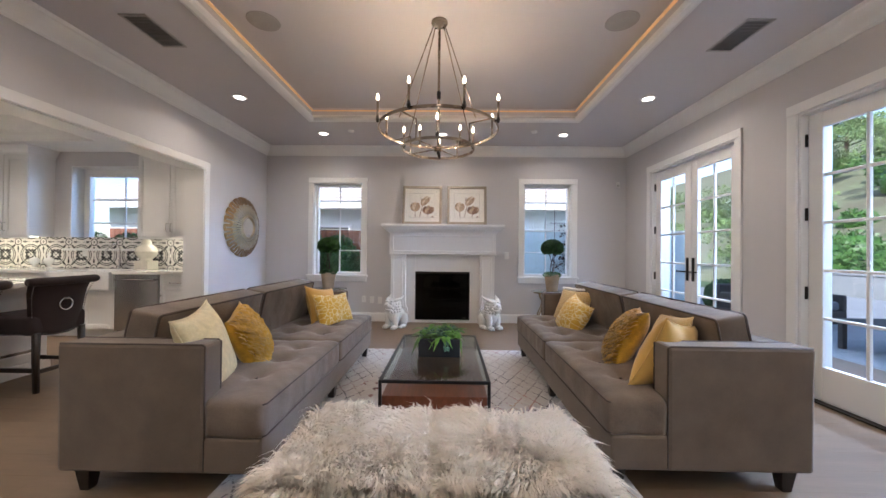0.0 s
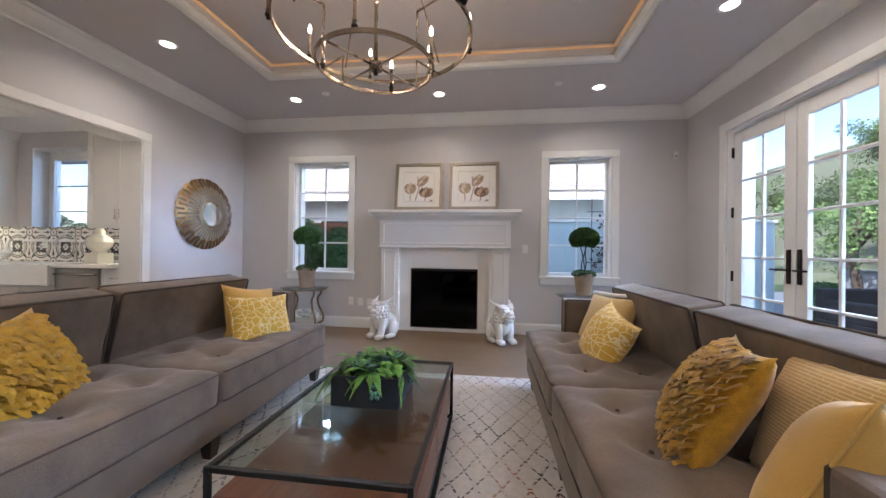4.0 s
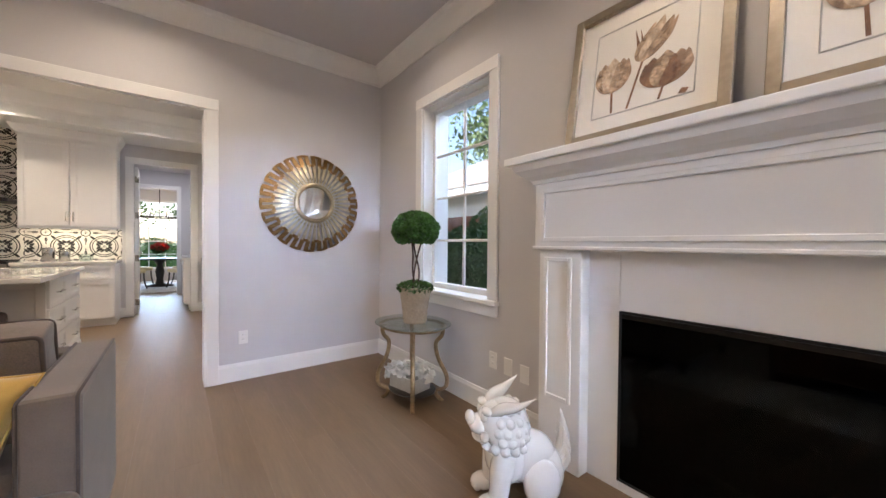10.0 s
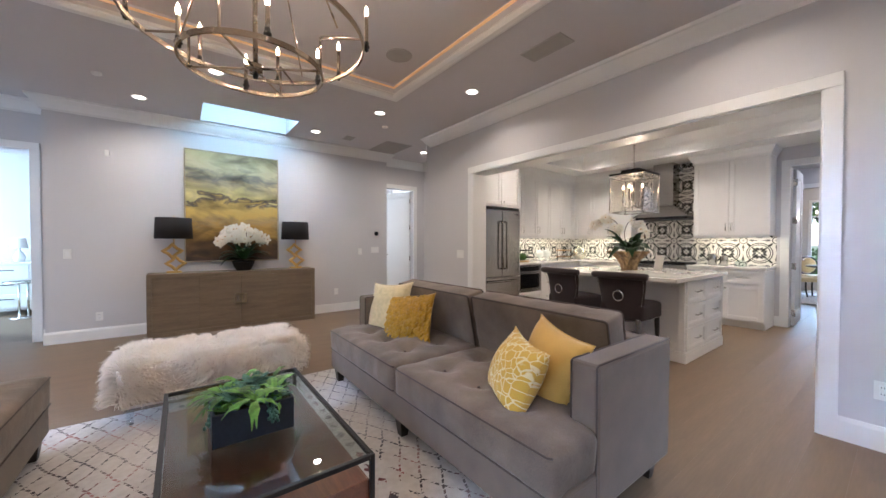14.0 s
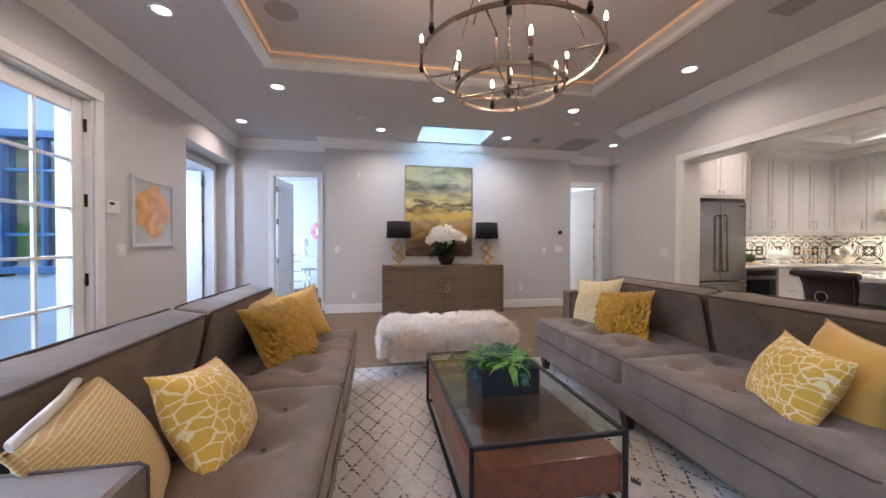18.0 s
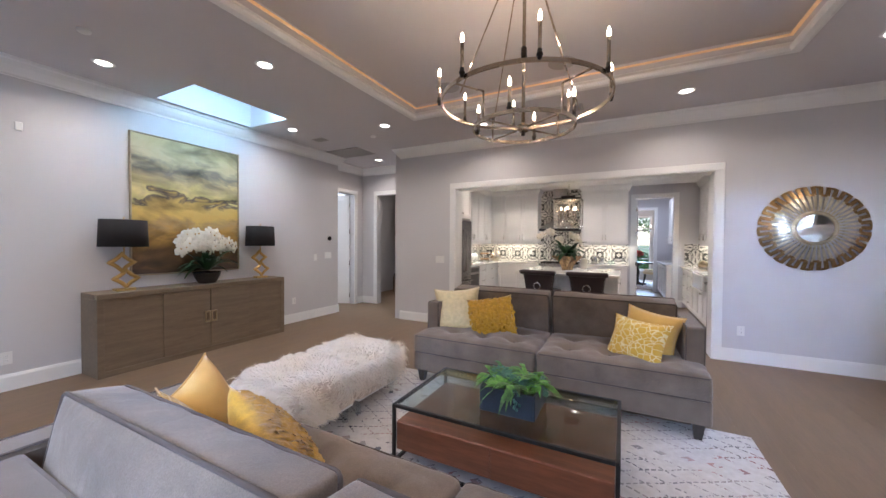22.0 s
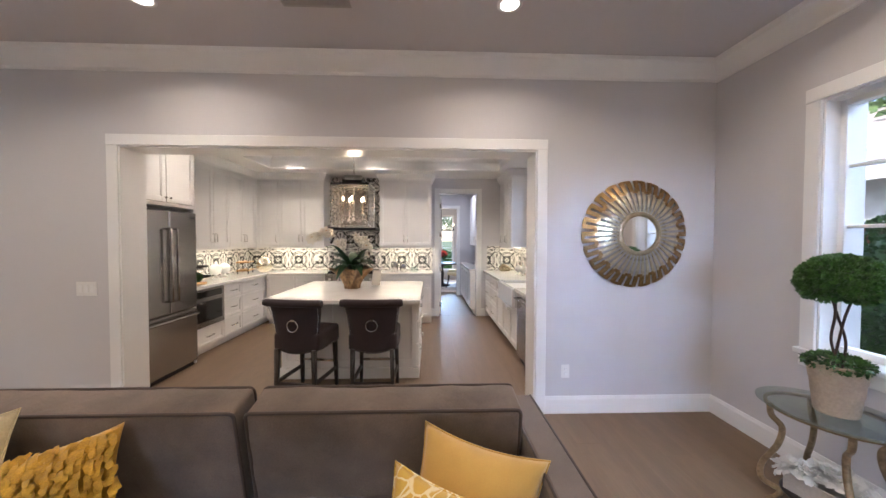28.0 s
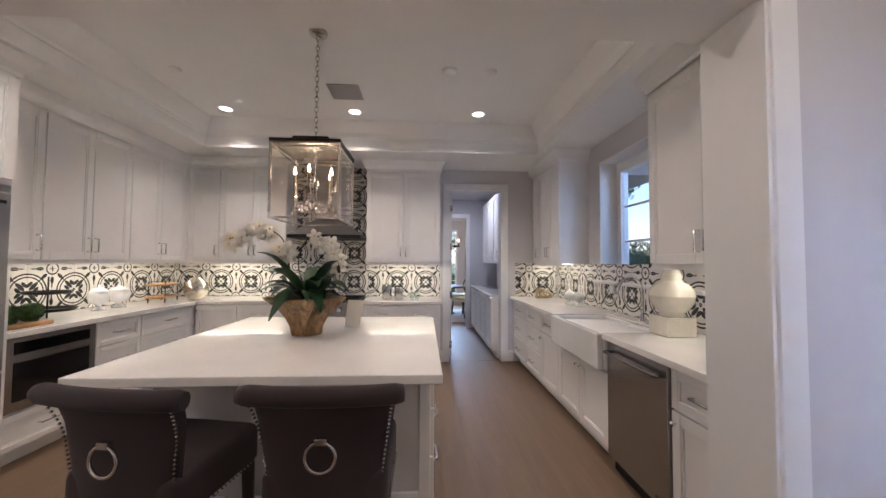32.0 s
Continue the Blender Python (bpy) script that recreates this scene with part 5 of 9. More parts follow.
gl = part("glass_front", B(-0.458, 0.458, -0.056, -0.052, 0.062, 0.868), "acrylic", fp, "dark ceramic glass")
gl.data.materials[0] = glass("smoked_glass", (0.10, 0.10, 0.10), 0.02, 0.03)
random.seed(4)
for k in range(6):
    x = -0.3 + 0.12 * k
    part("log", tube(bmesh.new(), [(x - 0.1, 0.06 + 0.02 * (k % 3), 0.10 + 0.05 * (k % 2)), (x, 0.09, 0.12 + 0.05 * (k % 2)), (x + 0.14, 0.12 - 0.02 * (k % 3), 0.15)], [0.03, 0.036, 0.026], 8), "twig", fp, "ceramic log")
part("maker_plate", B(0.36, 0.405, -0.058, -0.0565, 0.085, 0.093), "steel", fp)


def tulip(parent, cx, cz, w, h, material, lean=0.0):
    """A flat printed tulip head: a cup of overlapping pointed petals."""
    for k, (dx, ww, hh) in enumerate(((-0.26, 0.50, 0.92), (0.26, 0.50, 0.90), (0.0, 0.62, 1.0), (-0.40, 0.24, 0.80), (0.40, 0.26, 0.84), (-0.14, 0.34, 0.86), (0.15, 0.32, 0.82))):
        bm = bmesh.new()
        left, right = [], []
        for i in range(15):
            t = i / 14
            mid = cx + w * dx * math.sin(math.pi / 2 * min(1, t * 1.6)) ** 0.8 + lean * t * h
            half = w * ww / 2 * (math.sin(math.pi * t ** 0.62) ** 0.75 if 0 < t < 1 else 0.0) + 0.0015
            left.append((mid - half, cz + h * hh * t))
            right.append((mid + half, cz + h * hh * t))
        bm.faces.new([bm.verts.new((x, -0.0115 - 0.0005 * k, z)) for x, z in left + right[::-1]])
        part("petal_print", bm, (material, "sepia_mid", "sepia")[k % 3] if material == "sepia_dark" else ("sepia", "sepia_mid", "sepia_pale")[k % 3], parent)


def tulip_print(at, tilt, label):
    p = thing("framed_print", at, 0, label, "picture", "tulip prints on the mantel", tilt=(tilt, 0))
    h = 0.335
    part("frame", frame_bm(-h, h, 0, 2 * h, 0.042, -0.03, 0.0), "frame_silver", p, "brushed silver frame")
    part("backing", B(-h + 0.01, h - 0.01, -0.008, 0.004, 0.01, 2 * h - 0.01), "paper", p)
    part("mat_bevel", frame_bm(-0.215, 0.215, 0.115, 0.545, 0.005, -0.011, -0.008), "grey_ink", p)
    for cx, cz, w, hh, mt, ln, foot in ((-0.122, 0.222, 0.165, 0.175, "sepia", 0.0, -0.115), (0.008, 0.325, 0.135, 0.18, "sepia", 0.42, -0.045), (0.10, 0.175, 0.20, 0.16, "sepia_dark", 0.03, 0.085)):
        tulip(p, cx, cz, w, hh, mt, ln)
        st = bmesh.new()
        st.faces.new([st.verts.new((x, -0.0108, z)) for x, z in ((cx - 0.005, cz + 0.012), (foot - 0.006, 0.125), (foot + 0.005, 0.125), (cx + 0.005, cz + 0.012))])
        part("stem_print", st, "sepia_dark", p)
    for x0, z0, x1, z1, wd in ((0.0, 0.33, -0.035, 0.50, 0.016), (0.195, 0.14, 0.155, 0.125, 0.03), (0.015, 0.34, -0.012, 0.49, 0.014)):
        lf = bmesh.new()
        d = Vector((x1 - x0, 0, z1 - z0))
        sd = Vector((d.z, 0, -d.x)).normalized() * wd / 2
        o = Vector((x0, -0.0112, z0))
        lf.faces.new([lf.verts.new(q) for q in (o, o + d * 0.4 - sd, o + d, o + d * 0.5 + sd)])
        part("leaf_print", lf, "sepia_dark", p)
    g = part("glazing", B(-h + 0.042, h - 0.042, -0.018, -0.016, 0.042, 2 * h - 0.042), "glass", p, "picture glass")
    g.visible_shadow = False


tulip_print((-0.345, 5.975, 1.684), -9, "silver framed sepia tulip print leaning on the mantel")
tulip_print((0.415, 5.965, 1.684), -9, "silver framed sepia tulip print propped on the mantel")


# ---------------------------------------------------------------- guardian statues


def ball(bm, c, r, s=(1, 1, 1), seg=14, rings=9, m=None):
    q = bmesh.new()
    bmesh.ops.create_uvsphere(q, u_segments=seg, v_segments=rings, radius=r)
    for v in q.verts:
        v.co = Vector((v.co.x * s[0], v.co.y * s[1], v.co.z * s[2]))
        if m:
            v.co = m @ v.co
        v.co += Vector(c)
    for f in q.faces:
        f.smooth = True
    join(bm, q)


def lion_mesh(side):
    """A squat seated guardian lion with a curly mane and swept horns, looking along -y."""
    bm = bmesh.new()
    ball(bm, (0, 0.05, 0.21), 0.125, (0.95, 1.25, 1.0), 18, 12)
    ball(bm, (0, -0.06, 0.225), 0.122, (1.1, 0.92, 1.12), 18, 12)
    ball(bm, (0, -0.062, 0.355), 0.136, (1.05, 0.92, 1.0), 22, 14)
    ball(bm, (0, 0.13, 0.14), 0.118, (1.15, 1.0, 1.1), 18, 12)
    for s in (-1, 1):
        tube(bm, curve([(s * 0.075, -0.075, 0.27), (s * 0.088, -0.105, 0.18), (s * 0.088, -0.115, 0.09), (s * 0.09, -0.125, 0.035)]), [0.064, 0.064, 0.064, 0.064, 0.063, 0.063, 0.062, 0.061, 0.060, 0.058, 0.056, 0.055, 0.054, 0.053, 0.052, 0.052, 0.05, 0.05, 0.05, 0.05, 0.05, 0.05, 0.05, 0.05, 0.05], 12)
        ball(bm, (s * 0.092, -0.155, 0.038), 0.060, (1.0, 1.25, 0.66), 14, 9)
        for k in (-1.5, -0.5, 0.5, 1.5):
            ball(bm, (s * 0.092 + k * 0.023, -0.205 + 0.006 * abs(k), 0.026), 0.0185, (0.8, 1.3, 1.15), 8, 6)
        ball(bm, (s * 0.105, 0.10, 0.13), 0.085, (0.72, 1.15, 1.3), 14, 10)
        ball(bm, (s * 0.125, 0.045, 0.034), 0.05, (0.95, 1.7, 0.68), 12, 8)
        for k in (-1, 0, 1):
            ball(bm, (s * 0.125 + k * 0.026, -0.035, 0.026), 0.019, (0.8, 1.2, 1.1), 8, 6)
    # head: skull, brow, broad flat muzzle with an open mouth
    ball(bm, (0, -0.105, 0.375), 0.112, (1.12, 1.0, 0.92), 18, 12)
    ball(bm, (0, -0.205, 0.372), 0.066, (1.25, 0.85, 0.62), 14, 9)
    ball(bm, (0, -0.195, 0.318), 0.055, (1.2, 0.85, 0.45), 14, 8)
    ball(bm, (0, -0.25, 0.405), 0.034, (1.5, 0.8, 0.9), 12, 8)
    for s in (-1, 1):
        ball(bm, (s * 0.03, -0.258, 0.395), 0.018, (1, 0.8, 0.9), 8, 6)
        ball(bm, (s * 0.055, -0.185, 0.425), 0.026, (1, 0.8, 1), 10, 7)
        ball(bm, (s * 0.06, -0.175, 0.455), 0.030, (1.5, 0.9, 0.6), 10, 7)
        ball(bm, (s * 0.085, -0.19, 0.345), 0.028, (0.9, 0.9, 0.9), 10, 7)
        ear = curve([(s * 0.050, -0.15, 0.44), (s * 0.090, -0.10, 0.475), (s * 0.130, -0.03, 0.500), (s * 0.160, 0.045, 0.545)], 6)
        tube(bm, ear, [0.026, 0.032, 0.037, 0.041, 0.044, 0.046, 0.046, 0.045, 0.043, 0.040, 0.037, 0.033, 0.028, 0.024, 0.020, 0.016, 0.011, 0.006, 0.002][:len(ear)], 10, flat=0.6)
    # mane: flat curls with a raised boss, in rows round the head
    for row, (rz, rr, n) in enumerate(((0.452, 0.085, 11), (0.412, 0.117, 13), (0.372, 0.126, 14), (0.332, 0.128, 14), (0.292, 0.126, 13))):
        for i in range(n):
            a = math.radians(-155 + 310 * (i + 0.5 * (row % 2)) / (n - 1)) + math.pi
            if math.cos(a) < -0.62 and rz > 0.3:
                continue
            c = Vector((rr * 0.99 * math.sin(a), -0.07 + rr * 0.87 * math.cos(a), rz))
            ball(bm, c, 0.0255, (1, 1, 1), 10, 8)
            ball(bm, c + Vector((0.016 * math.sin(a), 0.016 * math.cos(a), 0)), 0.0125, (1, 1, 1), 7, 5)
    for k in range(5):
        ball(bm, (-0.09 + 0.045 * k, -0.155 + 0.012 * abs(k - 2), 0.262 + 0.012 * abs(k - 2)), 0.028, (1, 0.9, 1), 9, 7)
        ball(bm, (-0.09 + 0.045 * k, -0.178 + 0.012 * abs(k - 2), 0.262 + 0.012 * abs(k - 2)), 0.012, (1, 1, 1), 7, 5)
    # flame-shaped upright tail
    for dx, z1, r in ((0.0, 0.43, 0.038), (-0.035, 0.36, 0.030), (0.035, 0.36, 0.030), (-0.055, 0.29, 0.026), (0.055, 0.29, 0.026)):
        pts = curve([(dx * 0.4, 0.215, 0.13), (dx, 0.255, 0.13 + (z1 - 0.13) * 0.5), (dx * 1.1, 0.235, z1)], 6)
        tube(bm, pts, [r * (1.15 - 1.1 * (i / (len(pts) - 1)) ** 2) for i in range(len(pts))], 9, flat=0.7)
    return bm


solid("lion_statue", lion_mesh(-1), "porcelain", "white glazed guardian lion statue sitting before the fireplace", "statue", "guardian lions", m=pose(-0.72, 5.66, 0, 0, 0, -32) @ Matrix.Diagonal((0.88, 0.9, 0.97, 1)))
solid("lion_statue", lion_mesh(1), "porcelain", "white glazed guardian lion statue facing the room by the fireplace", "statue", "guardian lions", m=pose(0.78, 5.68, 0, 0, 0, 30) @ Matrix.Diagonal((0.88, 0.92, 0.97, 1)))


# ---------------------------------------------------------------- topiaries on the side tables


def leaf_clump(centre, radii, count, size, seed, skin=0.25, keep=None):
    """Many small folded leaves over a lumpy shell."""
    rnd = random.Random(seed)
    bm = bmesh.new()
    for _ in range(count):
        d = Vector((rnd.gauss(0, 1), rnd.gauss(0, 1), rnd.gauss(0, 1))).normalized()
        if keep and not keep(d):
            continue
        k = 1 - skin * rnd.random() ** 2 + 0.06 * noise.noise(d * 3 + Vector((seed, 0, 0)))
        p = Vector(centre) + Vector((d.x * radii[0] * k, d.y * radii[1] * k, d.z * radii[2] * k))
        out = (d + 0.7 * Vector((rnd.gauss(0, 1), rnd.gauss(0, 1), rnd.gauss(0, 1)))).normalized()
        side = out.orthogonal().normalized()
        side = (side + 0.8 * rnd.uniform(-1, 1) * out.cross(side)).normalized()
        s = size * rnd.uniform(0.7, 1.25)
        a, b = p - out * s * 0.3, p + out * s
        l, r = p + side * s * 0.38 + out * s * 0.3, p - side * s * 0.38 + out * s * 0.3
        va, vl, vb, vr = (bm.verts.new(q) for q in (a, l, b, r))
        bm.faces.new((va, vl, vb))
        bm.faces.new((va, vb, vr))
    return bm


def topiary(at, label):
    t = thing("topiary", at, label=label, category="potted plant", group="topiaries")
    wob = lambda a, z: 1 + 0.006 * math.sin(6 * a + z * 40)
    part("pot", lathe(bmesh.new(), [(0, 0), (0.085, 0), (0.090, 0.01), (0.098, 0.10), (0.101, 0.105), (0.107, 0.17), (0.110, 0.176), (0.120, 0.25), (0.124, 0.262), (0.122, 0.27), (0.112, 0.268), (0.109, 0.235), (0, 0.232)], 32, wob=wob), "clay", t, "beige ribbed clay pot")
    part("moss_collar", leaf_clump((0, 0, 0.262), (0.132, 0.132, 0.042), 800, 0.024, 3), "leaf", t)
    for k in range(3):
        a = 2.1 * k
        part("stem", tube(bmesh.new(), curve([(0.02 * math.cos(a), 0.02 * math.sin(a), 0.24), (0.03 * math.cos(a + 1.2), 0.03 * math.sin(a + 1.2), 0.38), (0.022 * math.cos(a + 2.6), 0.022 * math.sin(a + 2.6), 0.52), (0.06 * math.cos(a + 3), 0.06 * math.sin(a + 3), 0.66)]), 0.0065, 7), "twig", t)
    part("inner_crown", lathe(bmesh.new(), [(0, 0.625), (0.09, 0.635), (0.138, 0.69), (0.115, 0.765), (0.06, 0.80), (0, 0.81)], 20), "leaf", t)
    part("crown", leaf_clump((0, 0, 0.70), (0.170, 0.170, 0.138), 10500, 0.019, 9, 0.24, lambda d: d.z > -0.70), "leaf", t, "dense domed boxwood crown")


def side_table(at, turn, label):
    t = thing("side_table", at, turn, label, "side table", "side tables")
    A, Bx = 0.325, 0.265
    def oval(rs, z0, z1, m, name, lab=""):
        bm = bmesh.new()
        lathe(bm, [(0, z0), (rs - 0.008, z0), (rs, z0 + 0.003), (rs, z1 - 0.003), (rs - 0.008, z1), (0, z1)], 40)
        for v in bm.verts:
            v.co.y *= Bx / A
        return part(name, bm, m, t, lab)
    g = oval(A, 0.588, 0.60, "tabletop", "glass_top", "bevelled oval glass top")
    rim = bmesh.new()
    tube(rim, [((A - 0.05) * math.cos(2 * math.pi * k / 36), (A - 0.05) * Bx / A * math.sin(2 * math.pi * k / 36), 0.575) for k in range(36)], 0.011, 8, closed=True)
    part("rim", rim, "leg_gilt", t)
    oval(0.20, 0.085, 0.10, "darkwood", "lower_shelf", "dark oval shelf")
    for k in range(4):
        a = math.radians(45 + 90 * k)
        ca, sa = math.cos(a), math.sin(a) * Bx / A
        part("leg", tube(bmesh.new(), curve([(0.26 * ca, 0.26 * sa, 0.57), (0.25 * ca, 0.25 * sa, 0.50), (0.20 * ca, 0.20 * sa, 0.44), (0.22 * ca, 0.22 * sa, 0.33), (0.29 * ca, 0.29 * sa, 0.20), (0.285 * ca, 0.285 * sa, 0.11), (0.205 * ca, 0.205 * sa, 0.075), (0.22 * ca, 0.22 * sa, 0.03), (0.26 * ca, 0.26 * sa, 0.0)], 6), 0.016, 8, flat=0.65), "leg_gilt", t)
    return t


def paper_rose(seed, r=0.062):
    """A ruffled paper bloom: rings of curled, crinkled petals."""
    rnd = random.Random(seed)
    bm = bmesh.new()
    for tier, (n, ln, up) in enumerate(((8, 1.0, 0.25), (7, 0.8, 0.7), (5, 0.55, 1.3))):
        for i in range(n):
            a = 2 * math.pi * (i + 0.5 * tier) / n + rnd.uniform(-0.15, 0.15)
            d, sd = Vector((math.cos(a), math.sin(a), 0)), Vector((-math.sin(a), math.cos(a), 0))
            rows = []
            for t, w in ((0.05, 0.25), (0.4, 0.95), (0.75, 1.1), (1.0, 0.7)):
                c = d * r * ln * t + Vector((0, 0, r * (up * t - 0.5 * t ** 3) + 0.004 * tier))
                rows.append([bm.verts.new(c + sd * r * 0.42 * w * g + Vector((0, 0, 0.20 * r * abs(g) + rnd.uniform(-0.09, 0.09) * r))) for g in (-1, -0.35, 0.35, 1)])
            for p, q in zip(rows, rows[1:]):
                for g in range(3):
                    bm.faces.new((p[g], p[g + 1], q[g + 1], q[g])).smooth = True
    return bm


def tissue_box(at, turn):
    b = thing("keepsake_box", at, turn, "grey-washed box heaped with white ruffled paper blooms on the shelf", "box", "boxes of paper blooms")
    bm = bmesh.new()
    for q in ((-0.135, 0.135, -0.085, -0.077), (-0.135, 0.135, 0.077, 0.085), (-0.135, -0.127, -0.077, 0.077), (0.127, 0.135, -0.077, 0.077)):
        box(bm, *q, 0, 0.10, 0.002)
    box(bm, -0.13, 0.13, -0.08, 0.08, 0, 0.006)
    part("tray", bm, "grey_ink", b, "grey-washed wooden tray")
    rnd = random.Random(13)
    for k in range(14):
        u, v = -1 + 2 * ((k * 5) % 14) / 13, (-0.75, 0.0, 0.75)[k % 3]
        part("paper_bloom", paper_rose(k, 0.062), "petal_white", b, m=pose(u * 0.135, v * 0.085, 0.125 - 0.028 * u * u - 0.02 * v * v + rnd.uniform(0, 0.02), -35 * v + rnd.uniform(-15, 15), 35 * u + rnd.uniform(-15, 15), rnd.uniform(0, 360)))


side_table((-1.90, 5.82, 0), 8, "oval glass side table on curved champagne metal legs")
side_table((1.795, 5.80, 0), -12, "oval glass side table on curved champagne metal legs")
topiary((-1.88, 5.83, 0.60), "round boxwood topiary in a beige pot on a glass side table")
topiary((1.805, 5.80, 0.60), "round boxwood topiary in a beige pot before the window")
tissue_box((-1.90, 5.80, 0.10), 12)
tissue_box((1.83, 5.77, 0.10), -25)


# ---------------------------------------------------------------- sunburst mirror


def sunburst():
    s = thing("sunburst_mirror", (LX + 0.004, 5.42, 1.57), label="round antique gold sunburst mirror with key-shaped rays", category="mirror")
    s.matrix_basis = pose(LX + 0.004, 5.42, 1.57, 0, 90, 0)
    part("looking_glass", lathe(bmesh.new(), [(0, 0.092), (0.152, 0.092), (0.152, 0.08)], 40, smooth=False), "mirror", s, "round mirror glass", pose(0, 0, 0, 3, 0, 0))
    part("inner_rim", lathe(bmesh.new(), [(0.148, 0.08), (0.148, 0.108), (0.158, 0.117), (0.182, 0.112), (0.188, 0.10), (0.188, 0.085)], 44), "champagne", s)
    n = 44
    dome = lambda r: 0.108 - 0.088 * max(0, (r - 0.18) / 0.28) ** 1.7
    ray, key = bmesh.new(), bmesh.new()
    for lvl in (0,):
        def bar(bm, pts, w0, w1):
            ring = []
            for i, (r, w) in enumerate(pts):
                z = dome(r)
                ring.append([Vector((r, -w, z)), Vector((r, w, z)), Vector((r, w, z - 0.007)), Vector((r, -w, z - 0.007))])
            vs = [[bm.verts.new(q) for q in rr] for rr in ring]
            for a, b in zip(vs, vs[1:]):
                for k in range(4):
                    bm.faces.new((a[k], a[(k + 1) % 4], b[(k + 1) % 4], b[k]))
            bm.faces.new(vs[0][::-1])
            bm.faces.new(vs[-1])
        bar(ray, [(0.182, 0.0072), (0.24, 0.0096), (0.30, 0.0122), (0.36, 0.0150)], 0, 0)
        bar(key, [(0.36, 0.0180), (0.40, 0.0186), (0.43, 0.0192), (0.458, 0.0196)], 0, 0)
    ray_me, key_me = mesh_of("ray", ray, M["pale_gold"]), mesh_of("key_tooth", key, M["old_gold"])
    for k in range(n):
        a = 360 * k / n
        part("ray", ray_me, None, s, m=pose(0, 0, 0, 0, 0, a))
        part("key_tooth", key_me, None, s, m=pose(0, 0, 0, 0, 0, a))
    for inner in (True, False):
        br = bmesh.new()
        r0, r1 = (0.345, 0.372) if inner else (0.438, 0.462)
        m = 5
        top, bot = [], []
        for i in range(m + 1):
            a = math.radians(360 / n * i / m)
            for lst, dz in ((top, 0.001), (bot, -0.008)):
                lst.append([br.verts.new((r * math.cos(a), r * math.sin(a), dome(r) + dz)) for r in (r0, r1)])
        for i in range(m):
            br.faces.new((top[i][0], top[i][1], top[i + 1][1], top[i + 1][0]))
            br.faces.new((bot[i][0], bot[i + 1][0], bot[i + 1][1], bot[i][1]))
            for j in (0, 1):
                br.faces.new((top[i][j], top[i + 1][j], bot[i + 1][j], bot[i][j]))
        me = mesh_of("key_bridge", br, M["old_gold"])
        for k in range(0 if inner else 1, n, 2):
            part("key_bridge", me, None, s, m=pose(0, 0, 0, 0, 0, 360 * k / n))
    part("mount", lathe(bmesh.new(), [(0, 0.0), (0.14, 0.0), (0.14, 0.02), (0.165, 0.082), (0, 0.082)], 36), "mount", s, "dull bronze back pan")


sunburst()


# ---------------------------------------------------------------- rug
rg = bmesh.new()
bmesh.ops.create_grid(rg, x_segments=40, y_segments=54, size=0.5)
for v in rg.verts:
    v.co.x, v.co.y = v.co.x * 2.16, v.co.y * 2.96
    e = min(1.08 - abs(v.co.x), 1.48 - abs(v.co.y))
    v.co.z = 0.0115 + 0.0012 * noise.noise(v.co * 6) - (0.008 if e < 0.001 else 0)
solid("area_rug", rg, "rug", "ivory wool rug with faded diamond lattice pattern", "rug", m=pose(0.02, 2.95, 0))


# ---------------------------------------------------------------- sofas


def welt(bm, pts, r=0.005):
    tube(bm, pts, r, 6, closed=True)


def loop_rect(x0, x1, y0, y1, z, r=0.03):
    pts = []
    for cx, cy, a0 in ((x1 - r, y1 - r, 0), (x0 + r, y1 - r, 90), (x0 + r, y0 + r, 180), (x1 - r, y0 + r, 270)):
        for k in range(4):
            a = math.radians(a0 + 30 * k)
            pts.append((cx + r * math.cos(a), cy + r * math.sin(a), z))
    return pts


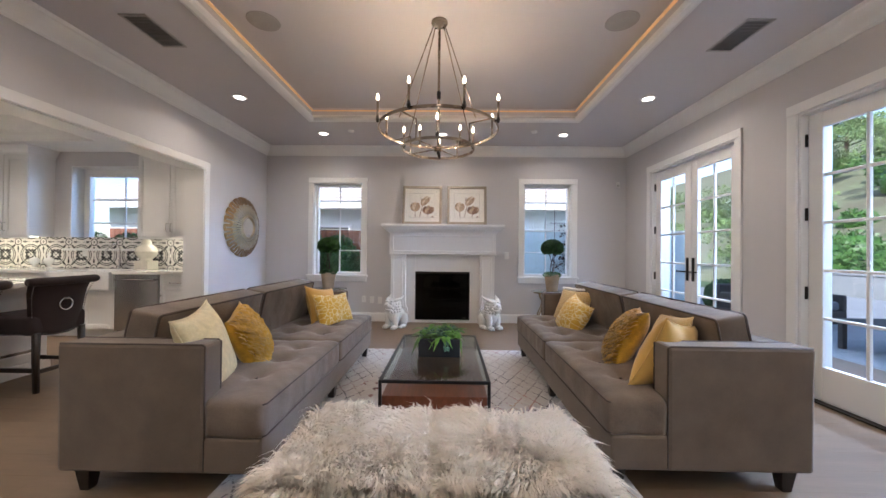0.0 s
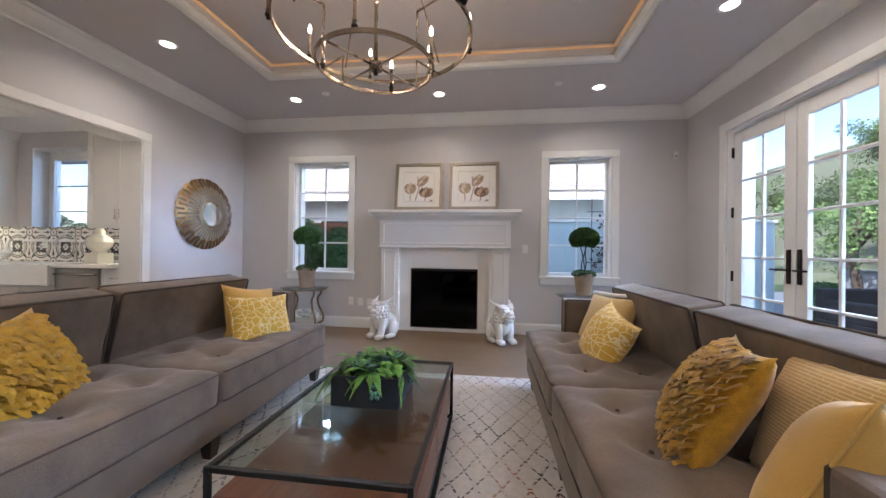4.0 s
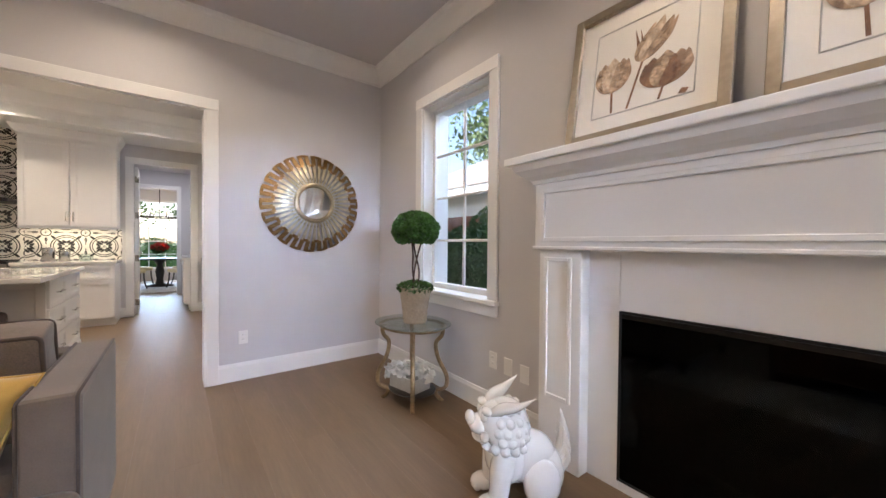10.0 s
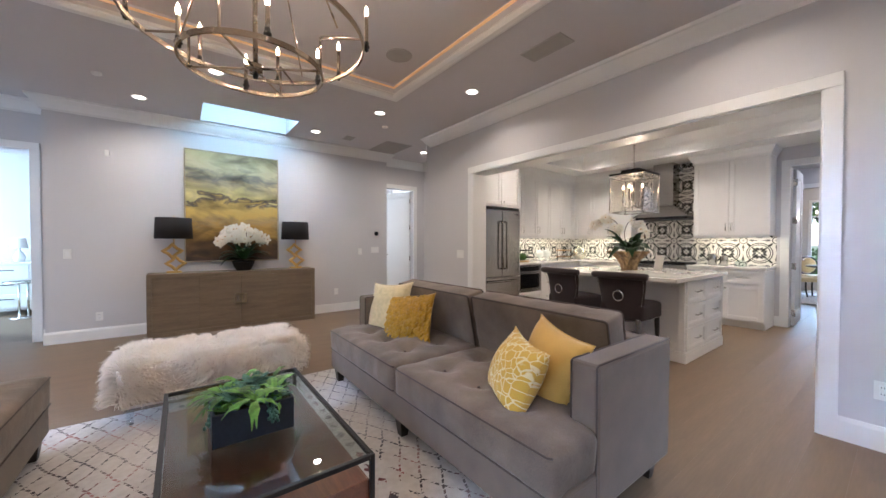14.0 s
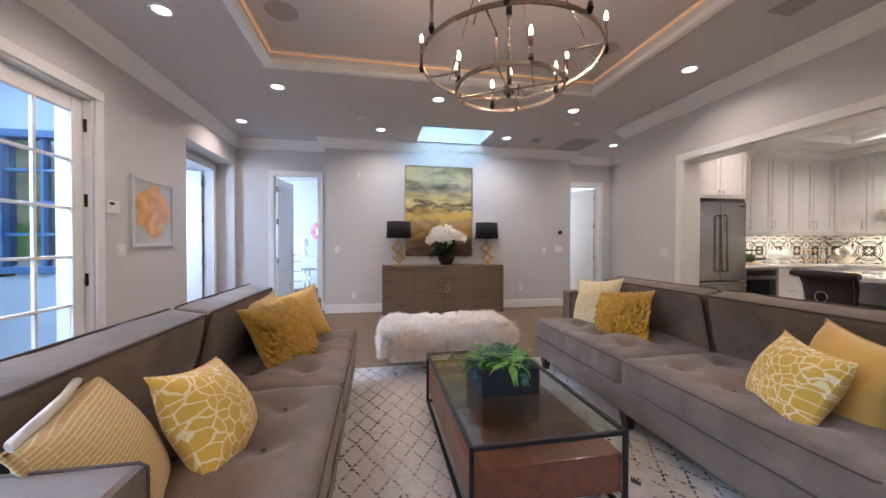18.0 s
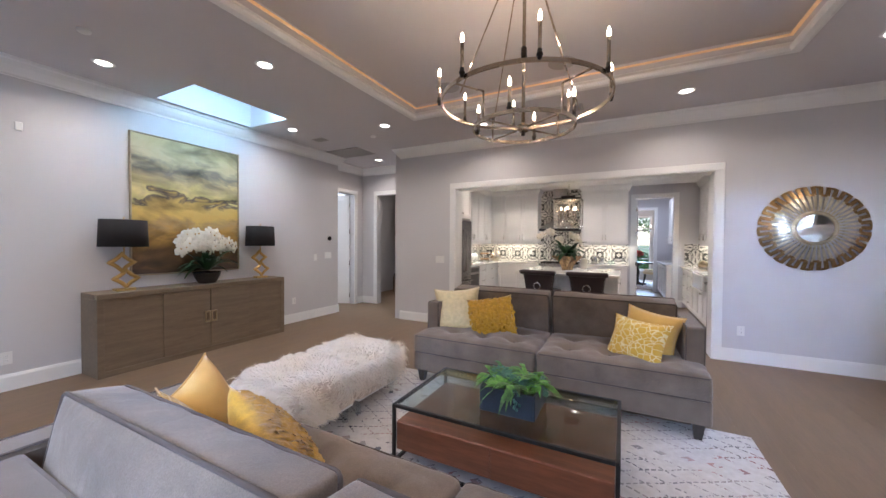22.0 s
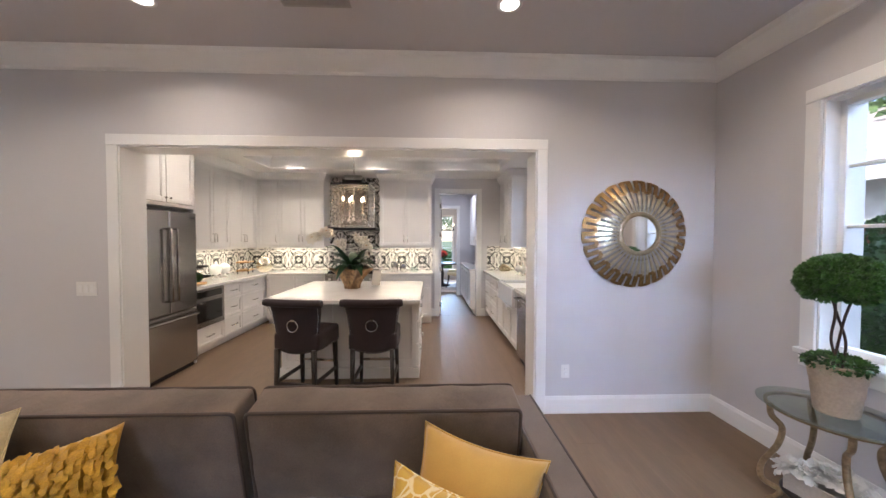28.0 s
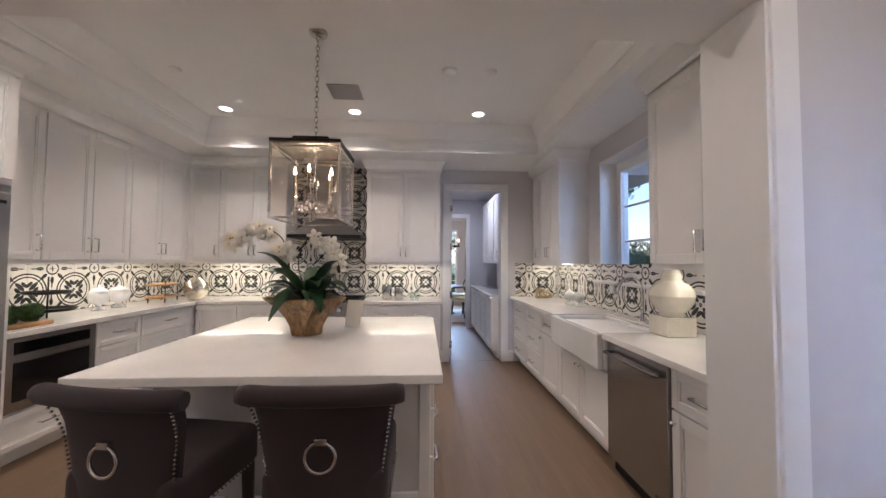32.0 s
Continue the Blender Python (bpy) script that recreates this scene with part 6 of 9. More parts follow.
def sofa(at, turn, label):
    """A long two-cushion sofa; it faces +x, runs along y, and stands about its middle."""
    s = thing("sofa", at, turn, label, "sofa", "facing sofas")
    L, D, AF = 2.42, 1.03, 0.295
    f, b = D / 2, -D / 2
    base = bmesh.new()
    box(base, b + 0.02, f - 0.015, -L / 2 + 0.005, L / 2 - 0.005, 0.125, 0.30, 0.012, 2)
    part("base", base, "velvet", s)
    bk = bmesh.new()
    box(bk, b, b + 0.15, -L / 2 + 0.13, L / 2 - 0.13, 0.27, 0.745, 0.018, 2)
    part("back_frame", bk, "velvet", s)
    for k in (-1, 1):
        y0, y1 = sorted((k * (L / 2 - 0.135), k * L / 2))
        arm = bmesh.new()
        box(arm, b, f - AF, y0, y1, 0.125, 0.755, 0.018, 2)
        for v in arm.verts:
            if v.co.x < 0 and v.co.z < 0.4:
                v.co.x += 0.03 * (0.4 - v.co.z)
        ar = part("arm", arm, "velvet", s)
        w = bmesh.new()
        for yy in (y0 + 0.008, y1 - 0.008):
            tube(w, [(f - AF - 0.002, yy, 0.14), (f - AF - 0.002, yy, 0.745), (f - AF - 0.015, yy, 0.753), (b + 0.01, yy, 0.753)], 0.005, 6)
        part("piping", w, "velvet_pipe", ar)
    rnd = random.Random(5)
    for k in (-1, 1):
        cy = k * (L / 4)
        tf = [(0.17 + 0.0, -0.36), (0.17, -0.05), (0.17, 0.25), (-0.12, -0.36), (-0.12, -0.05), (-0.12, 0.25)] if k > 0 else [(0.17, 0.36), (0.17, 0.05), (0.17, -0.25), (-0.12, 0.36), (-0.12, 0.05), (-0.12, -0.25)]
        # the main block lies between the arms; a T-shaped front runs before them
        sc = cushion(0.80, L / 2 - 0.006, 0.185, 0.036, 40, 0.034, tf, 0.009, k)
        for v in sc.verts:
            edge = v.co.y * k
            if v.co.x < 0.395 - AF and edge > L / 4 - 0.15:
                v.co.y = k * (L / 4 - 0.15 + (edge - (L / 4 - 0.15)) * 0.04)
        st = part("seat_cushion", sc, "velvet_soft", s, "tufted velvet seat cushion", pose(f - 0.40, cy, 0.385))
        button = mesh_of("tuft_button", lathe(bmesh.new(), [(0, 0.088), (0.006, 0.088), (0.009, 0.084), (0.009, 0.080)], 8), M["velvet_pipe"])
        for tx, ty in tf:
            part("tuft_button", button, None, st, m=pose(tx, ty, 0))
        w = bmesh.new()
        hy = L / 4 - 0.006
        for z in (0.078, -0.078):
            tube(w, [(0.385, -hy + 0.012, z), (0.398, -hy + 0.03, z), (0.398, hy - 0.03, z), (0.385, hy - 0.012, z)], 0.0045, 6)
        part("piping", w, "velvet_pipe", st)
        bc = cushion(0.52, L / 2 - 0.165, 0.165, 0.018, 30, 0.045, (), 0.006, k + 4, 0.0)
        bm_ = part("back_cushion", bc, "velvet_soft", s, "loose velvet back cushion", pose(b + 0.255, cy - k * 0.065, 0.63, 0, -78, 0))
        w = bmesh.new()
        for z in (-0.079, 0.079):
            welt(w, loop_rect(-0.2565, 0.2565, -(L / 4 - 0.086), L / 4 - 0.086, z, 0.02), 0.0075)
        part("piping", w, "velvet_pipe", bm_)
    for x in (b + 0.09, f - 0.07):
        for y in (-L / 2 + 0.08, 0.0, L / 2 - 0.08):
            if y == 0.0 and x < 0:
                continue
            lg = bmesh.new()
            vs = []
            for z, r in ((0.0, 0.022), (0.125, 0.038)):
                vs.append([lg.verts.new((x + sx * r, y + sy * r, z)) for sx, sy in ((-1, -1), (1, -1), (1, 1), (-1, 1))])
            for i in range(4):
                lg.faces.new((vs[0][i], vs[0][(i + 1) % 4], vs[1][(i + 1) % 4], vs[1][i]))
            lg.faces.new(vs[0][::-1])
            lg.faces.new(vs[1])
            part("leg", lg, "darkwood", s, "tapered espresso wood leg")
    return s


sofa((-1.29, 2.95, 0.0), 0, "long taupe velvet sofa with tufted seats backing on the kitchen")
sofa((1.45, 3.05, 0.0), 180, "long taupe velvet sofa with tufted seats beside the French doors")


def scatter(kind, m, size, label, seed=0, thick=0.21):
    """A loose cushion at the pose m; its face lies in its own xy plane, y up."""
    c = thing("throw_pillow", (0, 0, 0), 0, label, "pillow", "yellow throw pillows")
    c.matrix_basis = m
    w, h = size
    part("cover", pillow(w, h, thick, 20, seed), kind, c)
    if kind != "mustard":
        e = bmesh.new()
        pts = []
        n = 12
        for a, bb in (((-1, -1), (1, -1)), ((1, -1), (1, 1)), ((1, 1), (-1, 1)), ((-1, 1), (-1, -1))):
            for i in range(n):
                u = a[0] + (bb[0] - a[0]) * i / n
                v = a[1] + (bb[1] - a[1]) * i / n
                pts.append((u * w / 2 * (1 - 0.13 * (1 - v * v) * abs(u)), v * h / 2 * (1 - 0.13 * (1 - u * u) * abs(v)), 0))
        tube(e, pts, 0.004, 6, closed=True)
        part("seam", e, kind, c)
    else:
        rnd = random.Random(seed)
        fl = bmesh.new()
        for i in range(19):
            for j in range(19):
                u, v = (i + 0.5 + rnd.uniform(-.3, .3)) / 19 * 2 - 1, (j + 0.5 + rnd.uniform(-.3, .3)) / 19 * 2 - 1
                z = thick / 2 * max(0, (1 - u * u) * (1 - v * v)) ** 0.52
                o = Vector((u * w / 2 * 0.94, v * h / 2 * 0.94, z))
                a = rnd.uniform(-0.5, 0.5) - 1.57
                dr = Vector((math.cos(a), math.sin(a), 0))
                sd = Vector((-dr.y, dr.x, 0))
                ln, wd = rnd.uniform(0.030, 0.048), rnd.uniform(0.009, 0.015)
                row = []
                for q, (t, k) in enumerate(((0, 0.6), (0.5, 1.0), (1.0, 0.75))):
                    up = Vector((0, 0, 0.018 * math.sin(t * 2.2) + 0.012 * t + 0.003))
                    row.append([fl.verts.new(o + dr * ln * t + sd * wd * k * sg + up + Vector((0, 0, 0.006 * (sg * rnd.uniform(-1, 1))))) for sg in (-1, 0, 1)])
                for p, q in zip(row, row[1:]):
                    for k in range(2):
                        fl.faces.new((p[k], p[k + 1], q[k + 1], q[k])).smooth = True
        tagged(part("ruffle_petals", fl, "mustard", c, "overlapping felt petals"), kind="stuff")
    return c


def lean(x, y, z, yaw, back, spin=0.0):
    """Stands a cushion upright, facing yaw degrees from +x, leaning back."""
    return pose(x + 0.04, y + (0.05 if x > 0 else 0.01), z - 0.01, 0, 0, yaw) @ pose(0, 0, 0, 0, 90 - back, 0) @ pose(0, 0, 0, 0, 0, 90 + spin)


# kitchen-side sofa (faces +x)
scatter("cream_cloth", lean(-1.28, 2.00, 0.67, 16, 20, 5), (0.50, 0.49), "cream crinkled cotton pillow leaning in the sofa's corner", 1, 0.19)
scatter("mustard", lean(-1.28, 2.39, 0.64, 18, 24, 9), (0.47, 0.42), "mustard ruffled felt petal pillow on the sofa", 2, 0.18)
scatter("gold_cloth", lean(-1.28, 3.79, 0.64, -16, 20, -9), (0.44, 0.41), "plain gold cotton pillow against the sofa's arm", 3)
scatter("lotus", lean(-1.12, 3.69, 0.605, -28, 25, -3), (0.46, 0.38), "yellow pillow with white lotus petal print", 4)
# garden-side sofa (faces -x)
scatter("ladder", lean(1.47, 2.27, 0.655, 168, 18, 4), (0.44, 0.42), "gold ladder weave pillow tucked behind the mustard pillow", 9, 0.16)
scatter("gold_cloth", lean(1.33, 2.05, 0.65, 122, 22, 12), (0.46, 0.44), "plain gold cotton pillow in the sofa's corner", 5)
scatter("mustard", lean(1.34, 2.49, 0.655, 156, 28, 4), (0.48, 0.44), "mustard ruffled felt petal pillow on the sofa", 6, 0.18)
scatter("lotus", lean(1.31, 3.50, 0.60, 186, 30, -12), (0.48, 0.40), "yellow pillow with white lotus petal print", 7)
zp = scatter("ladder", lean(1.42, 3.84, 0.625, 200, 25, 3), (0.50, 0.46), "gold ladder weave pillow with a white zip edge", 8, 0.18)
zb = bmesh.new()
tube(zb, [(-0.24, 0.232, 0.012), (0, 0.222, 0.016), (0.24, 0.232, 0.012)], 0.013, 6, flat=0.4)
part("zip", zb, "zip", zp, "white zip tape")


# ---------------------------------------------------------------- coffee table
ct = thing("coffee_table", (0.03, 2.96, 0.012), 0, "black metal coffee table with glass top and walnut drawer box", "coffee table")
hx, hy, hz, r = 0.355, 0.625, 0.372, 0.010
for sx in (-1, 1):
    for sy in (-1, 1):
        part("post", B(sx * hx - r, sx * hx + r, sy * hy - r, sy * hy + r, 0, hz, 0.002), "blackmetal", ct)
    for z in (r, hz - r):
        part("rail", B(sx * hx - r, sx * hx + r, -hy + r, hy - r, z - r, z + r, 0.002), "blackmetal", ct)
for sy in (-1, 1):
    for z in (r, hz - r):
        part("rail", B(-hx + r, hx - r, sy * hy - r, sy * hy + r, z - r, z + r, 0.002), "blackmetal", ct)
part("glass_top", B(-hx + r, hx - r, -hy + r, hy - r, hz - 0.009, hz - 0.001, 0.001), "tabletop", ct, "clear glass top")
part("drawer_box", B(-hx + 0.012, hx - 0.012, -hy + 0.012, hy - 0.012, 0.085, 0.262, 0.003), "walnut", ct, "reddish walnut box")
for sx in (-1, 1):
    for sy in (-1, 1):
        y0, y1 = sorted((sy * 0.003, sy * (hy - 0.014)))
        x0, x1 = sorted((sx * (hx - 0.012), sx * (hx - 0.006)))
        part("drawer_front", B(x0, x1, y0, y1, 0.088, 0.259, 0.002), "walnut", ct)


# ---------------------------------------------------------------- succulent planter
sp = thing("succulent_planter", (0.045, 3.0, 0.384), 0, "slate blue box of mixed green succulents on the coffee table", "planter")
pb = bmesh.new()
for q in ((-0.165, 0.165, -0.165, -0.153), (-0.165, 0.165, 0.153, 0.165), (-0.165, -0.153, -0.153, 0.153), (0.153, 0.165, -0.153, 0.153)):
    box(pb, *q, 0, 0.145, 0.003)
box(pb, -0.16, 0.16, -0.16, 0.16, 0.002, 0.01)
part("box", pb, "slate", sp)
part("moss", B(-0.153, 0.153, -0.153, 0.153, 0.10, 0.132), "soil", sp)


def rosette(r, n, tiers, rise=0.6):
    bm = bmesh.new()
    for t in range(tiers):
        k = max(4, n - t * 2)
        for i in range(k):
            a = 2 * math.pi * (i + 0.5 * t) / k
            ln = r * (1 - 0.72 * t / tiers)
            up = rise * (0.25 + t / tiers)
            d, s = Vector((math.cos(a), math.sin(a), 0)), Vector((-math.sin(a), math.cos(a), 0))
            wd = ln * 0.20
            pts = [(0.06, 0.5), (0.4, 1.0), (0.75, 0.85), (1.0, 0.05)]
            rows = []
            for q, w in pts:
                c = d * ln * q + Vector((0, 0, ln * up * q ** 1.5 + 0.006 * t))
                rows.append([bm.verts.new(c + s * wd * w * g + Vector((0, 0, 0.25 * wd * abs(g)))) for g in (-1, 0, 1)])
            for p, q in zip(rows, rows[1:]):
                for g in range(2):
                    bm.faces.new((p[g], p[g + 1], q[g + 1], q[g])).smooth = True
    return bm


def frond(n, ln, wd, seed):
    rnd = random.Random(seed)
    bm = bmesh.new()
    for i in range(n):
        a = rnd.uniform(0, 6.28)
        l2 = ln * rnd.uniform(0.6, 1.1)
        d, s = Vector((math.cos(a), math.sin(a), 0)), Vector((-math.sin(a), math.cos(a), 0))
        rows = []
        hgt = rnd.uniform(0.3, 1.2)
        for k in range(6):
            t = k / 5
            c = d * l2 * t + Vector((0, 0, l2 * (hgt * t - 1.3 * t * t * (1 - 0.3 * hgt))))
            w = wd * math.sin(math.pi * (0.08 + 0.9 * t)) * (1 if k % 2 else 0.62)
            rows.append([bm.verts.new(c + s * w * g - Vector((0, 0, 0.15 * w * abs(g)))) for g in (-1, 0, 1)])
        for p, q in zip(rows, rows[1:]):
            for g in range(2):
                bm.faces.new((p[g], p[g + 1], q[g + 1], q[g])).smooth = True
    return bm


random.seed(31)
for (x, y, z, r, n, t, mt) in ((0.05, 0.06, 0.15, 0.085, 10, 5, "succulent"), (-0.09, 0.10, 0.145, 0.065, 9, 4, "succulent"), (-0.03, -0.09, 0.155, 0.075, 9, 4, "succulent"), (0.10, -0.08, 0.145, 0.06, 8, 4, "fern"), (-0.12, -0.02, 0.14, 0.055, 8, 4, "leaf"), (0.12, 0.12, 0.135, 0.05, 8, 3, "fern")):
    part("rosette", rosette(r * 1.28, n, t), mt, sp, m=pose(x, y, z, random.uniform(-15, 15), random.uniform(-15, 15), random.uniform(0, 90)))
for (x, y, s, mt) in ((-0.10, 0.05, 1, "fern"), (0.10, 0.02, 2, "leaf"), (0.0, 0.13, 3, "fern"), (0.02, -0.13, 4, "fern"), (-0.12, -0.11, 5, "leaf"), (0.13, -0.02, 6, "fern")):
    part("fern_tuft", frond(20, 0.15, 0.019, s), mt, sp, m=pose(x, y, 0.15))
for (x, y) in ((0.14, 0.05), (-0.14, 0.0), (0.05, -0.15), (-0.06, 0.15)):
    bd = bmesh.new()
    rnd = random.Random(int(x * 1000) + 7)
    for k in range(46):
        t = rnd.random()
        ball(bd, (x * (1 + 0.22 * t) + rnd.uniform(-0.02, 0.02), y * (1 + 0.22 * t) + rnd.uniform(-0.02, 0.02), 0.165 - 0.10 * t + rnd.uniform(-0.012, 0.012)), 0.0085, (1, 1, 1.15), 6, 4)
    part("trailing_stem", bd, "succulent", sp)


# ---------------------------------------------------------------- fur bench


def fur_strands(sx, sy, top, count, seed, seam):
    """Long locks of fur over a bench: each a thin tapering blade that droops."""
    rnd = random.Random(seed)
    verts, faces = [], []
    for _ in range(count):
        u, v = rnd.uniform(-1, 1), rnd.uniform(-1, 1)
        area_side = rnd.random()
        if area_side < 0.55:
            o = Vector((u * sx / 2, v * sy / 2, top))
            nrm = Vector((0.25 * u, 0.25 * v, 1)).normalized()
        else:
            w = rnd.uniform(-0.75, 1)
            if rnd.random() < sx / (sx + sy):
                sg = rnd.choice((-1, 1))
                o, nrm = Vector((u * sx / 2, sg * sy / 2, top * w)), Vector((0, sg, 0.2))
            else:
                sg = rnd.choice((-1, 1))
                o, nrm = Vector((sg * sx / 2, v * sy / 2, top * w)), Vector((sg, 0, 0.2))
        f = noise.noise_vector(o * 4.5 + Vector((seed, 0, 0)))
        comb = Vector((f.x, f.y - 0.25, 0))
        ln = rnd.uniform(0.06, 0.115)
        d1 = (nrm * 0.6 + comb * 1.0 + Vector((rnd.gauss(0, .22), rnd.gauss(0, .22), rnd.gauss(0, .12)))).normalized()
        d2 = (d1 + comb * 0.7 + Vector((0, 0, -0.75))).normalized()
        sd = d1.cross(Vector((rnd.gauss(0, 1), rnd.gauss(0, 1), rnd.gauss(0, 1)))).normalized() * rnd.uniform(0.0022, 0.0046)
        if nrm.z < 0.5:
            ln *= 1.5
        if o.x * seam > 0.25 and nrm.z > 0.5:
            ln *= 0.6
        p0, p1, p2 = o - nrm * 0.004, o + d1 * ln * 0.5, o + d1 * ln * 0.5 + d2 * ln * 0.62
        cell = Vector((math.floor(o.x / 0.034), math.floor(o.y / 0.034), math.floor(o.z / 0.034)))
        jit = noise.noise_vector(cell * 7.31 + Vector((seed, 0.5, 0.2)))
        heart = (cell + Vector((0.5, 0.5, 0.5))) * 0.034 + jit * 0.02
        tip = heart + nrm * 0.050 + (comb + jit) * 0.045
        p1, p2 = p1.lerp(tip, 0.18), p2.lerp(tip, 0.42)
        b = len(verts)
        verts += [p0 - sd, p0 + sd, p1 - sd, p1 + sd, p2]
        faces += [(b, b + 1, b + 3, b + 2), (b + 2, b + 3, b + 4)]
    me = bpy.data.meshes.new("fur_cover")
    me.from_pydata([tuple(v) for v in verts], [], faces)
    me.materials.append(M["fur"])
    return me


for k in (-1, 1):
    ot = thing("fur_ottoman", (0.075 + k * 0.30, 1.50, 0), 0, "square ottoman covered in ivory long-haired fur on acrylic legs", "ottoman", "paired fur ottomans")
    cu = part("fur_cushion", cushion(0.59, 0.58, 0.275, 0.055, 8, 0.02, (), 0.012, k), "fur_under", ot, "ivory fur covered seat", pose(0, 0, 0.28))
    tagged(part("long_fur", fur_strands(0.545, 0.53, 0.138, 34000, k + 3, -k), None, cu), kind="stuff")
    part("seat_rail", B(-0.265, 0.265, -0.26, 0.26, 0.13, 0.15, 0.004), "trim", ot)
    for sx in (-1, 1):
        for sy in (-1, 1):
            lg = part("leg", tube(bmesh.new(), [(sx * 0.225, sy * 0.215, 0), (sx * 0.225, sy * 0.215, 0.14)], 0.02, 12), "acrylic", ot, "clear acrylic leg")
            part("foot_cap", tube(bmesh.new(), [(sx * 0.225, sy * 0.215, 0), (sx * 0.225, sy * 0.215, 0.012)], 0.022, 12), "chrome", lg)


# ---------------------------------------------------------------- sideboard, lamps, orchid, painting
sb = thing("sideboard", (-0.40, BY, 0), 0, "washed taupe oak sideboard with four doors and brass pull", "sideboard")
W2, DP, HT = 1.075, 0.40, 0.845
part("carcass", B(-W2 + 0.03, W2 - 0.03, 0.012, DP - 0.02, 0.05, HT - 0.05), "taupe_wood", sb)
for x0, x1 in ((-W2, -W2 + 0.055), (W2 - 0.055, W2)):
    part("side_post", B(x0, x1, 0.01, DP, 0, HT - 0.055, 0.003), "taupe_wood", sb)
part("top", B(-W2, W2, 0.01, DP, HT - 0.055, HT, 0.004), "taupe_wood", sb)
part("plinth", B(-W2 + 0.055, W2 - 0.055, 0.02, DP - 0.005, 0.0, 0.06, 0.003), "taupe_wood", sb)
dw = (2 * W2 - 0.11) / 4
for k in range(4):
    x0 = -W2 + 0.055 + k * dw
    sl = -0.020 if k in (0, 3) else 0.0
    part("door", B(x0 + 0.003, x0 + dw - 0.003, DP - 0.022 + sl, DP - 0.004 + sl, 0.064, HT - 0.059, 0.003), "taupe_wood", sb)
hd = bmesh.new()
for x0, x1 in ((-0.072, -0.003), (0.003, 0.072)):
    y0, y1 = DP - 0.004, DP + 0.012
    for q in ((x0, x1, 0.375, 0.395), (x0, x1, 0.495, 0.515), (x0, x0 + 0.016, 0.395, 0.495), (x1 - 0.016, x1, 0.395, 0.495)):
        box(hd, q[0], q[1], y0, y1, q[2], q[3], 0.002)
part("pull", hd, "champagne", sb, "square brass pull")
for x in (-W2 + 0.002, W2 - 0.002):
    part("corner_plate", B(x - 0.002, x + 0.002, DP - 0.05, DP - 0.002, HT - 0.05, HT - 0.006), "champagne", sb)


def table_lamp(x, label):
    l = thing("table_lamp", (x, BY + 0.20, HT), 0, label, "table lamp", "sideboard lamps")
    part("foot", B(-0.085, 0.085, -0.05, 0.05, 0, 0.028, 0.004), "gold", l, "brass block foot")
    st = bmesh.new()
    for cz in (0.13, 0.305):
        for a0 in (0, 1):
            pts = []
            for k in range(4):
                a, b2 = math.radians(90 * k + 45 * 0), math.radians(90 * (k + 1))
                r1, r2 = (0.098 if k % 2 else 0.115), (0.115 if k % 2 else 0.098)
                p0 = Vector((r1 * math.cos(a), 0, cz + r1 * math.sin(a)))
                p2 = Vector((r2 * math.cos(b2), 0, cz + r2 * math.sin(b2)))
                mid = Vector((0.046 * math.cos((a + b2) / 2), 0, cz + 0.046 * math.sin((a + b2) / 2)))
                for t in range(6):
                    t /= 6
                    pts.append((1 - t) ** 2 * p0 + 2 * t * (1 - t) * mid + t * t * p2)
        off = 0.018 if cz > 0.2 else -0.018
        tube(st, [(p.x + off, p.y, p.z) for p in pts], 0.0135, 8, closed=True, flat=1.5)
    tube(st, [(0, 0, 0.40), (0, 0, 0.52)], 0.007, 8)
    part("star_stem", st, "gold", l, "gold open four-point star stem")
    sh = bmesh.new()
    lathe(sh, [(0.215, 0.475), (0.218, 0.475), (0.205, 0.765), (0.202, 0.765)], 40)
    for v in sh.verts:
        v.co.y *= 0.72
    part("shade", sh, "shade", l, "black silk oval shade")
    ds = bmesh.new()
    disc(ds, 0.20, 0.76, 32)
    for v in ds.verts:
        v.co.y *= 0.72
    part("diffuser", ds, "shade", l)
    part("finial", lathe(bmesh.new(), [(0.004, 0.76), (0.007, 0.773), (0.004, 0.783), (0.008, 0.793), (0, 0.80)], 10), "gold", l)


table_lamp(0.385, "gold star-stem table lamp with black shade on the sideboard")
table_lamp(-1.22, "gold star-stem table lamp with black shade on the sideboard")


def orchid(bm_pet, bm_mid, c, s, aim, rnd):
    """One open bloom of five petals with a lip."""
    f = Vector(aim).normalized()
    u = f.orthogonal().normalized()
    v = f.cross(u)
    sp0 = rnd.uniform(0, 6.28)
    for k in range(5):
        a = sp0 + 2 * math.pi * k / 5
        d = math.cos(a) * u + math.sin(a) * v
        e = -math.sin(a) * u + math.cos(a) * v
        w = s * (0.36 if k % 2 else 0.26)
        rows = []
        for t, q in ((0.05, 0.25), (0.45, 1.0), (0.8, 0.85), (1.02, 0.2)):
            cc = Vector(c) + d * s * t + f * s * (0.22 * math.sin(t * 2.6) - 0.12 * t)
            rows.append([bm_pet.verts.new(cc + e * w * q * g - f * s * 0.06 * abs(g)) for g in (-1, 0, 1)])
        for p, q in zip(rows, rows[1:]):
            for g in range(2):
                bm_pet.faces.new((p[g], p[g + 1], q[g + 1], q[g])).smooth = True
    ball(bm_mid, Vector(c) + f * s * 0.16, s * 0.13, (1, 1, 1), 6, 5)


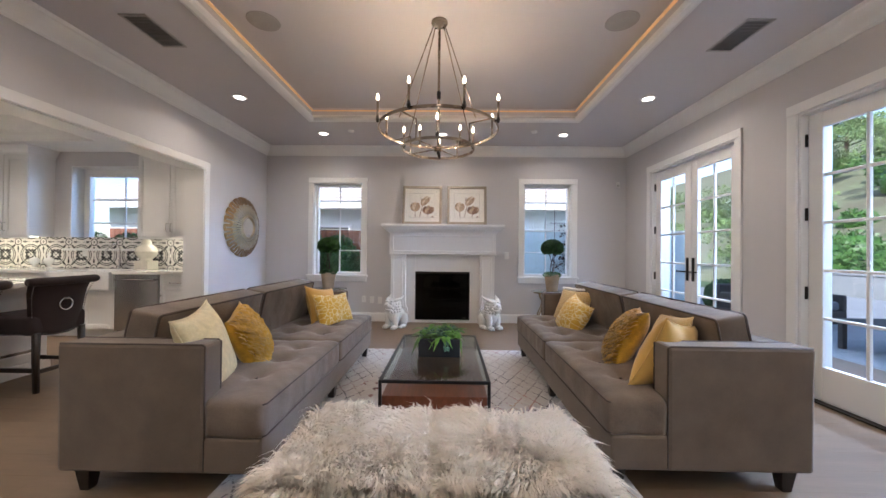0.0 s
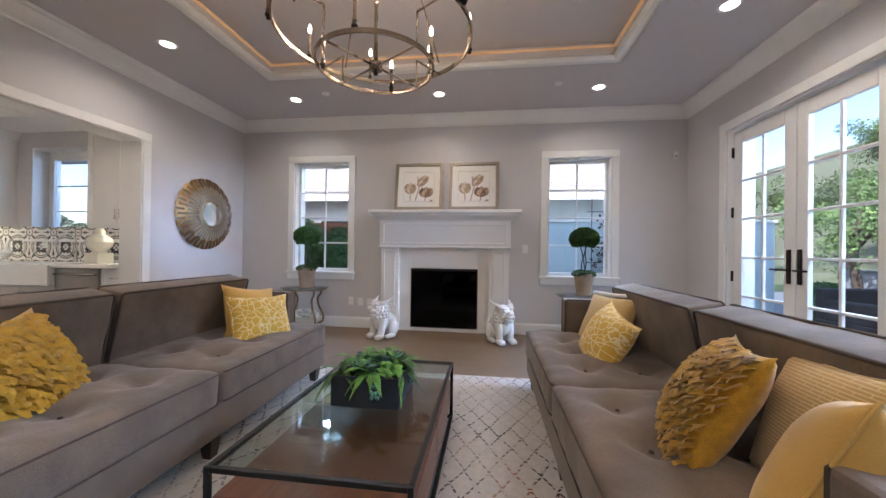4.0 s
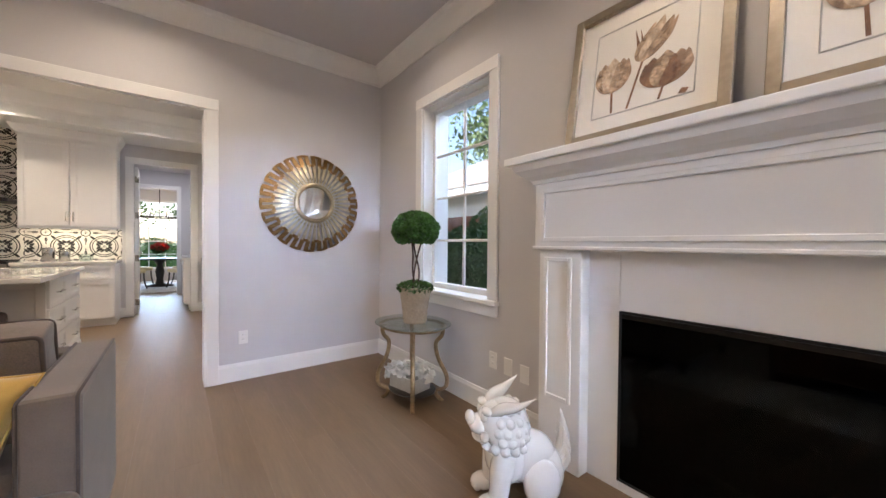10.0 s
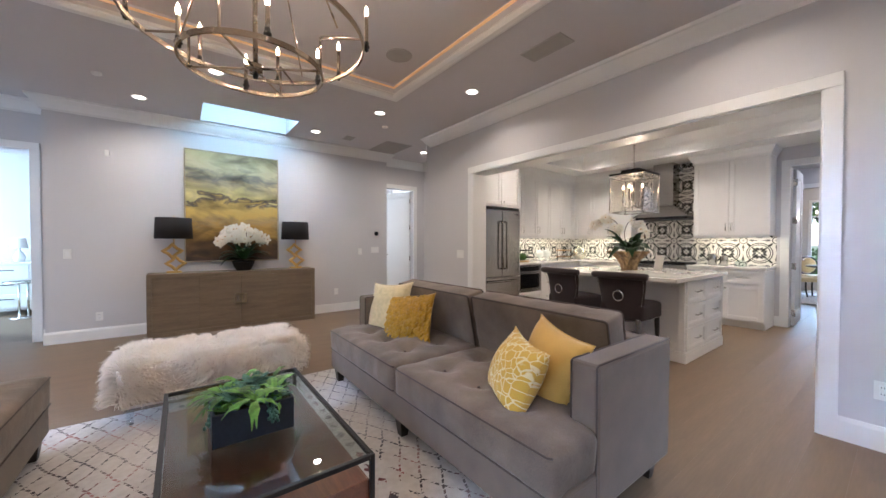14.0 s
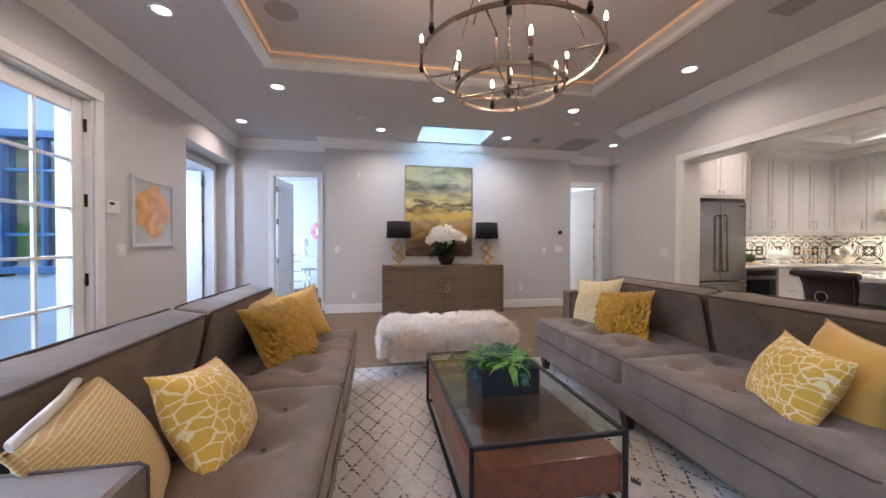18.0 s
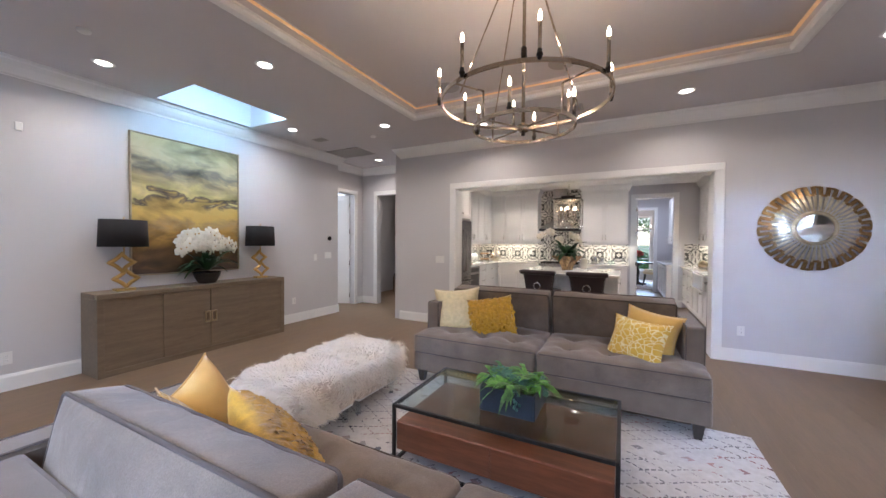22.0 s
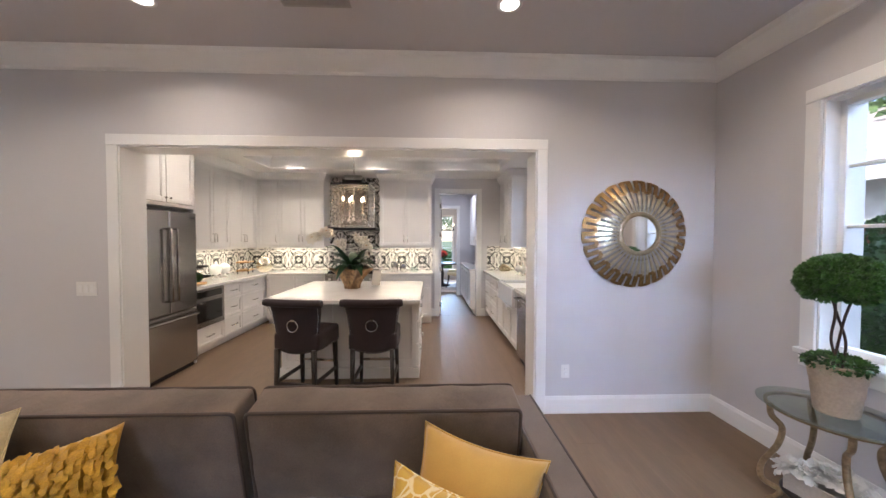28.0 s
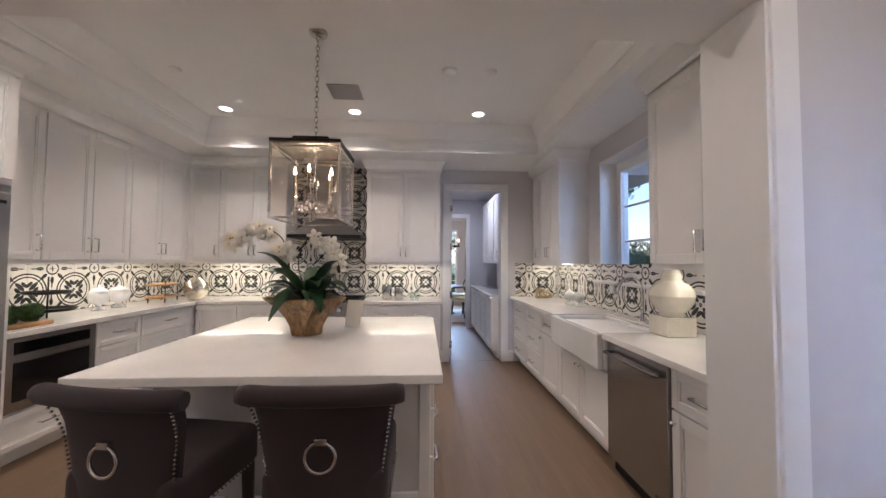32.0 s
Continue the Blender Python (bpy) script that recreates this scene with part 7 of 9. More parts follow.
BLOOMS = []
for k in range(3):
    pe, mi = bmesh.new(), bmesh.new()
    orchid(pe, mi, (0, 0, 0), 1.0, (0, 0, 1), random.Random(k))
    for f in pe.faces:
        f.material_index = 0
    cnt = len(pe.faces)
    join(pe, mi)
    pe.faces.ensure_lookup_table()
    for f in pe.faces[cnt:]:
        f.material_index = 1
    me = mesh_of("bloom", pe, M["petal"])
    me.materials.append(M["gold_cloth"])
    BLOOMS.append(me)


def orchid_plant(at, pot, label, seed, stems, leaves, hgt, pot_label, spread=1.0, leaf_len=0.24, bloom=0.05, sprays=(), base=0.17, leaf_w=0.034, leaf_up=(0.2, 1.0)):
    o = thing("orchid_plant", at, 0, label, "potted plant")
    rnd = random.Random(seed)
    pot(o)
    for k in range(leaves):
        a = 2 * math.pi * k / leaves + rnd.uniform(-.3, .3)
        ln = leaf_len * rnd.uniform(0.75, 1.15)
        up = rnd.uniform(*leaf_up)
        d, s = Vector((math.cos(a), math.sin(a), 0)), Vector((-math.sin(a), math.cos(a), 0))
        bm = bmesh.new()
        rows = []
        for i in range(7):
            t = i / 6
            c = d * ln * (0.1 + 0.9 * t) + Vector((0, 0, base + ln * (up * t - 0.85 * t * t)))
            w = leaf_w * math.sin(math.pi * (0.12 + 0.86 * t)) ** 0.8
            rows.append([bm.verts.new(c + s * w * g + Vector((0, 0, 0.35 * w * abs(g)))) for g in (-1, 0, 1)])
        for p, q in zip(rows, rows[1:]):
            for g in range(2):
                bm.faces.new((p[g], p[g + 1], q[g + 1], q[g])).smooth = True
        part("leaf", bm, "orchid_leaf", o)
    for k in range(stems):
        a = 2 * math.pi * (k + 0.2) / stems + rnd.uniform(-.3, .3)
        d = Vector((math.cos(a), 0.45 * math.sin(a), 0))
        h2 = hgt * rnd.uniform(0.68, 1.1)
        pts = curve([(0.02 * d.x, 0.02 * d.y, 0.16), (0.06 * d.x, 0.06 * d.y, 0.16 + h2 * 0.6), (0.14 * spread * d.x, 0.14 * spread * d.y, 0.16 + h2), (0.27 * spread * d.x, 0.27 * spread * d.y, 0.16 + h2 * 0.94), (0.33 * spread * d.x, 0.33 * spread * d.y, 0.16 + h2 * 0.72)], 6)
        part("flower_stem", tube(bmesh.new(), pts, 0.0035, 6), "twig", o)
        pe, mi = None, None
        for i in range(8, len(pts)):
            for sgn in (-1, 1):
                if (i % 2 and sgn > 0) or rnd.random() < 0.22:
                    continue
                c = pts[i] + Vector((rnd.uniform(-.03, .03), sgn * 0.03 + rnd.uniform(-.015, .015), rnd.uniform(-.035, .02)))
                aim = Vector((0.5 * d.x + rnd.uniform(-.4, .4), 0.8 * sgn if rnd.random() < .5 else 0.9, rnd.uniform(-.2, .3)))
                turn_ = aim.to_track_quat("Z", "Y").to_matrix().to_4x4()
                part("bloom", BLOOMS[rnd.randrange(3)], None, o, m=Matrix.Translation(c) @ turn_ @ Matrix.Scale(bloom * rnd.uniform(0.85, 1.15), 4))
    for ctrl in sprays:
        pts = curve(ctrl, 7)
        part("flower_stem", tube(bmesh.new(), pts, 0.004, 6), "twig", o)
        first = int(len(pts) * 0.52)
        for i in range(first, len(pts)):
            if i > len(pts) - 4 and rnd.random() < 0.6:
                part("bud", ball_mesh, None, o, m=pose(*(pts[i] + Vector((0, 0, -0.012)))))
                continue
            for _ in range(2):
                c = pts[i] + Vector((rnd.uniform(-.035, .035), rnd.uniform(-.02, .02), rnd.uniform(-.045, .02)))
                aim = Vector((rnd.uniform(0.2, 1.0), rnd.uniform(-.6, .6), rnd.uniform(-.2, .4)))
                part("bloom", BLOOMS[rnd.randrange(3)], None, o, m=Matrix.Translation(c) @ aim.to_track_quat("Z", "Y").to_matrix().to_4x4() @ Matrix.Scale(bloom * rnd.uniform(0.85, 1.15), 4))
    return o


bud_bm = bmesh.new()
ball(bud_bm, (0, 0, 0), 0.011, (1, 1, 1.4), 8, 6)
ball_mesh = mesh_of("bud", bud_bm, M["twig"])


def bowl_pot(o):
    part("bowl", lathe(bmesh.new(), [(0, 0), (0.095, 0), (0.10, 0.008), (0.135, 0.07), (0.155, 0.13), (0.157, 0.145), (0.147, 0.145), (0.14, 0.12), (0, 0.12)], 32), "black", o, "glossy black bowl")


orchid_plant((-0.46, BY + 0.21, HT), bowl_pot, "cream orchids with dark leaves in a black bowl on the sideboard", 3, 5, 26, 0.46, "", 1.0, 0.33, 0.072, leaf_up=(0.5, 1.7))

pa = thing("abstract_painting", (-0.365, BY, 1.81), 0, "tall abstract gold and grey landscape canvas in a thin frame", "painting")
part("canvas", B(-0.615, 0.615, 0.004, 0.034, -0.815, 0.815), "canvas", pa)
f2 = bmesh.new()
for q in ((-0.63, -0.618, -0.83, 0.83), (0.618, 0.63, -0.83, 0.83), (-0.618, 0.618, -0.83, -0.818), (-0.618, 0.618, 0.818, 0.83)):
    box(f2, q[0], q[1], 0.002, 0.045, q[2], q[3], 0.002)
part("frame", f2, "champagne", pa, "thin champagne float frame")

oa = thing("framed_print", (RX, 0.61, 1.54), 0, "pale silver framed watercolour of an orange bloom", "picture")
of = bmesh.new()
for q in ((-0.365, -0.325, -0.365, 0.365), (0.325, 0.365, -0.365, 0.365), (-0.325, 0.325, -0.365, -0.325), (-0.325, 0.325, 0.325, 0.365)):
    box(of, -0.03, 0, q[0], q[1], q[2], q[3], 0.003)
part("frame", of, "frame_white", oa)
part("paper", B(-0.012, -0.004, -0.325, 0.325, -0.325, 0.325), "grey_ink", oa)
random.seed(17)
for k in range(9):
    a = 2 * math.pi * k / 9
    bl = bmesh.new()
    pts = []
    for i in range(16):
        b2 = 2 * math.pi * i / 16
        rr = 0.150 * (1 + 0.22 * math.sin(3 * b2 + k) + 0.12 * math.sin(5 * b2 + 2 * k))
        pts.append((-0.0125 - 0.0004 * k, 0.145 * math.cos(a) + rr * math.cos(b2), 0.02 + 0.145 * math.sin(a) + rr * 0.9 * math.sin(b2)))
    bl.faces.new([bl.verts.new(p) for p in pts])
    part("bloom_print", bl, "orange_ink", oa)
gz = part("glazing", B(-0.021, -0.019, -0.325, 0.325, -0.325, 0.325), "glass", oa)
gz.visible_shadow = False


# ---------------------------------------------------------------- switches and small wall fittings


def plate(name, at, face, w, h, n, label, cat, kind="rocker"):
    """A wall plate; face is +x, -x, +y or -y."""
    turn = {"+y": 0, "-x": 90, "-y": 180, "+x": 270}[face]
    p = thing(name, at, turn, label, cat)
    part("plate", B(-w / 2, w / 2, 0, 0.006, -h / 2, h / 2, 0.002), "plastic", p)
    for i in range(n):
        x = (i - (n - 1) / 2) * 0.046
        if kind == "rocker":
            part("rocker", B(x - 0.016, x + 0.016, 0.005, 0.010, -0.033, 0.033, 0.002), "trim", p)
        else:
            for z in (-0.02, 0.02):
                part("socket", B(x - 0.016, x + 0.016, 0.005, 0.008, z - 0.014, z + 0.014, 0.002), "trim", p)
                for sx in (-0.006, 0.006):
                    part("slot", B(x + sx - 0.0012, x + sx + 0.0012, 0.0078, 0.0086, z - 0.004, z + 0.006), "blackmetal", p)


plate("outlet", (LX, 4.84, 0.37), "+x", 0.072, 0.115, 1, "white duplex wall outlet", "outlet", "socket")
plate("outlet", (-1.36, FY, 0.385), "-y", 0.072, 0.115, 1, "white duplex wall outlet near the fireplace", "outlet", "socket")
plate("cable_plate", (-1.22, FY, 0.375), "-y", 0.072, 0.115, 0, "blank white wall plate", "wall plate")
plate("cable_plate", (-1.08, FY, 0.365), "-y", 0.072, 0.115, 0, "blank white wall plate", "wall plate")
plate("outlet", (2.28, FY, 0.355), "-y", 0.072, 0.115, 1, "white duplex wall outlet below the window", "outlet", "socket")
plate("light_switch", (1.12, FY, 1.165), "-y", 0.075, 0.118, 1, "single white rocker switch by the fireplace", "light switch")
plate("light_switch", (RX, 1.09, 1.15), "-x", 0.12, 0.118, 2, "white rocker switch beside the French doors", "light switch")
plate("light_switch", (1.45, BY, 1.12), "+y", 0.075, 0.118, 1, "single white rocker switch", "light switch")
plate("light_switch", (-2.76, BY, 1.13), "+y", 0.17, 0.118, 3, "triple white rocker switch in the wall by the hall", "light switch")
plate("light_switch", (-2.45, BY, 1.10), "+y", 0.075, 0.118, 1, "single white dimmer by the hall", "light switch")
plate("light_switch", (LX, 0.82, 1.10), "+x", 0.165, 0.118, 3, "triple white rocker switch beside the kitchen opening", "light switch")
plate("outlet", (-1.98, BY, 0.37), "+y", 0.072, 0.115, 1, "white duplex wall outlet", "outlet", "socket")
plate("outlet", (1.17, BY, 0.30), "+y", 0.072, 0.115, 1, "white duplex wall outlet", "outlet", "socket")
al = thing("alarm_keypad", (RX, 1.22, 1.55), 90, "white alarm keypad with dark display on the wall", "keypad")
part("body", B(-0.075, 0.075, 0, 0.028, -0.06, 0.06, 0.006, 2), "plastic", al)
part("display", B(-0.005, 0.055, 0.0275, 0.029, 0.015, 0.04), "black", al)
th = thing("thermostat", (-2.79, BY, 1.45), 0, "round black wall thermostat", "thermostat")
q = bmesh.new()
lathe(q, [(0, 0.026), (0.036, 0.026), (0.041, 0.02), (0.041, 0.0), (0, 0)], 28)
bmesh.ops.rotate(q, verts=q.verts, cent=(0, 0, 0), matrix=Matrix.Rotation(radians(-90), 3, "X"))
part("dial", q, "black", th)
se = thing("wall_sensor", (3.02, FY, 2.41), 180, "small white wall sensor high in the corner", "sensor")
part("body", B(-0.03, 0.03, 0, 0.035, -0.05, 0.05, 0.01, 2), "plastic", se)
part("lens", B(-0.02, 0.02, 0.034, 0.038, -0.035, 0.0, 0.002), "grey_ink", se)
solid("door_chime", B(1.05, 1.10, BY, BY + 0.018, 2.40, 2.48, 0.004), "plastic", "small white chime box high on the wall", "chime")


# ---------------------------------------------------------------- kitchen cabinets


def shaker(parent, x0, x1, z0, z1, y, handle=None, drawer=False, name=None):
    """A framed front in the plane y, with a recessed panel and a pull."""
    g = 0.0045
    x0, x1, z0, z1 = x0 + g, x1 - g, z0 + g, z1 - g
    s = 0.058 if not drawer else 0.042
    bm = bmesh.new()
    for q in ((x0, x0 + s, z0, z1), (x1 - s, x1, z0, z1), (x0 + s, x1 - s, z0, z0 + s), (x0 + s, x1 - s, z1 - s, z1)):
        box(bm, q[0], q[1], y, y + 0.02, q[2], q[3], 0.0025)
    d = part(name or ("drawer" if drawer else "door"), bm, "cabinet", parent)
    part("panel", B(x0 + s, x1 - s, y, y + 0.007, z0 + s, z1 - s), "cabinet", d)
    bd = bmesh.new()
    t = 0.010
    for q in ((x0 + s, x0 + s + t, z0 + s, z1 - s), (x1 - s - t, x1 - s, z0 + s, z1 - s), (x0 + s + t, x1 - s - t, z0 + s, z0 + s + t), (x0 + s + t, x1 - s - t, z1 - s - t, z1 - s)):
        box(bd, q[0], q[1], y + 0.007, y + 0.014, q[2], q[3])
    part("bead", bd, "cabinet", d)
    h = bmesh.new()
    xm, zm = (x0 + x1) / 2, (z0 + z1) / 2
    if drawer:
        w = min(0.075, (x1 - x0) * 0.3)
        tube(h, [(xm - w, y + 0.02, zm), (xm - w, y + 0.045, zm), (xm + w, y + 0.045, zm), (xm + w, y + 0.02, zm)], 0.0065, 8)
        part("handle", h, "chrome", d, "chrome bar pull")
    elif handle:
        hx_ = x0 + 0.03 if handle[0] == "l" else x1 - 0.03
        if handle[1] in ("k", "n"):
            hz_ = z1 - 0.06 if handle[1] == "k" else z0 + 0.05
            lathe(h, [(0.006, 0), (0.006, 0.012), (0.014, 0.016), (0.015, 0.024), (0.010, 0.03), (0, 0.031)], 12)
            for v in h.verts:
                v.co = Vector((hx_ + v.co.x, y + 0.02 + v.co.z, hz_ + v.co.y))
        else:
            hz_ = z0 + 0.13 if handle[1] == "b" else z1 - 0.13
            tube(h, [(hx_, y + 0.02, hz_ - 0.06), (hx_, y + 0.05, hz_ - 0.06), (hx_, y + 0.05, hz_ + 0.06), (hx_, y + 0.02, hz_ + 0.06)], 0.0075, 8)
        part("handle", h, "chrome", d, "chrome pull")
    return d


def base_unit(at, turn, w, kind, depth=0.60):
    c = thing("base_cabinet", at, turn, "white shaker base cabinet with chrome pulls", "cabinet", "kitchen base cabinets")
    bm = bmesh.new()
    box(bm, 0, w, 0.003, depth - 0.002, 0.10, 0.872)
    part("body", bm, "cabinet", c)
    part("toe_kick", B(0, w, 0.05, depth - 0.075, 0, 0.10), "cabinet", c)
    if kind == "drawers":
        for z0, z1 in ((0.115, 0.385), (0.385, 0.655), (0.655, 0.865)):
            shaker(c, 0, w, z0, z1, depth - 0.002, drawer=True)
    elif kind == "door":
        shaker(c, 0, w, 0.115, 0.655, depth - 0.002, ("r", "k"))
        shaker(c, 0, w, 0.655, 0.865, depth - 0.002, drawer=True)
    elif kind == "full":
        shaker(c, 0, w, 0.115, 0.865, depth - 0.002, ("r", "k"))
    elif kind == "sink":
        shaker(c, 0, w / 2, 0.115, 0.635, depth - 0.002, ("r", "k"))
        shaker(c, w / 2, w, 0.115, 0.635, depth - 0.002, ("l", "k"))
    elif kind == "microwave":
        shaker(c, 0, w, 0.115, 0.36, depth - 0.002, drawer=True)
    return c


def upper_unit(at, turn, doors, depth=0.35, z0=1.39, z1=2.60, crown=True, hand="b"):
    """doors: (width, handle side) pairs along the local x."""
    c = thing("wall_cabinet", at, turn, "white shaker wall cabinet with chrome pulls", "cabinet", "kitchen wall cabinets")
    w = sum(d[0] for d in doors)
    part("body", B(0, w, 0.003, depth - 0.002, z0, z1), "cabinet", c)
    x = 0
    for dw_, side in doors:
        shaker(c, x, x + dw_, z0 + 0.004, z1 - 0.03, depth - 0.002, (side, hand) if side else None)
        x += dw_
    if crown:
        bm = bmesh.new()
        sweep(bm, [(w, 0.005), (w, depth + 0.018), (0, depth + 0.018), (0, 0.005)][::-1], [(o, z) for o, z in ((0.0, 2.585), (0.008, 2.585), (0.012, 2.61), (0.04, 2.65), (0.062, 2.70), (0.066, 2.718), (0.0, 2.718))])
        part("crown", bm, "cabinet", c)
    part("light_rail", B(0.0, w, depth - 0.02, depth, z0 - 0.03, z0 + 0.002), "cabinet", c)
    return c


FR = -90
# fridge wall
base_unit((-5.16, KY0, 0), 0, 0.68, "microwave")
base_unit((-5.63, KY0, 0), 0, 0.47, "drawers")
base_unit((-6.40, KY0, 0), 0, 0.77, "drawers")
base_unit((KX, KY0, 0), 0, 0.62, "none")
upper_unit((-4.95, KY0, 0), 0, [(0.475, "l")])
upper_unit((-5.77, KY0, 0), 0, [(0.41, "r"), (0.41, "l")])
upper_unit((-6.61, KY0, 0), 0, [(0.42, "r"), (0.42, "l")])
upper_unit((-7.01, KY0, 0), 0, [(0.40, None)], crown=False)
upper_unit((-4.45, KY0, 0), 0, [(0.455, "r"), (0.455, "l")], depth=0.68, z0=1.90, z1=2.60, hand="n")
solid("fridge_panel", B(-4.472, -4.452, KY0, 0.80, 0, 2.60, 0.002), "cabinet", "white end panel beside the refrigerator", "panel")
# range wall (local x runs to -y)
base_unit((KX, 1.24, 0), FR, 0.48, "full", 0.62)
base_unit((KX, 1.77, 0), FR, 0.53, "drawers", 0.62)
base_unit((KX, 3.20, 0), FR, 0.48, "door", 0.62)
base_unit((KX, 3.68, 0), FR, 0.48, "door", 0.62)
upper_unit((KX, 1.70, 0), FR, [(0.415, "r"), (0.415, "l")], 0.37)
upper_unit((KX, 0.87, 0), FR, [(0.385, "l")], 0.37)
upper_unit((KX, 3.68, 0), FR, [(0.48, "r"), (0.48, "l")], 0.37)
# window wall (local x runs to -x)
base_unit((-3.36, KY1, 0), 180, 0.46, "door", 0.62)
base_unit((-4.44, KY1, 0), 180, 0.90, "sink", 0.62)
base_unit((-5.34, KY1, 0), 180, 0.50, "door", 0.62)
base_unit((-5.84, KY1, 0), 180, 0.58, "drawers", 0.62)
base_unit((-6.42, KY1, 0), 180, 0.58, "drawers", 0.62)
upper_unit((-3.36, KY1, 0), 180, [(0.56, "r"), (0.475, "l")], 0.34)
upper_unit((-6.02, KY1, 0), 180, [(0.36, "r"), (0.36, "l"), (0.26, "l")], 0.34)

# worktops
solid("worktop", B(-7.016, -4.474, KY0 + 0.002, 0.775, 0.875, 0.915, 0.003), "quartz", "polished white quartz worktop along the fridge wall", "worktop")
solid("worktop", B(-7.016, -6.375, 0.777, 1.77, 0.875, 0.915, 0.003), "quartz", "polished white quartz worktop beside the range", "worktop")
solid("worktop", B(-7.016, -6.375, 2.71, 3.70, 0.875, 0.915, 0.003), "quartz", "polished white quartz worktop beside the pantry door", "worktop")
wt = bmesh.new()
box(wt, -7.016, -5.335, 4.71, KY1 - 0.002, 0.875, 0.915, 0.003)
box(wt, -4.445, -3.352, 4.71, KY1 - 0.002, 0.875, 0.915, 0.003)
box(wt, -5.335, -4.445, 5.24, KY1 - 0.002, 0.875, 0.915, 0.003)
solid("worktop", wt, "quartz", "polished white quartz worktop with a sink cut-out", "worktop")

# farmhouse sink, tap, dishwasher
sk_ = thing("farmhouse_sink", (-4.89, 4.68, 0), 0, "white fireclay apron sink set in the worktop", "sink")
b_ = bmesh.new()
box(b_, -0.44, 0.44, 0, 0.05, 0.655, 0.905, 0.012, 2)
box(b_, -0.44, -0.40, 0.05, 0.55, 0.655, 0.905, 0.008)
box(b_, 0.40, 0.44, 0.05, 0.55, 0.655, 0.905, 0.008)
box(b_, -0.40, 0.40, 0.51, 0.55, 0.655, 0.905, 0.008)
box(b_, -0.40, 0.40, 0.05, 0.51, 0.655, 0.69)
part("basin", b_, "porcelain", sk_)
fa = thing("kitchen_tap", (-4.89, 5.29, 0.915), 0, "chrome pull-down kitchen tap by the window", "tap")
part("body", lathe(bmesh.new(), [(0, 0), (0.028, 0), (0.028, 0.008), (0.018, 0.015), (0.016, 0.10), (0, 0.10)], 18), "chrome", fa)
part("spout", tube(bmesh.new(), curve([(0, 0, 0.10), (0, 0, 0.28), (0, -0.06, 0.36), (0, -0.16, 0.34), (0, -0.21, 0.27)]), 0.012, 10), "chrome", fa)
part("spray_head", lathe(bmesh.new(), [(0, 0.20), (0.017, 0.20), (0.014, 0.28), (0, 0.28)], 14, 0, -0.215), "chrome", fa)
part("lever", tube(bmesh.new(), [(0.015, 0, 0.07), (0.09, 0, 0.10)], 0.006, 8), "chrome", fa)
dwm = thing("dishwasher", (-4.435, 4.77, 0), 0, "stainless steel dishwasher with a bar handle", "dishwasher")
part("door", B(0.004, 0.606, -0.028, 0.0, 0.10, 0.868, 0.006, 2), "steel", dwm)
part("handle", tube(bmesh.new(), [(0.05, -0.028, 0.80), (0.05, -0.07, 0.80), (0.56, -0.07, 0.80), (0.56, -0.028, 0.80)], 0.011, 10), "steel", dwm, "steel bar handle")
part("kick_plate", B(0.01, 0.60, 0.02, 0.04, 0.0, 0.10), "blackmetal", dwm)
part("badge", B(0.50, 0.585, -0.0295, -0.028, 0.125, 0.15), "blackmetal", dwm)
part("tub", B(0.01, 0.60, 0.0, 0.58, 0.10, 0.868), "blackmetal", dwm)

# refrigerator
rf = thing("refrigerator", (-3.98, KY0 + 0.02, 0), 0, "stainless French-door refrigerator with a bottom freezer drawer", "refrigerator")
w = 0.43
part("cabinet_body", B(-w, w, 0, 0.635, 0.03, 1.80, 0.004), "vent", rf)
for s in (-1, 1):
    x0, x1 = sorted((s * 0.003, s * w))
    dd = part("door", B(x0, x1, 0.645, 0.715, 0.70, 1.82, 0.012, 2), "steel", rf)
    hx_ = s * 0.045
    part("handle", tube(bmesh.new(), [(hx_, 0.715, 0.84), (hx_, 0.77, 0.84), (hx_, 0.77, 1.62), (hx_, 0.715, 1.62)], 0.014, 10), "steel", dd, "steel bar handle")
fz_ = part("freezer_drawer", B(-w, w, 0.645, 0.715, 0.06, 0.69, 0.012, 2), "steel", rf)
part("handle", tube(bmesh.new(), [(-0.36, 0.715, 0.635), (-0.36, 0.77, 0.635), (0.36, 0.77, 0.635), (0.36, 0.715, 0.635)], 0.014, 10), "steel", fz_, "steel bar handle")
part("badge", B(-0.40, -0.31, 0.715, 0.717, 1.745, 1.765), "blackmetal", rf)
part("foot_grille", B(-w + 0.01, w - 0.01, 0.61, 0.67, 0.0, 0.055), "blackmetal", rf)

# microwave drawer
mw = thing("microwave_drawer", (-4.83, KY0 + 0.60, 0), 0, "stainless microwave drawer with black glass front", "microwave")
part("front", B(-0.325, 0.325, 0, 0.025, 0.37, 0.868, 0.006), "steel", mw)
part("window", B(-0.265, 0.265, 0.025, 0.029, 0.44, 0.70, 0.003), "black", mw, "black glass window")
part("control_strip", B(-0.265, 0.265, 0.025, 0.029, 0.755, 0.835, 0.003), "black", mw)

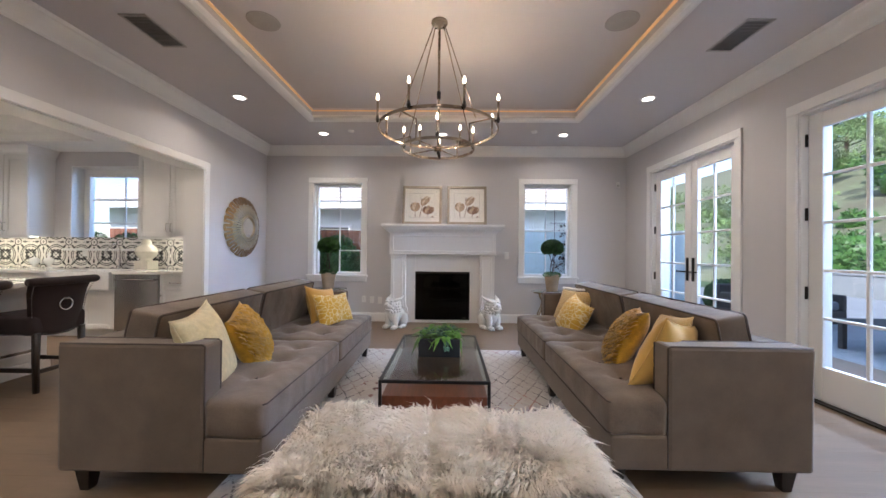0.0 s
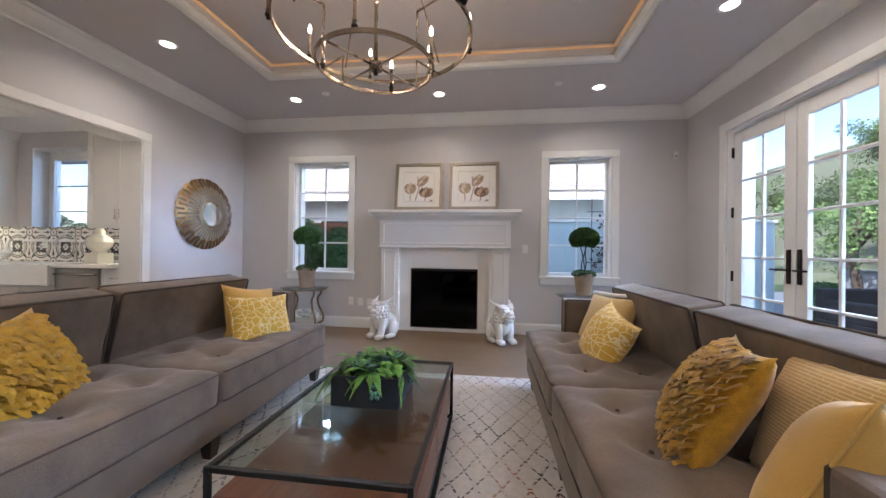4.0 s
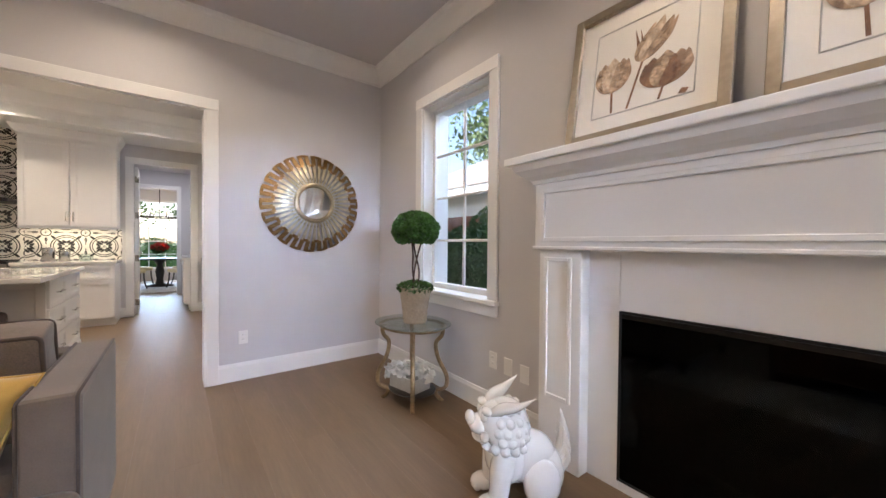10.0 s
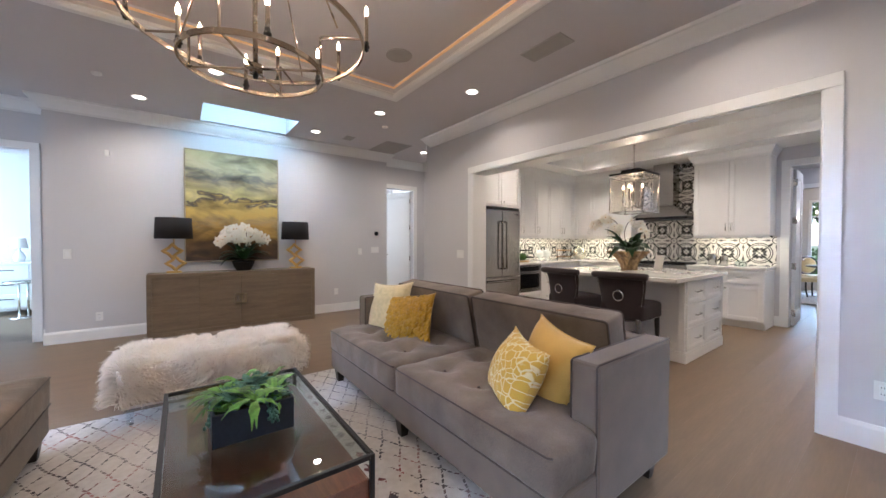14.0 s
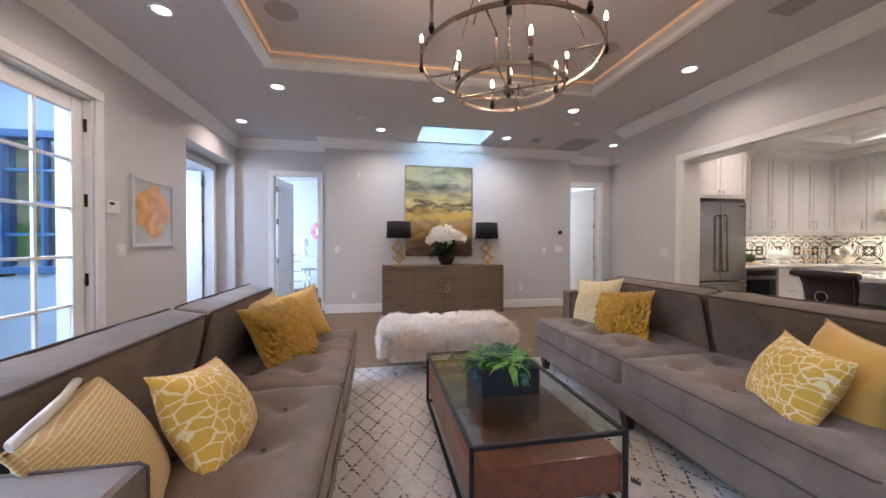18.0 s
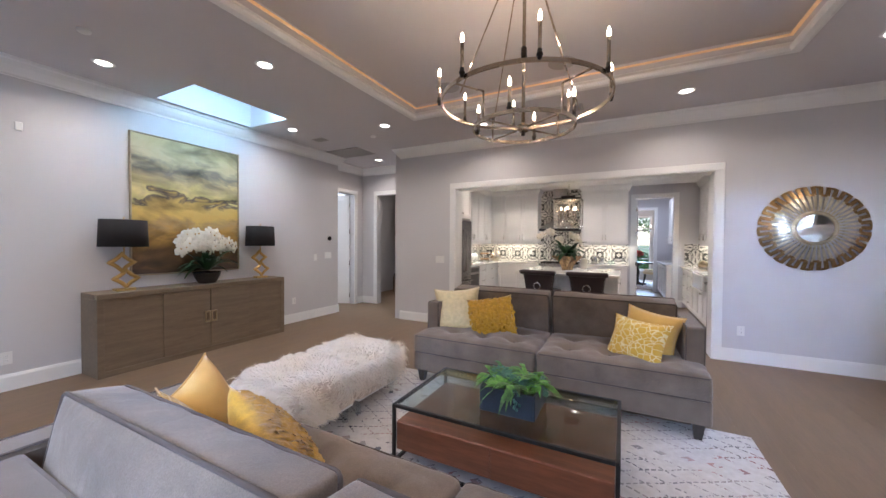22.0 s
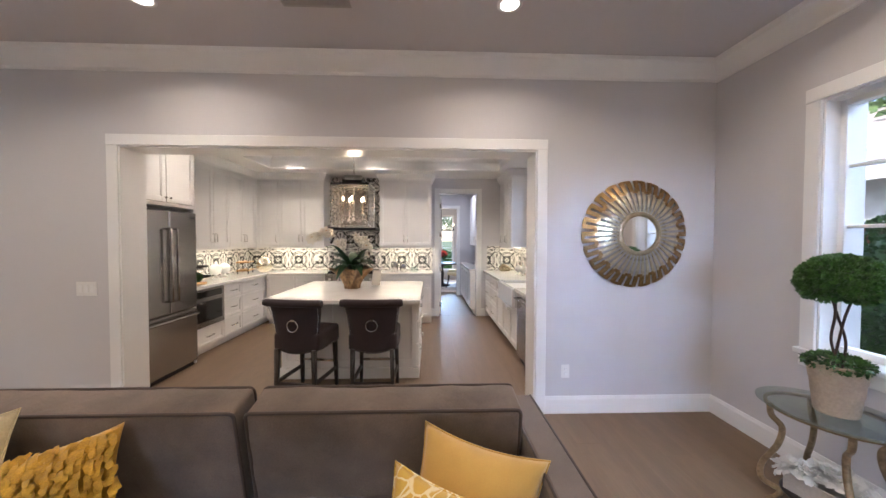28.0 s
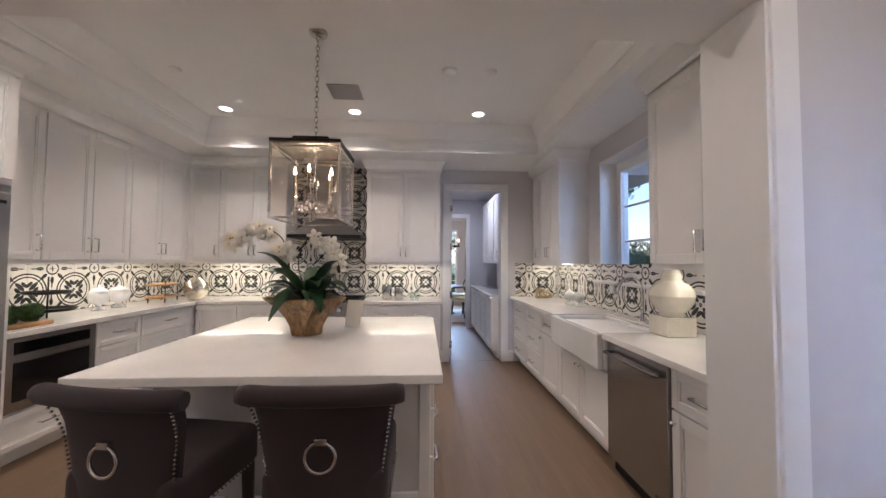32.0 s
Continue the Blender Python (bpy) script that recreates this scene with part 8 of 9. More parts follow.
# range and hood
rn = thing("range", (KX, 2.24, 0), FR, "stainless range with black grates between the cabinets", "range")
part("body", B(-0.455, 0.455, 0.01, 0.63, 0.02, 0.90, 0.004), "steel", rn)
part("oven_door", B(-0.44, 0.44, 0.63, 0.655, 0.16, 0.72, 0.006), "steel", rn)
part("oven_window", B(-0.30, 0.30, 0.655, 0.658, 0.30, 0.58), "black", rn)
part("oven_handle", tube(bmesh.new(), [(-0.40, 0.655, 0.69), (-0.40, 0.71, 0.69), (0.40, 0.71, 0.69), (0.40, 0.655, 0.69)], 0.012, 8), "steel", rn)
for k in range(6):
    kn = bmesh.new()
    tube(kn, [(-0.36 + 0.144 * k, 0.63, 0.81), (-0.36 + 0.144 * k, 0.68, 0.81)], 0.024, 14)
    part("knob", kn, "chrome", rn)
for k in range(3):
    gr = bmesh.new()
    x0 = -0.43 + 0.29 * k
    for i in range(5):
        box(gr, x0, x0 + 0.28, 0.08 + i * 0.115, 0.095 + i * 0.115, 0.905, 0.935)
    for i in range(2):
        box(gr, x0 + i * 0.265, x0 + 0.015 + i * 0.265, 0.08, 0.555, 0.905, 0.93)
    part("grate", gr, "blackmetal", rn, "black cast iron grate")
hd_ = thing("range_hood", (KX, 2.21, 0), FR, "stainless chimney range hood with a dark band", "range hood")
part("band", B(-0.46, 0.46, 0.01, 0.50, 1.69, 1.735, 0.004), "blackmetal", hd_, "black lower band")
hb_ = bmesh.new()
v0 = [hb_.verts.new(p) for p in ((-0.46, 0.01, 1.737), (0.46, 0.01, 1.737), (0.46, 0.50, 1.737), (-0.46, 0.50, 1.737))]
v1 = [hb_.verts.new(p) for p in ((-0.17, 0.01, 1.95), (0.17, 0.01, 1.95), (0.17, 0.30, 1.95), (-0.17, 0.30, 1.95))]
for i in range(4):
    hb_.faces.new((v0[i], v0[(i + 1) % 4], v1[(i + 1) % 4], v1[i]))
part("canopy", hb_, "steel", hd_)
part("chimney", B(-0.165, 0.165, 0.01, 0.29, 1.95, 2.715, 0.003), "steel", hd_)

# under-cabinet light
for (a, b2) in (((-5.4, 0.36, 1.372), (2.3, 0.05)), ):
    area_lamp("strip_light", a, (a[0], a[1] - 0.05, 0), b2[0], b2[1], 9.0, (1.0, 0.86, 0.56))
area_lamp("strip_light", (-6.80, 1.10, 1.372), (-6.84, 1.10, 0), 1.1, 0.05, 5.2, (1.0, 0.86, 0.56))
area_lamp("strip_light", (-6.80, 3.20, 1.372), (-6.84, 3.20, 0), 0.9, 0.05, 4.4, (1.0, 0.86, 0.56))
area_lamp("strip_light", (-6.5, 5.20, 1.372), (-6.5, 5.24, 0), 0.9, 0.05, 3.6, (1.0, 0.86, 0.56))
area_lamp("strip_light", (-3.86, 5.20, 1.372), (-3.86, 5.24, 0), 0.8, 0.05, 2.2, (1.0, 0.88, 0.62))
for q in ((-6.5, -4.3, 0.34, 0.38), (-6.84, -6.78, 0.60, 1.62), (-6.84, -6.78, 2.78, 3.62), (-6.95, -6.05, 5.17, 5.21), (-4.25, -3.45, 5.17, 5.21)):
    solid("strip_light_bar", B(q[0], q[1], q[2], q[3], 1.378, 1.388), "strip", "thin warm strip light under the wall cabinets", "strip light", "under-cabinet lights")

# island
isl = thing("kitchen_island", (-4.51, 2.785, 0), 0, "white panelled kitchen island with drawers at its end", "island")
part("body", B(-0.57, 0.57, -0.73, 0.73, 0.10, 0.872), "cabinet", isl)
part("plinth", B(-0.595, 0.605, -0.755, 0.755, 0.0, 0.115, 0.004), "cabinet", isl)
for k in range(3):
    d = part("panel_frame", bmesh.new(), "cabinet", isl)
    y0 = -0.73 + k * 0.487
    fr_ = bmesh.new()
    for q in ((y0, y0 + 0.06, 0.12, 0.872), (y0 + 0.427, y0 + 0.487, 0.12, 0.872), (y0 + 0.06, y0 + 0.427, 0.12, 0.20), (y0 + 0.06, y0 + 0.427, 0.80, 0.872)):
        box(fr_, 0.57, 0.59, q[0], q[1], q[2], q[3], 0.003)
    fr_.to_mesh(d.data)
    fr_.free()
for x0, x1 in ((-0.57, -0.0), (0.0, 0.57)):
    for z0, z1 in ((0.12, 0.37), (0.37, 0.62), (0.62, 0.868)):
        shaker(isl, x0, x1, z0, z1, 0.73, drawer=True)
solid("island_worktop", B(-5.17, -3.575, 1.99, 3.56, 0.872, 0.915, 0.004), "quartz", "polished white quartz island worktop", "worktop")


def stool(at, turn, label):
    """A counter stool that faces -x, with a rolled back, nail heads and a ring."""
    s = thing("counter_stool", at, turn, label, "bar stool", "counter stools")
    seat = cushion(0.46, 0.45, 0.17, 0.035, 6, 0.012, (), 0.002)
    part("seat", seat, "plum", s, m=pose(-0.03, 0, 0.565))
    bk = bmesh.new()
    n, m_ = 14, 12
    ff = [[], []]
    for side in (0, 1):
        for j in range(m_ + 1):
            t = j / m_
            z = 0.475 + 0.47 * t
            wd = 0.205 + 0.055 * t ** 1.3
            x = 0.185 + 0.035 * t + 0.07 * max(0, t - 0.72) ** 1.4 * 3 + (0.0 if side else 0.0)
            row = []
            for i in range(n + 1):
                u = 2 * i / n - 1
                xx = x - 0.035 * u * u + (0.026 if side else -0.026) * math.sqrt(max(0.0, 1 - abs(u) ** 6))
                zz = z - (0.035 * (1 - u * u) * (1 - t) if True else 0) + 0.02 * (1 - t)
                row.append(bk.verts.new((xx, wd * u, zz)))
            ff[side].append(row)
        for j in range(m_):
            for i in range(n):
                bk.faces.new((ff[side][j][i], ff[side][j][i + 1], ff[side][j + 1][i + 1], ff[side][j + 1][i])).smooth = True
    for j in range(m_):
        for i in (0, n):
            bk.faces.new((ff[0][j][i], ff[0][j + 1][i], ff[1][j + 1][i], ff[1][j][i]))
    for j in (0, m_):
        for i in range(n):
            bk.faces.new((ff[0][j][i], ff[0][j][i + 1], ff[1][j][i + 1], ff[1][j][i]))
    b3 = part("backrest", bk, "plum", s)
    rl = bmesh.new()
    tube(rl, [(0.262 - 0.03 * u * u, 0.282 * u, 0.935) for u in (-1, -.9, -.6, -.3, 0, .3, .6, .9, 1)], [0.030, 0.036, 0.036, 0.036, 0.036, 0.036, 0.036, 0.036, 0.030], 14)
    part("rolled_top", rl, "plum", b3)
    me = bpy.data.meshes.new("nail_head")
    q = bmesh.new()
    bmesh.ops.create_icosphere(q, subdivisions=1, radius=0.0058)
    q.to_mesh(me)
    q.free()
    me.materials.append(M["chrome"])
    pts = []
    for j in range(26):
        t = j / 25
        for u in (-0.93, 0.93):
            pts.append((0.185 + 0.035 * t + 0.07 * max(0, t - 0.72) ** 1.4 * 3 - 0.035 * u * u + 0.026 * math.sqrt(1 - abs(u) ** 6) + 0.002, (0.205 + 0.055 * t ** 1.3) * u, 0.49 + 0.41 * t))
    for i in range(1, 19):
        u = -0.93 + 1.86 * i / 19
        pts.append((0.187 - 0.035 * u * u + 0.026, 0.205 * u, 0.484 - 0.0 + 0.02 - 0.033 * (1 - u * u)))
    for sd in (-1, 1):
        for i in range(18):
            pts.append((0.15 - 0.36 * i / 17, sd * 0.2265, 0.493))
    for p in pts:
        part("nail_head", me, None, b3, m=pose(*p))
    rg_ = bmesh.new()
    tube(rg_, [(0.247, 0.052 * math.cos(2 * math.pi * k / 24), 0.725 + 0.052 * math.sin(2 * math.pi * k / 24)) for k in range(24)], 0.0062, 8, closed=True)
    part("ring_pull", rg_, "chrome", b3, "chrome ring")
    part("ring_mount", B(0.222, 0.256, -0.022, 0.022, 0.765, 0.79, 0.004), "chrome", b3)
    for sx in (-1, 1):
        for sy in (-1, 1):
            lg = bmesh.new()
            x = 0.195 if sx > 0 else -0.235
            tube(lg, [(x + 0.02 * sx, sy * 0.19, 0), (x + 0.005 * sx, sy * 0.185, 0.25), (x, sy * 0.18, 0.50)], [0.020, 0.024, 0.028], 4)
            part("leg", lg, "darkwood", s)
    for sy in (-1, 1):
        part("side_stretcher", B(-0.24, 0.20, sy * 0.187 - 0.012, sy * 0.187 + 0.012, 0.17, 0.205, 0.003), "darkwood", s)
    part("back_stretcher", B(0.19, 0.214, -0.18, 0.18, 0.155, 0.19, 0.003), "darkwood", s)
    part("foot_rail", B(-0.256, -0.232, -0.18, 0.18, 0.245, 0.27, 0.003), "chrome", s, "chrome foot rail")
    return s


stool((-3.545, 2.455, 0), -10, "dark plum upholstered counter stool with nail heads and chrome ring")
stool((-3.545, 3.125, 0), 0, "dark plum upholstered counter stool with nail heads and chrome ring")

# lantern over the island
ln_ = thing("lantern_pendant", (-4.55, 2.70, CEIL), 0, "square glass lantern pendant with candle bulbs over the island", "pendant lamp")
part("canopy", lathe(bmesh.new(), [(0, 0), (0.065, 0), (0.065, -0.015), (0.05, -0.028), (0, -0.03)], 24), "nickel", ln_)
for k in range(21):
    lk = bmesh.new()
    z = -0.045 - 0.037 * k
    ax = (1, 0) if k % 2 else (0, 1)
    tube(lk, [(0.012 * math.cos(a) * ax[0], 0.012 * math.cos(a) * ax[1], z + 0.024 * math.sin(a)) for a in [2 * math.pi * i / 10 for i in range(10)]], 0.003, 6, closed=True)
    part("chain_link", lk, "nickel", ln_)
LW, LZ0, LZ1 = 0.218, -1.37, -0.87
part("cap", B(-LW - 0.01, LW + 0.01, -LW - 0.01, LW + 0.01, LZ1, LZ1 + 0.022, 0.003), "bronze", ln_, "dark bronze cap")
part("neck", B(-0.12, 0.12, -0.12, 0.12, LZ1 + 0.022, LZ1 + 0.075, 0.004), "bronze", ln_)
for sx in (-1, 1):
    for sy in (-1, 1):
        part("post", B(sx * LW - 0.007, sx * LW + 0.007, sy * LW - 0.007, sy * LW + 0.007, LZ0, LZ1, 0.002), "nickel", ln_)
for z in (LZ0 + 0.007, LZ0 + 0.47):
    for s in (-1, 1):
        part("rail", B(-LW + 0.007, LW - 0.007, s * LW - 0.006, s * LW + 0.006, z - 0.006, z + 0.006, 0.002), "nickel", ln_)
        part("rail", B(s * LW - 0.006, s * LW + 0.006, -LW + 0.007, LW - 0.007, z - 0.006, z + 0.006, 0.002), "nickel", ln_)
for s in (-1, 1):
    for q in (B(-LW + 0.007, LW - 0.007, s * LW - 0.0015, s * LW + 0.0015, LZ0 + 0.014, LZ1), B(s * LW - 0.0015, s * LW + 0.0015, -LW + 0.007, LW - 0.007, LZ0 + 0.014, LZ1)):
        pn = part("pane", q, "lantern_glass", ln_)
        pn.visible_shadow = False
part("reflector", B(-LW + 0.01, LW - 0.01, -LW + 0.01, LW - 0.01, LZ1 - 0.004, LZ1 - 0.001), "nickel", ln_)
part("stem", tube(bmesh.new(), [(0, 0, LZ1), (0, 0, LZ0 + 0.08)], 0.008, 10), "nickel", ln_)
for k in range(5):
    a = 2 * math.pi * k / 5
    am = bmesh.new()
    tube(am, curve([(0, 0, LZ0 + 0.10), (0.06 * math.cos(a), 0.06 * math.sin(a), LZ0 + 0.07), (0.125 * math.cos(a), 0.125 * math.sin(a), LZ0 + 0.10), (0.13 * math.cos(a), 0.13 * math.sin(a), LZ0 + 0.15)]), 0.006, 8)
    part("arm", am, "nickel", ln_)
    candle(ln_, (0.13 * math.cos(a), 0.13 * math.sin(a), LZ0 + 0.17), 0.155, "nickel")
cd_ = bmesh.new()
bmesh.ops.create_icosphere(cd_, subdivisions=1, radius=0.011)
for v in cd_.verts:
    v.co.z *= 1.6
crystal = mesh_of("crystal_drop", cd_, M["crystal"])
for k in range(24):
    a, q = 2 * math.pi * k / 24, (0.06, 0.105, 0.145)[k % 3]
    part("crystal_drop", crystal, None, ln_, m=pose(q * math.cos(a), q * math.sin(a), LZ0 + 0.10 + 0.03 * (k % 2) - 0.02 * (k % 3)))
point_lamp("lantern_glow", (-4.55, 2.70, 1.98), 54, (1.0, 0.72, 0.44), 0.012)


def root_pot(o):
    wob = lambda a, z: 1 + (0.05 + 0.5 * z) * math.sin(5 * a + 6 * z) + 0.08 * math.sin(11 * a - 9 * z) + 0.045 * math.sin(19 * a + 12 * z)
    part("root_bowl", lathe(bmesh.new(), [(0, 0), (0.085, 0), (0.09, 0.015), (0.095, 0.06), (0.125, 0.13), (0.18, 0.19), (0.215, 0.225), (0.225, 0.245), (0.20, 0.25), (0, 0.22)], 96, wob=wob), "driftwood", o, "carved root wood bowl")


orchid_plant((-4.45, 2.70, 0.915), root_pot, "white orchid with long dark leaves in a carved root bowl", 8, 0, 36, 0.40, "", 1.1, 0.33, 0.050, base=0.235, leaf_w=0.046, leaf_up=(0.6, 1.75),
             sprays=([(0, -0.03, 0.22), (0.03, -0.12, 0.45), (0.04, -0.16, 0.63), (0.05, -0.28, 0.69), (0.05, -0.42, 0.65), (0.05, -0.52, 0.58)],
                     [(0, 0.02, 0.22), (0.02, -0.06, 0.45), (0.05, 0.0, 0.62), (0.06, 0.12, 0.62), (0.07, 0.2, 0.52), (0.07, 0.22, 0.43)],
                     [(0, 0.0, 0.22), (0.05, -0.1, 0.42), (0.08, -0.1, 0.55), (0.10, -0.17, 0.54)]))

# counter-top things
cs = thing("card_stand", (-4.68, 2.95, 0.915), 75, "plain white card leaning in a stand on the island", "card")
part("card", B(-0.06, 0.06, -0.002, 0.002, 0.004, 0.20), "paper", cs, m=pose(0, 0, 0, -14, 0, 0))
part("foot", B(-0.05, 0.05, -0.03, 0.05, 0.0, 0.005), "acrylic", cs)
mb = thing("mercury_vase", (-6.62, 0.62, 0.915), 0, "round gold mercury glass vase in the counter's corner", "vase")
part("globe", lathe(bmesh.new(), [(0, 0), (0.06, 0), (0.10, 0.03), (0.135, 0.09), (0.14, 0.14), (0.12, 0.20), (0.075, 0.245), (0.045, 0.26), (0.04, 0.285), (0.048, 0.30), (0.04, 0.30), (0.034, 0.27), (0, 0.26)], 30), "mercury", mb)
tr = thing("tiered_stand", (-6.35, 0.42, 0.915), 15, "two-tier bamboo serving stand on the counter", "serving stand")
for z in (0.05, 0.19):
    part("tier", B(-0.20, 0.20, -0.10, 0.10, z, z + 0.022, 0.005), "cork", tr)
for x in (-0.17, 0.17):
    part("frame", tube(bmesh.new(), [(x, -0.08, 0), (x, -0.08, 0.24), (x, 0.08, 0.24), (x, 0.08, 0)], 0.006, 8), "blackmetal", tr)
for x, y, s in ((-5.82, 0.36, 1.0), (-5.60, 0.36, 0.9)):
    cn = thing("lidded_jar", (x, y, 0.915), 0, "white footed ceramic jar with a domed lid", "jar", "white jars")
    part("jar", lathe(bmesh.new(), [(0, 0), (0.06 * s, 0), (0.06 * s, 0.012), (0.025 * s, 0.03), (0.025 * s, 0.05), (0.085 * s, 0.08), (0.095 * s, 0.14), (0.085 * s, 0.17), (0, 0.17)], 26), "porcelain", cn)
    part("lid", lathe(bmesh.new(), [(0.09 * s, 0.17), (0.09 * s, 0.178), (0.05 * s, 0.205), (0.012 * s, 0.215), (0.016 * s, 0.235), (0, 0.245)], 26), "porcelain", cn)
ts = thing("tiered_tray", (-5.12, 0.38, 0.915), 0, "two-tier dark metal tray on the counter", "tray")
part("pole", tube(bmesh.new(), [(0, 0, 0), (0, 0, 0.34)], 0.006, 8), "blackmetal", ts)
for z, r in ((0.06, 0.17), (0.20, 0.14)):
    part("tray", lathe(bmesh.new(), [(0, z), (r, z), (r + 0.012, z + 0.022), (r + 0.007, z + 0.022), (r - 0.003, z + 0.006), (0, z + 0.006)], 28), "bronze", ts)
md = thing("moss_tray", (-4.72, 0.60, 0.915), 0, "wooden tray with two green moss balls", "tray")
part("tray", B(-0.16, 0.16, -0.08, 0.08, 0, 0.03, 0.006), "cork", md)
for x in (-0.07, 0.075):
    mball = bmesh.new()
    ball(mball, (x, 0, 0.095), 0.058, (1, 1, 1), 14, 10)
    mb_ = part("moss_ball", mball, "leaf", md)
    part("moss", leaf_clump((x, 0, 0.095), (0.066, 0.066, 0.066), 1400, 0.012, int(x * 100) + 40, 0.3), "leaf", mb_)
for y, r, h in ((3.00, 0.062, 0.17), (3.15, 0.055, 0.13)):
    cn = thing("canister", (-6.62, y, 0.915), 0, "brushed steel kitchen canister", "canister", "steel canisters")
    part("can", lathe(bmesh.new(), [(0, 0), (r, 0), (r, h), (r * 0.94, h + 0.004), (0, h + 0.004)], 26), "steel", cn)
    part("lid", lathe(bmesh.new(), [(r * 0.96, h + 0.004), (r * 0.96, h + 0.016), (r * 0.3, h + 0.022), (0, h + 0.022)], 26), "steel", cn)
gj = thing("glass_jar", (-6.62, 3.36, 0.915), 0, "squat pale green glass jar", "jar")
part("jar", lathe(bmesh.new(), [(0, 0), (0.06, 0), (0.075, 0.03), (0.075, 0.07), (0.05, 0.09), (0.05, 0.10), (0, 0.10)], 26), "tabletop", gj)
ul = thing("urn_vase", (-4.36, 5.16, 0.915), 0, "large white crackled gourd vase on a square foot", "vase")
part("foot", B(-0.10, 0.10, -0.10, 0.10, 0, 0.13, 0.006), "crackle", ul)
part("body", lathe(bmesh.new(), [(0.075, 0.13), (0.078, 0.145), (0.07, 0.152), (0.105, 0.18), (0.132, 0.225), (0.138, 0.262), (0.141, 0.267), (0.138, 0.272), (0.13, 0.31), (0.10, 0.345), (0.07, 0.362), (0.062, 0.378), (0.064, 0.40), (0.05, 0.43), (0.04, 0.445), (0, 0.45)], 34), "crackle", ul)
for x, y, h in ((-6.08, 5.18, 0.19), (-5.88, 5.20, 0.24)):
    fv = thing("footed_jar", (x, y, 0.915), 0, "small white footed jar with pointed lid", "jar", "white jars by the window")
    part("jar", lathe(bmesh.new(), [(0, 0), (0.05, 0), (0.05, 0.01), (0.018, 0.025), (0.018, 0.05), (0.055, 0.075), (0.062, 0.12), (0.055, 0.13), (0, 0.13)], 24), "porcelain", fv)
    part("lid", lathe(bmesh.new(), [(0.058, 0.13), (0.05, 0.145), (0.015, 0.16), (0.012, h - 0.02), (0, h)], 20), "porcelain", fv)
sh_ = thing("gold_ornament", (-6.7, 5.08, 0.915), 20, "small gold looped metal ornament", "ornament")
for k in range(4):
    part("loop", tube(bmesh.new(), [(0.065 * math.cos(a) - 0.09 + 0.06 * k, 0.03 * math.sin(a + k), 0.068 + (0.06 - 0.008 * k) * math.sin(a)) for a in [2 * math.pi * i / 18 for i in range(18)]], 0.013, 8, closed=True, flat=1.5), "champagne", sh_)
plate("outlet", (-6.95, KY1 - 0.01, 1.15), "-y", 0.12, 0.115, 2, "white double outlet on the patterned tiles", "outlet", "socket")
plate("outlet", (-5.52, KY1 - 0.01, 1.15), "-y", 0.072, 0.115, 1, "white outlet on the patterned tiles", "outlet", "socket")
plate("light_switch", (-3.50, KY1 - 0.01, 1.13), "-y", 0.12, 0.118, 2, "white rocker switch on the patterned tiles", "light switch")
plate("outlet", (KX + 0.01, 1.45, 1.15), "+x", 0.072, 0.115, 1, "white outlet on the patterned tiles", "outlet", "socket")


# ---------------------------------------------------------------- rooms beyond the doors
pc = thing("pantry_cabinet", (-7.20, 5.05, 0), 180, "white shaker pantry cabinets along the passage", "cabinet")
for k in range(4):
    shaker(pc, k * 0.55, k * 0.55 + 0.55, 0.115, 0.865, 0.56, ("r", "k"))
part("body", B(0, 2.2, 0.003, 0.56, 0.10, 0.872), "cabinet", pc)
part("toe_kick", B(0, 2.2, 0.05, 0.50, 0, 0.10), "cabinet", pc)
part("worktop", B(0, 2.2, 0.003, 0.60, 0.874, 0.914, 0.003), "quartz", pc)
pu = thing("pantry_wall_cabinet", (-7.30, 5.05, 0), 180, "white shaker wall cabinet in the passage", "cabinet")
part("body", B(0, 2.0, 0.003, 0.33, 1.38, 2.6), "cabinet", pu)
for k in range(4):
    shaker(pu, k * 0.5, k * 0.5 + 0.5, 1.384, 2.57, 0.33, ("r", "b"))
panel_door("door_6", (-7.20, 3.86, 0), 182, 0.70, 2.40, "open white panelled door to the pantry passage")

dt = thing("dining_table", (-11.6, 4.02, 0), 0, "round dark pedestal dining table", "dining table")
part("tabletop", lathe(bmesh.new(), [(0, 0.72), (0.56, 0.72), (0.58, 0.735), (0.58, 0.75), (0.56, 0.76), (0, 0.76)], 36), "darkwood", dt)
part("pedestal", lathe(bmesh.new(), [(0.30, 0), (0.30, 0.04), (0.10, 0.08), (0.07, 0.20), (0.10, 0.40), (0.06, 0.60), (0.16, 0.72)], 24), "darkwood", dt)


def dining_chair(at, turn):
    c = thing("dining_chair", at, turn, "cream upholstered dining chair with curved dark wood frame", "chair", "chairs round the dining table")
    part("seat", cushion(0.46, 0.46, 0.09, 0.03, 4, 0.015), "cream_cloth", c, m=pose(0, 0, 0.45))
    part("backrest", tube(bmesh.new(), [(-0.26, 0.22 * math.cos(a), 0.72 + 0.22 * math.sin(a)) for a in [2 * math.pi * i / 20 for i in range(20)]], 0.016, 8, closed=True), "darkwood", c)
    part("back_pad", lathe(bmesh.new(), [(0, -0.015), (0.18, -0.01), (0.19, 0), (0.18, 0.01), (0, 0.015)], 20), "cream_cloth", c, m=pose(-0.26, 0, 0.72, 0, 90, 0))
    for sx in (-1, 1):
        for sy in (-1, 1):
            part("leg", tube(bmesh.new(), curve([(sx * 0.19, sy * 0.19, 0.42), (sx * 0.20, sy * 0.20, 0.2), (sx * 0.25, sy * 0.22, 0.0)]), 0.017, 8), "darkwood", c)


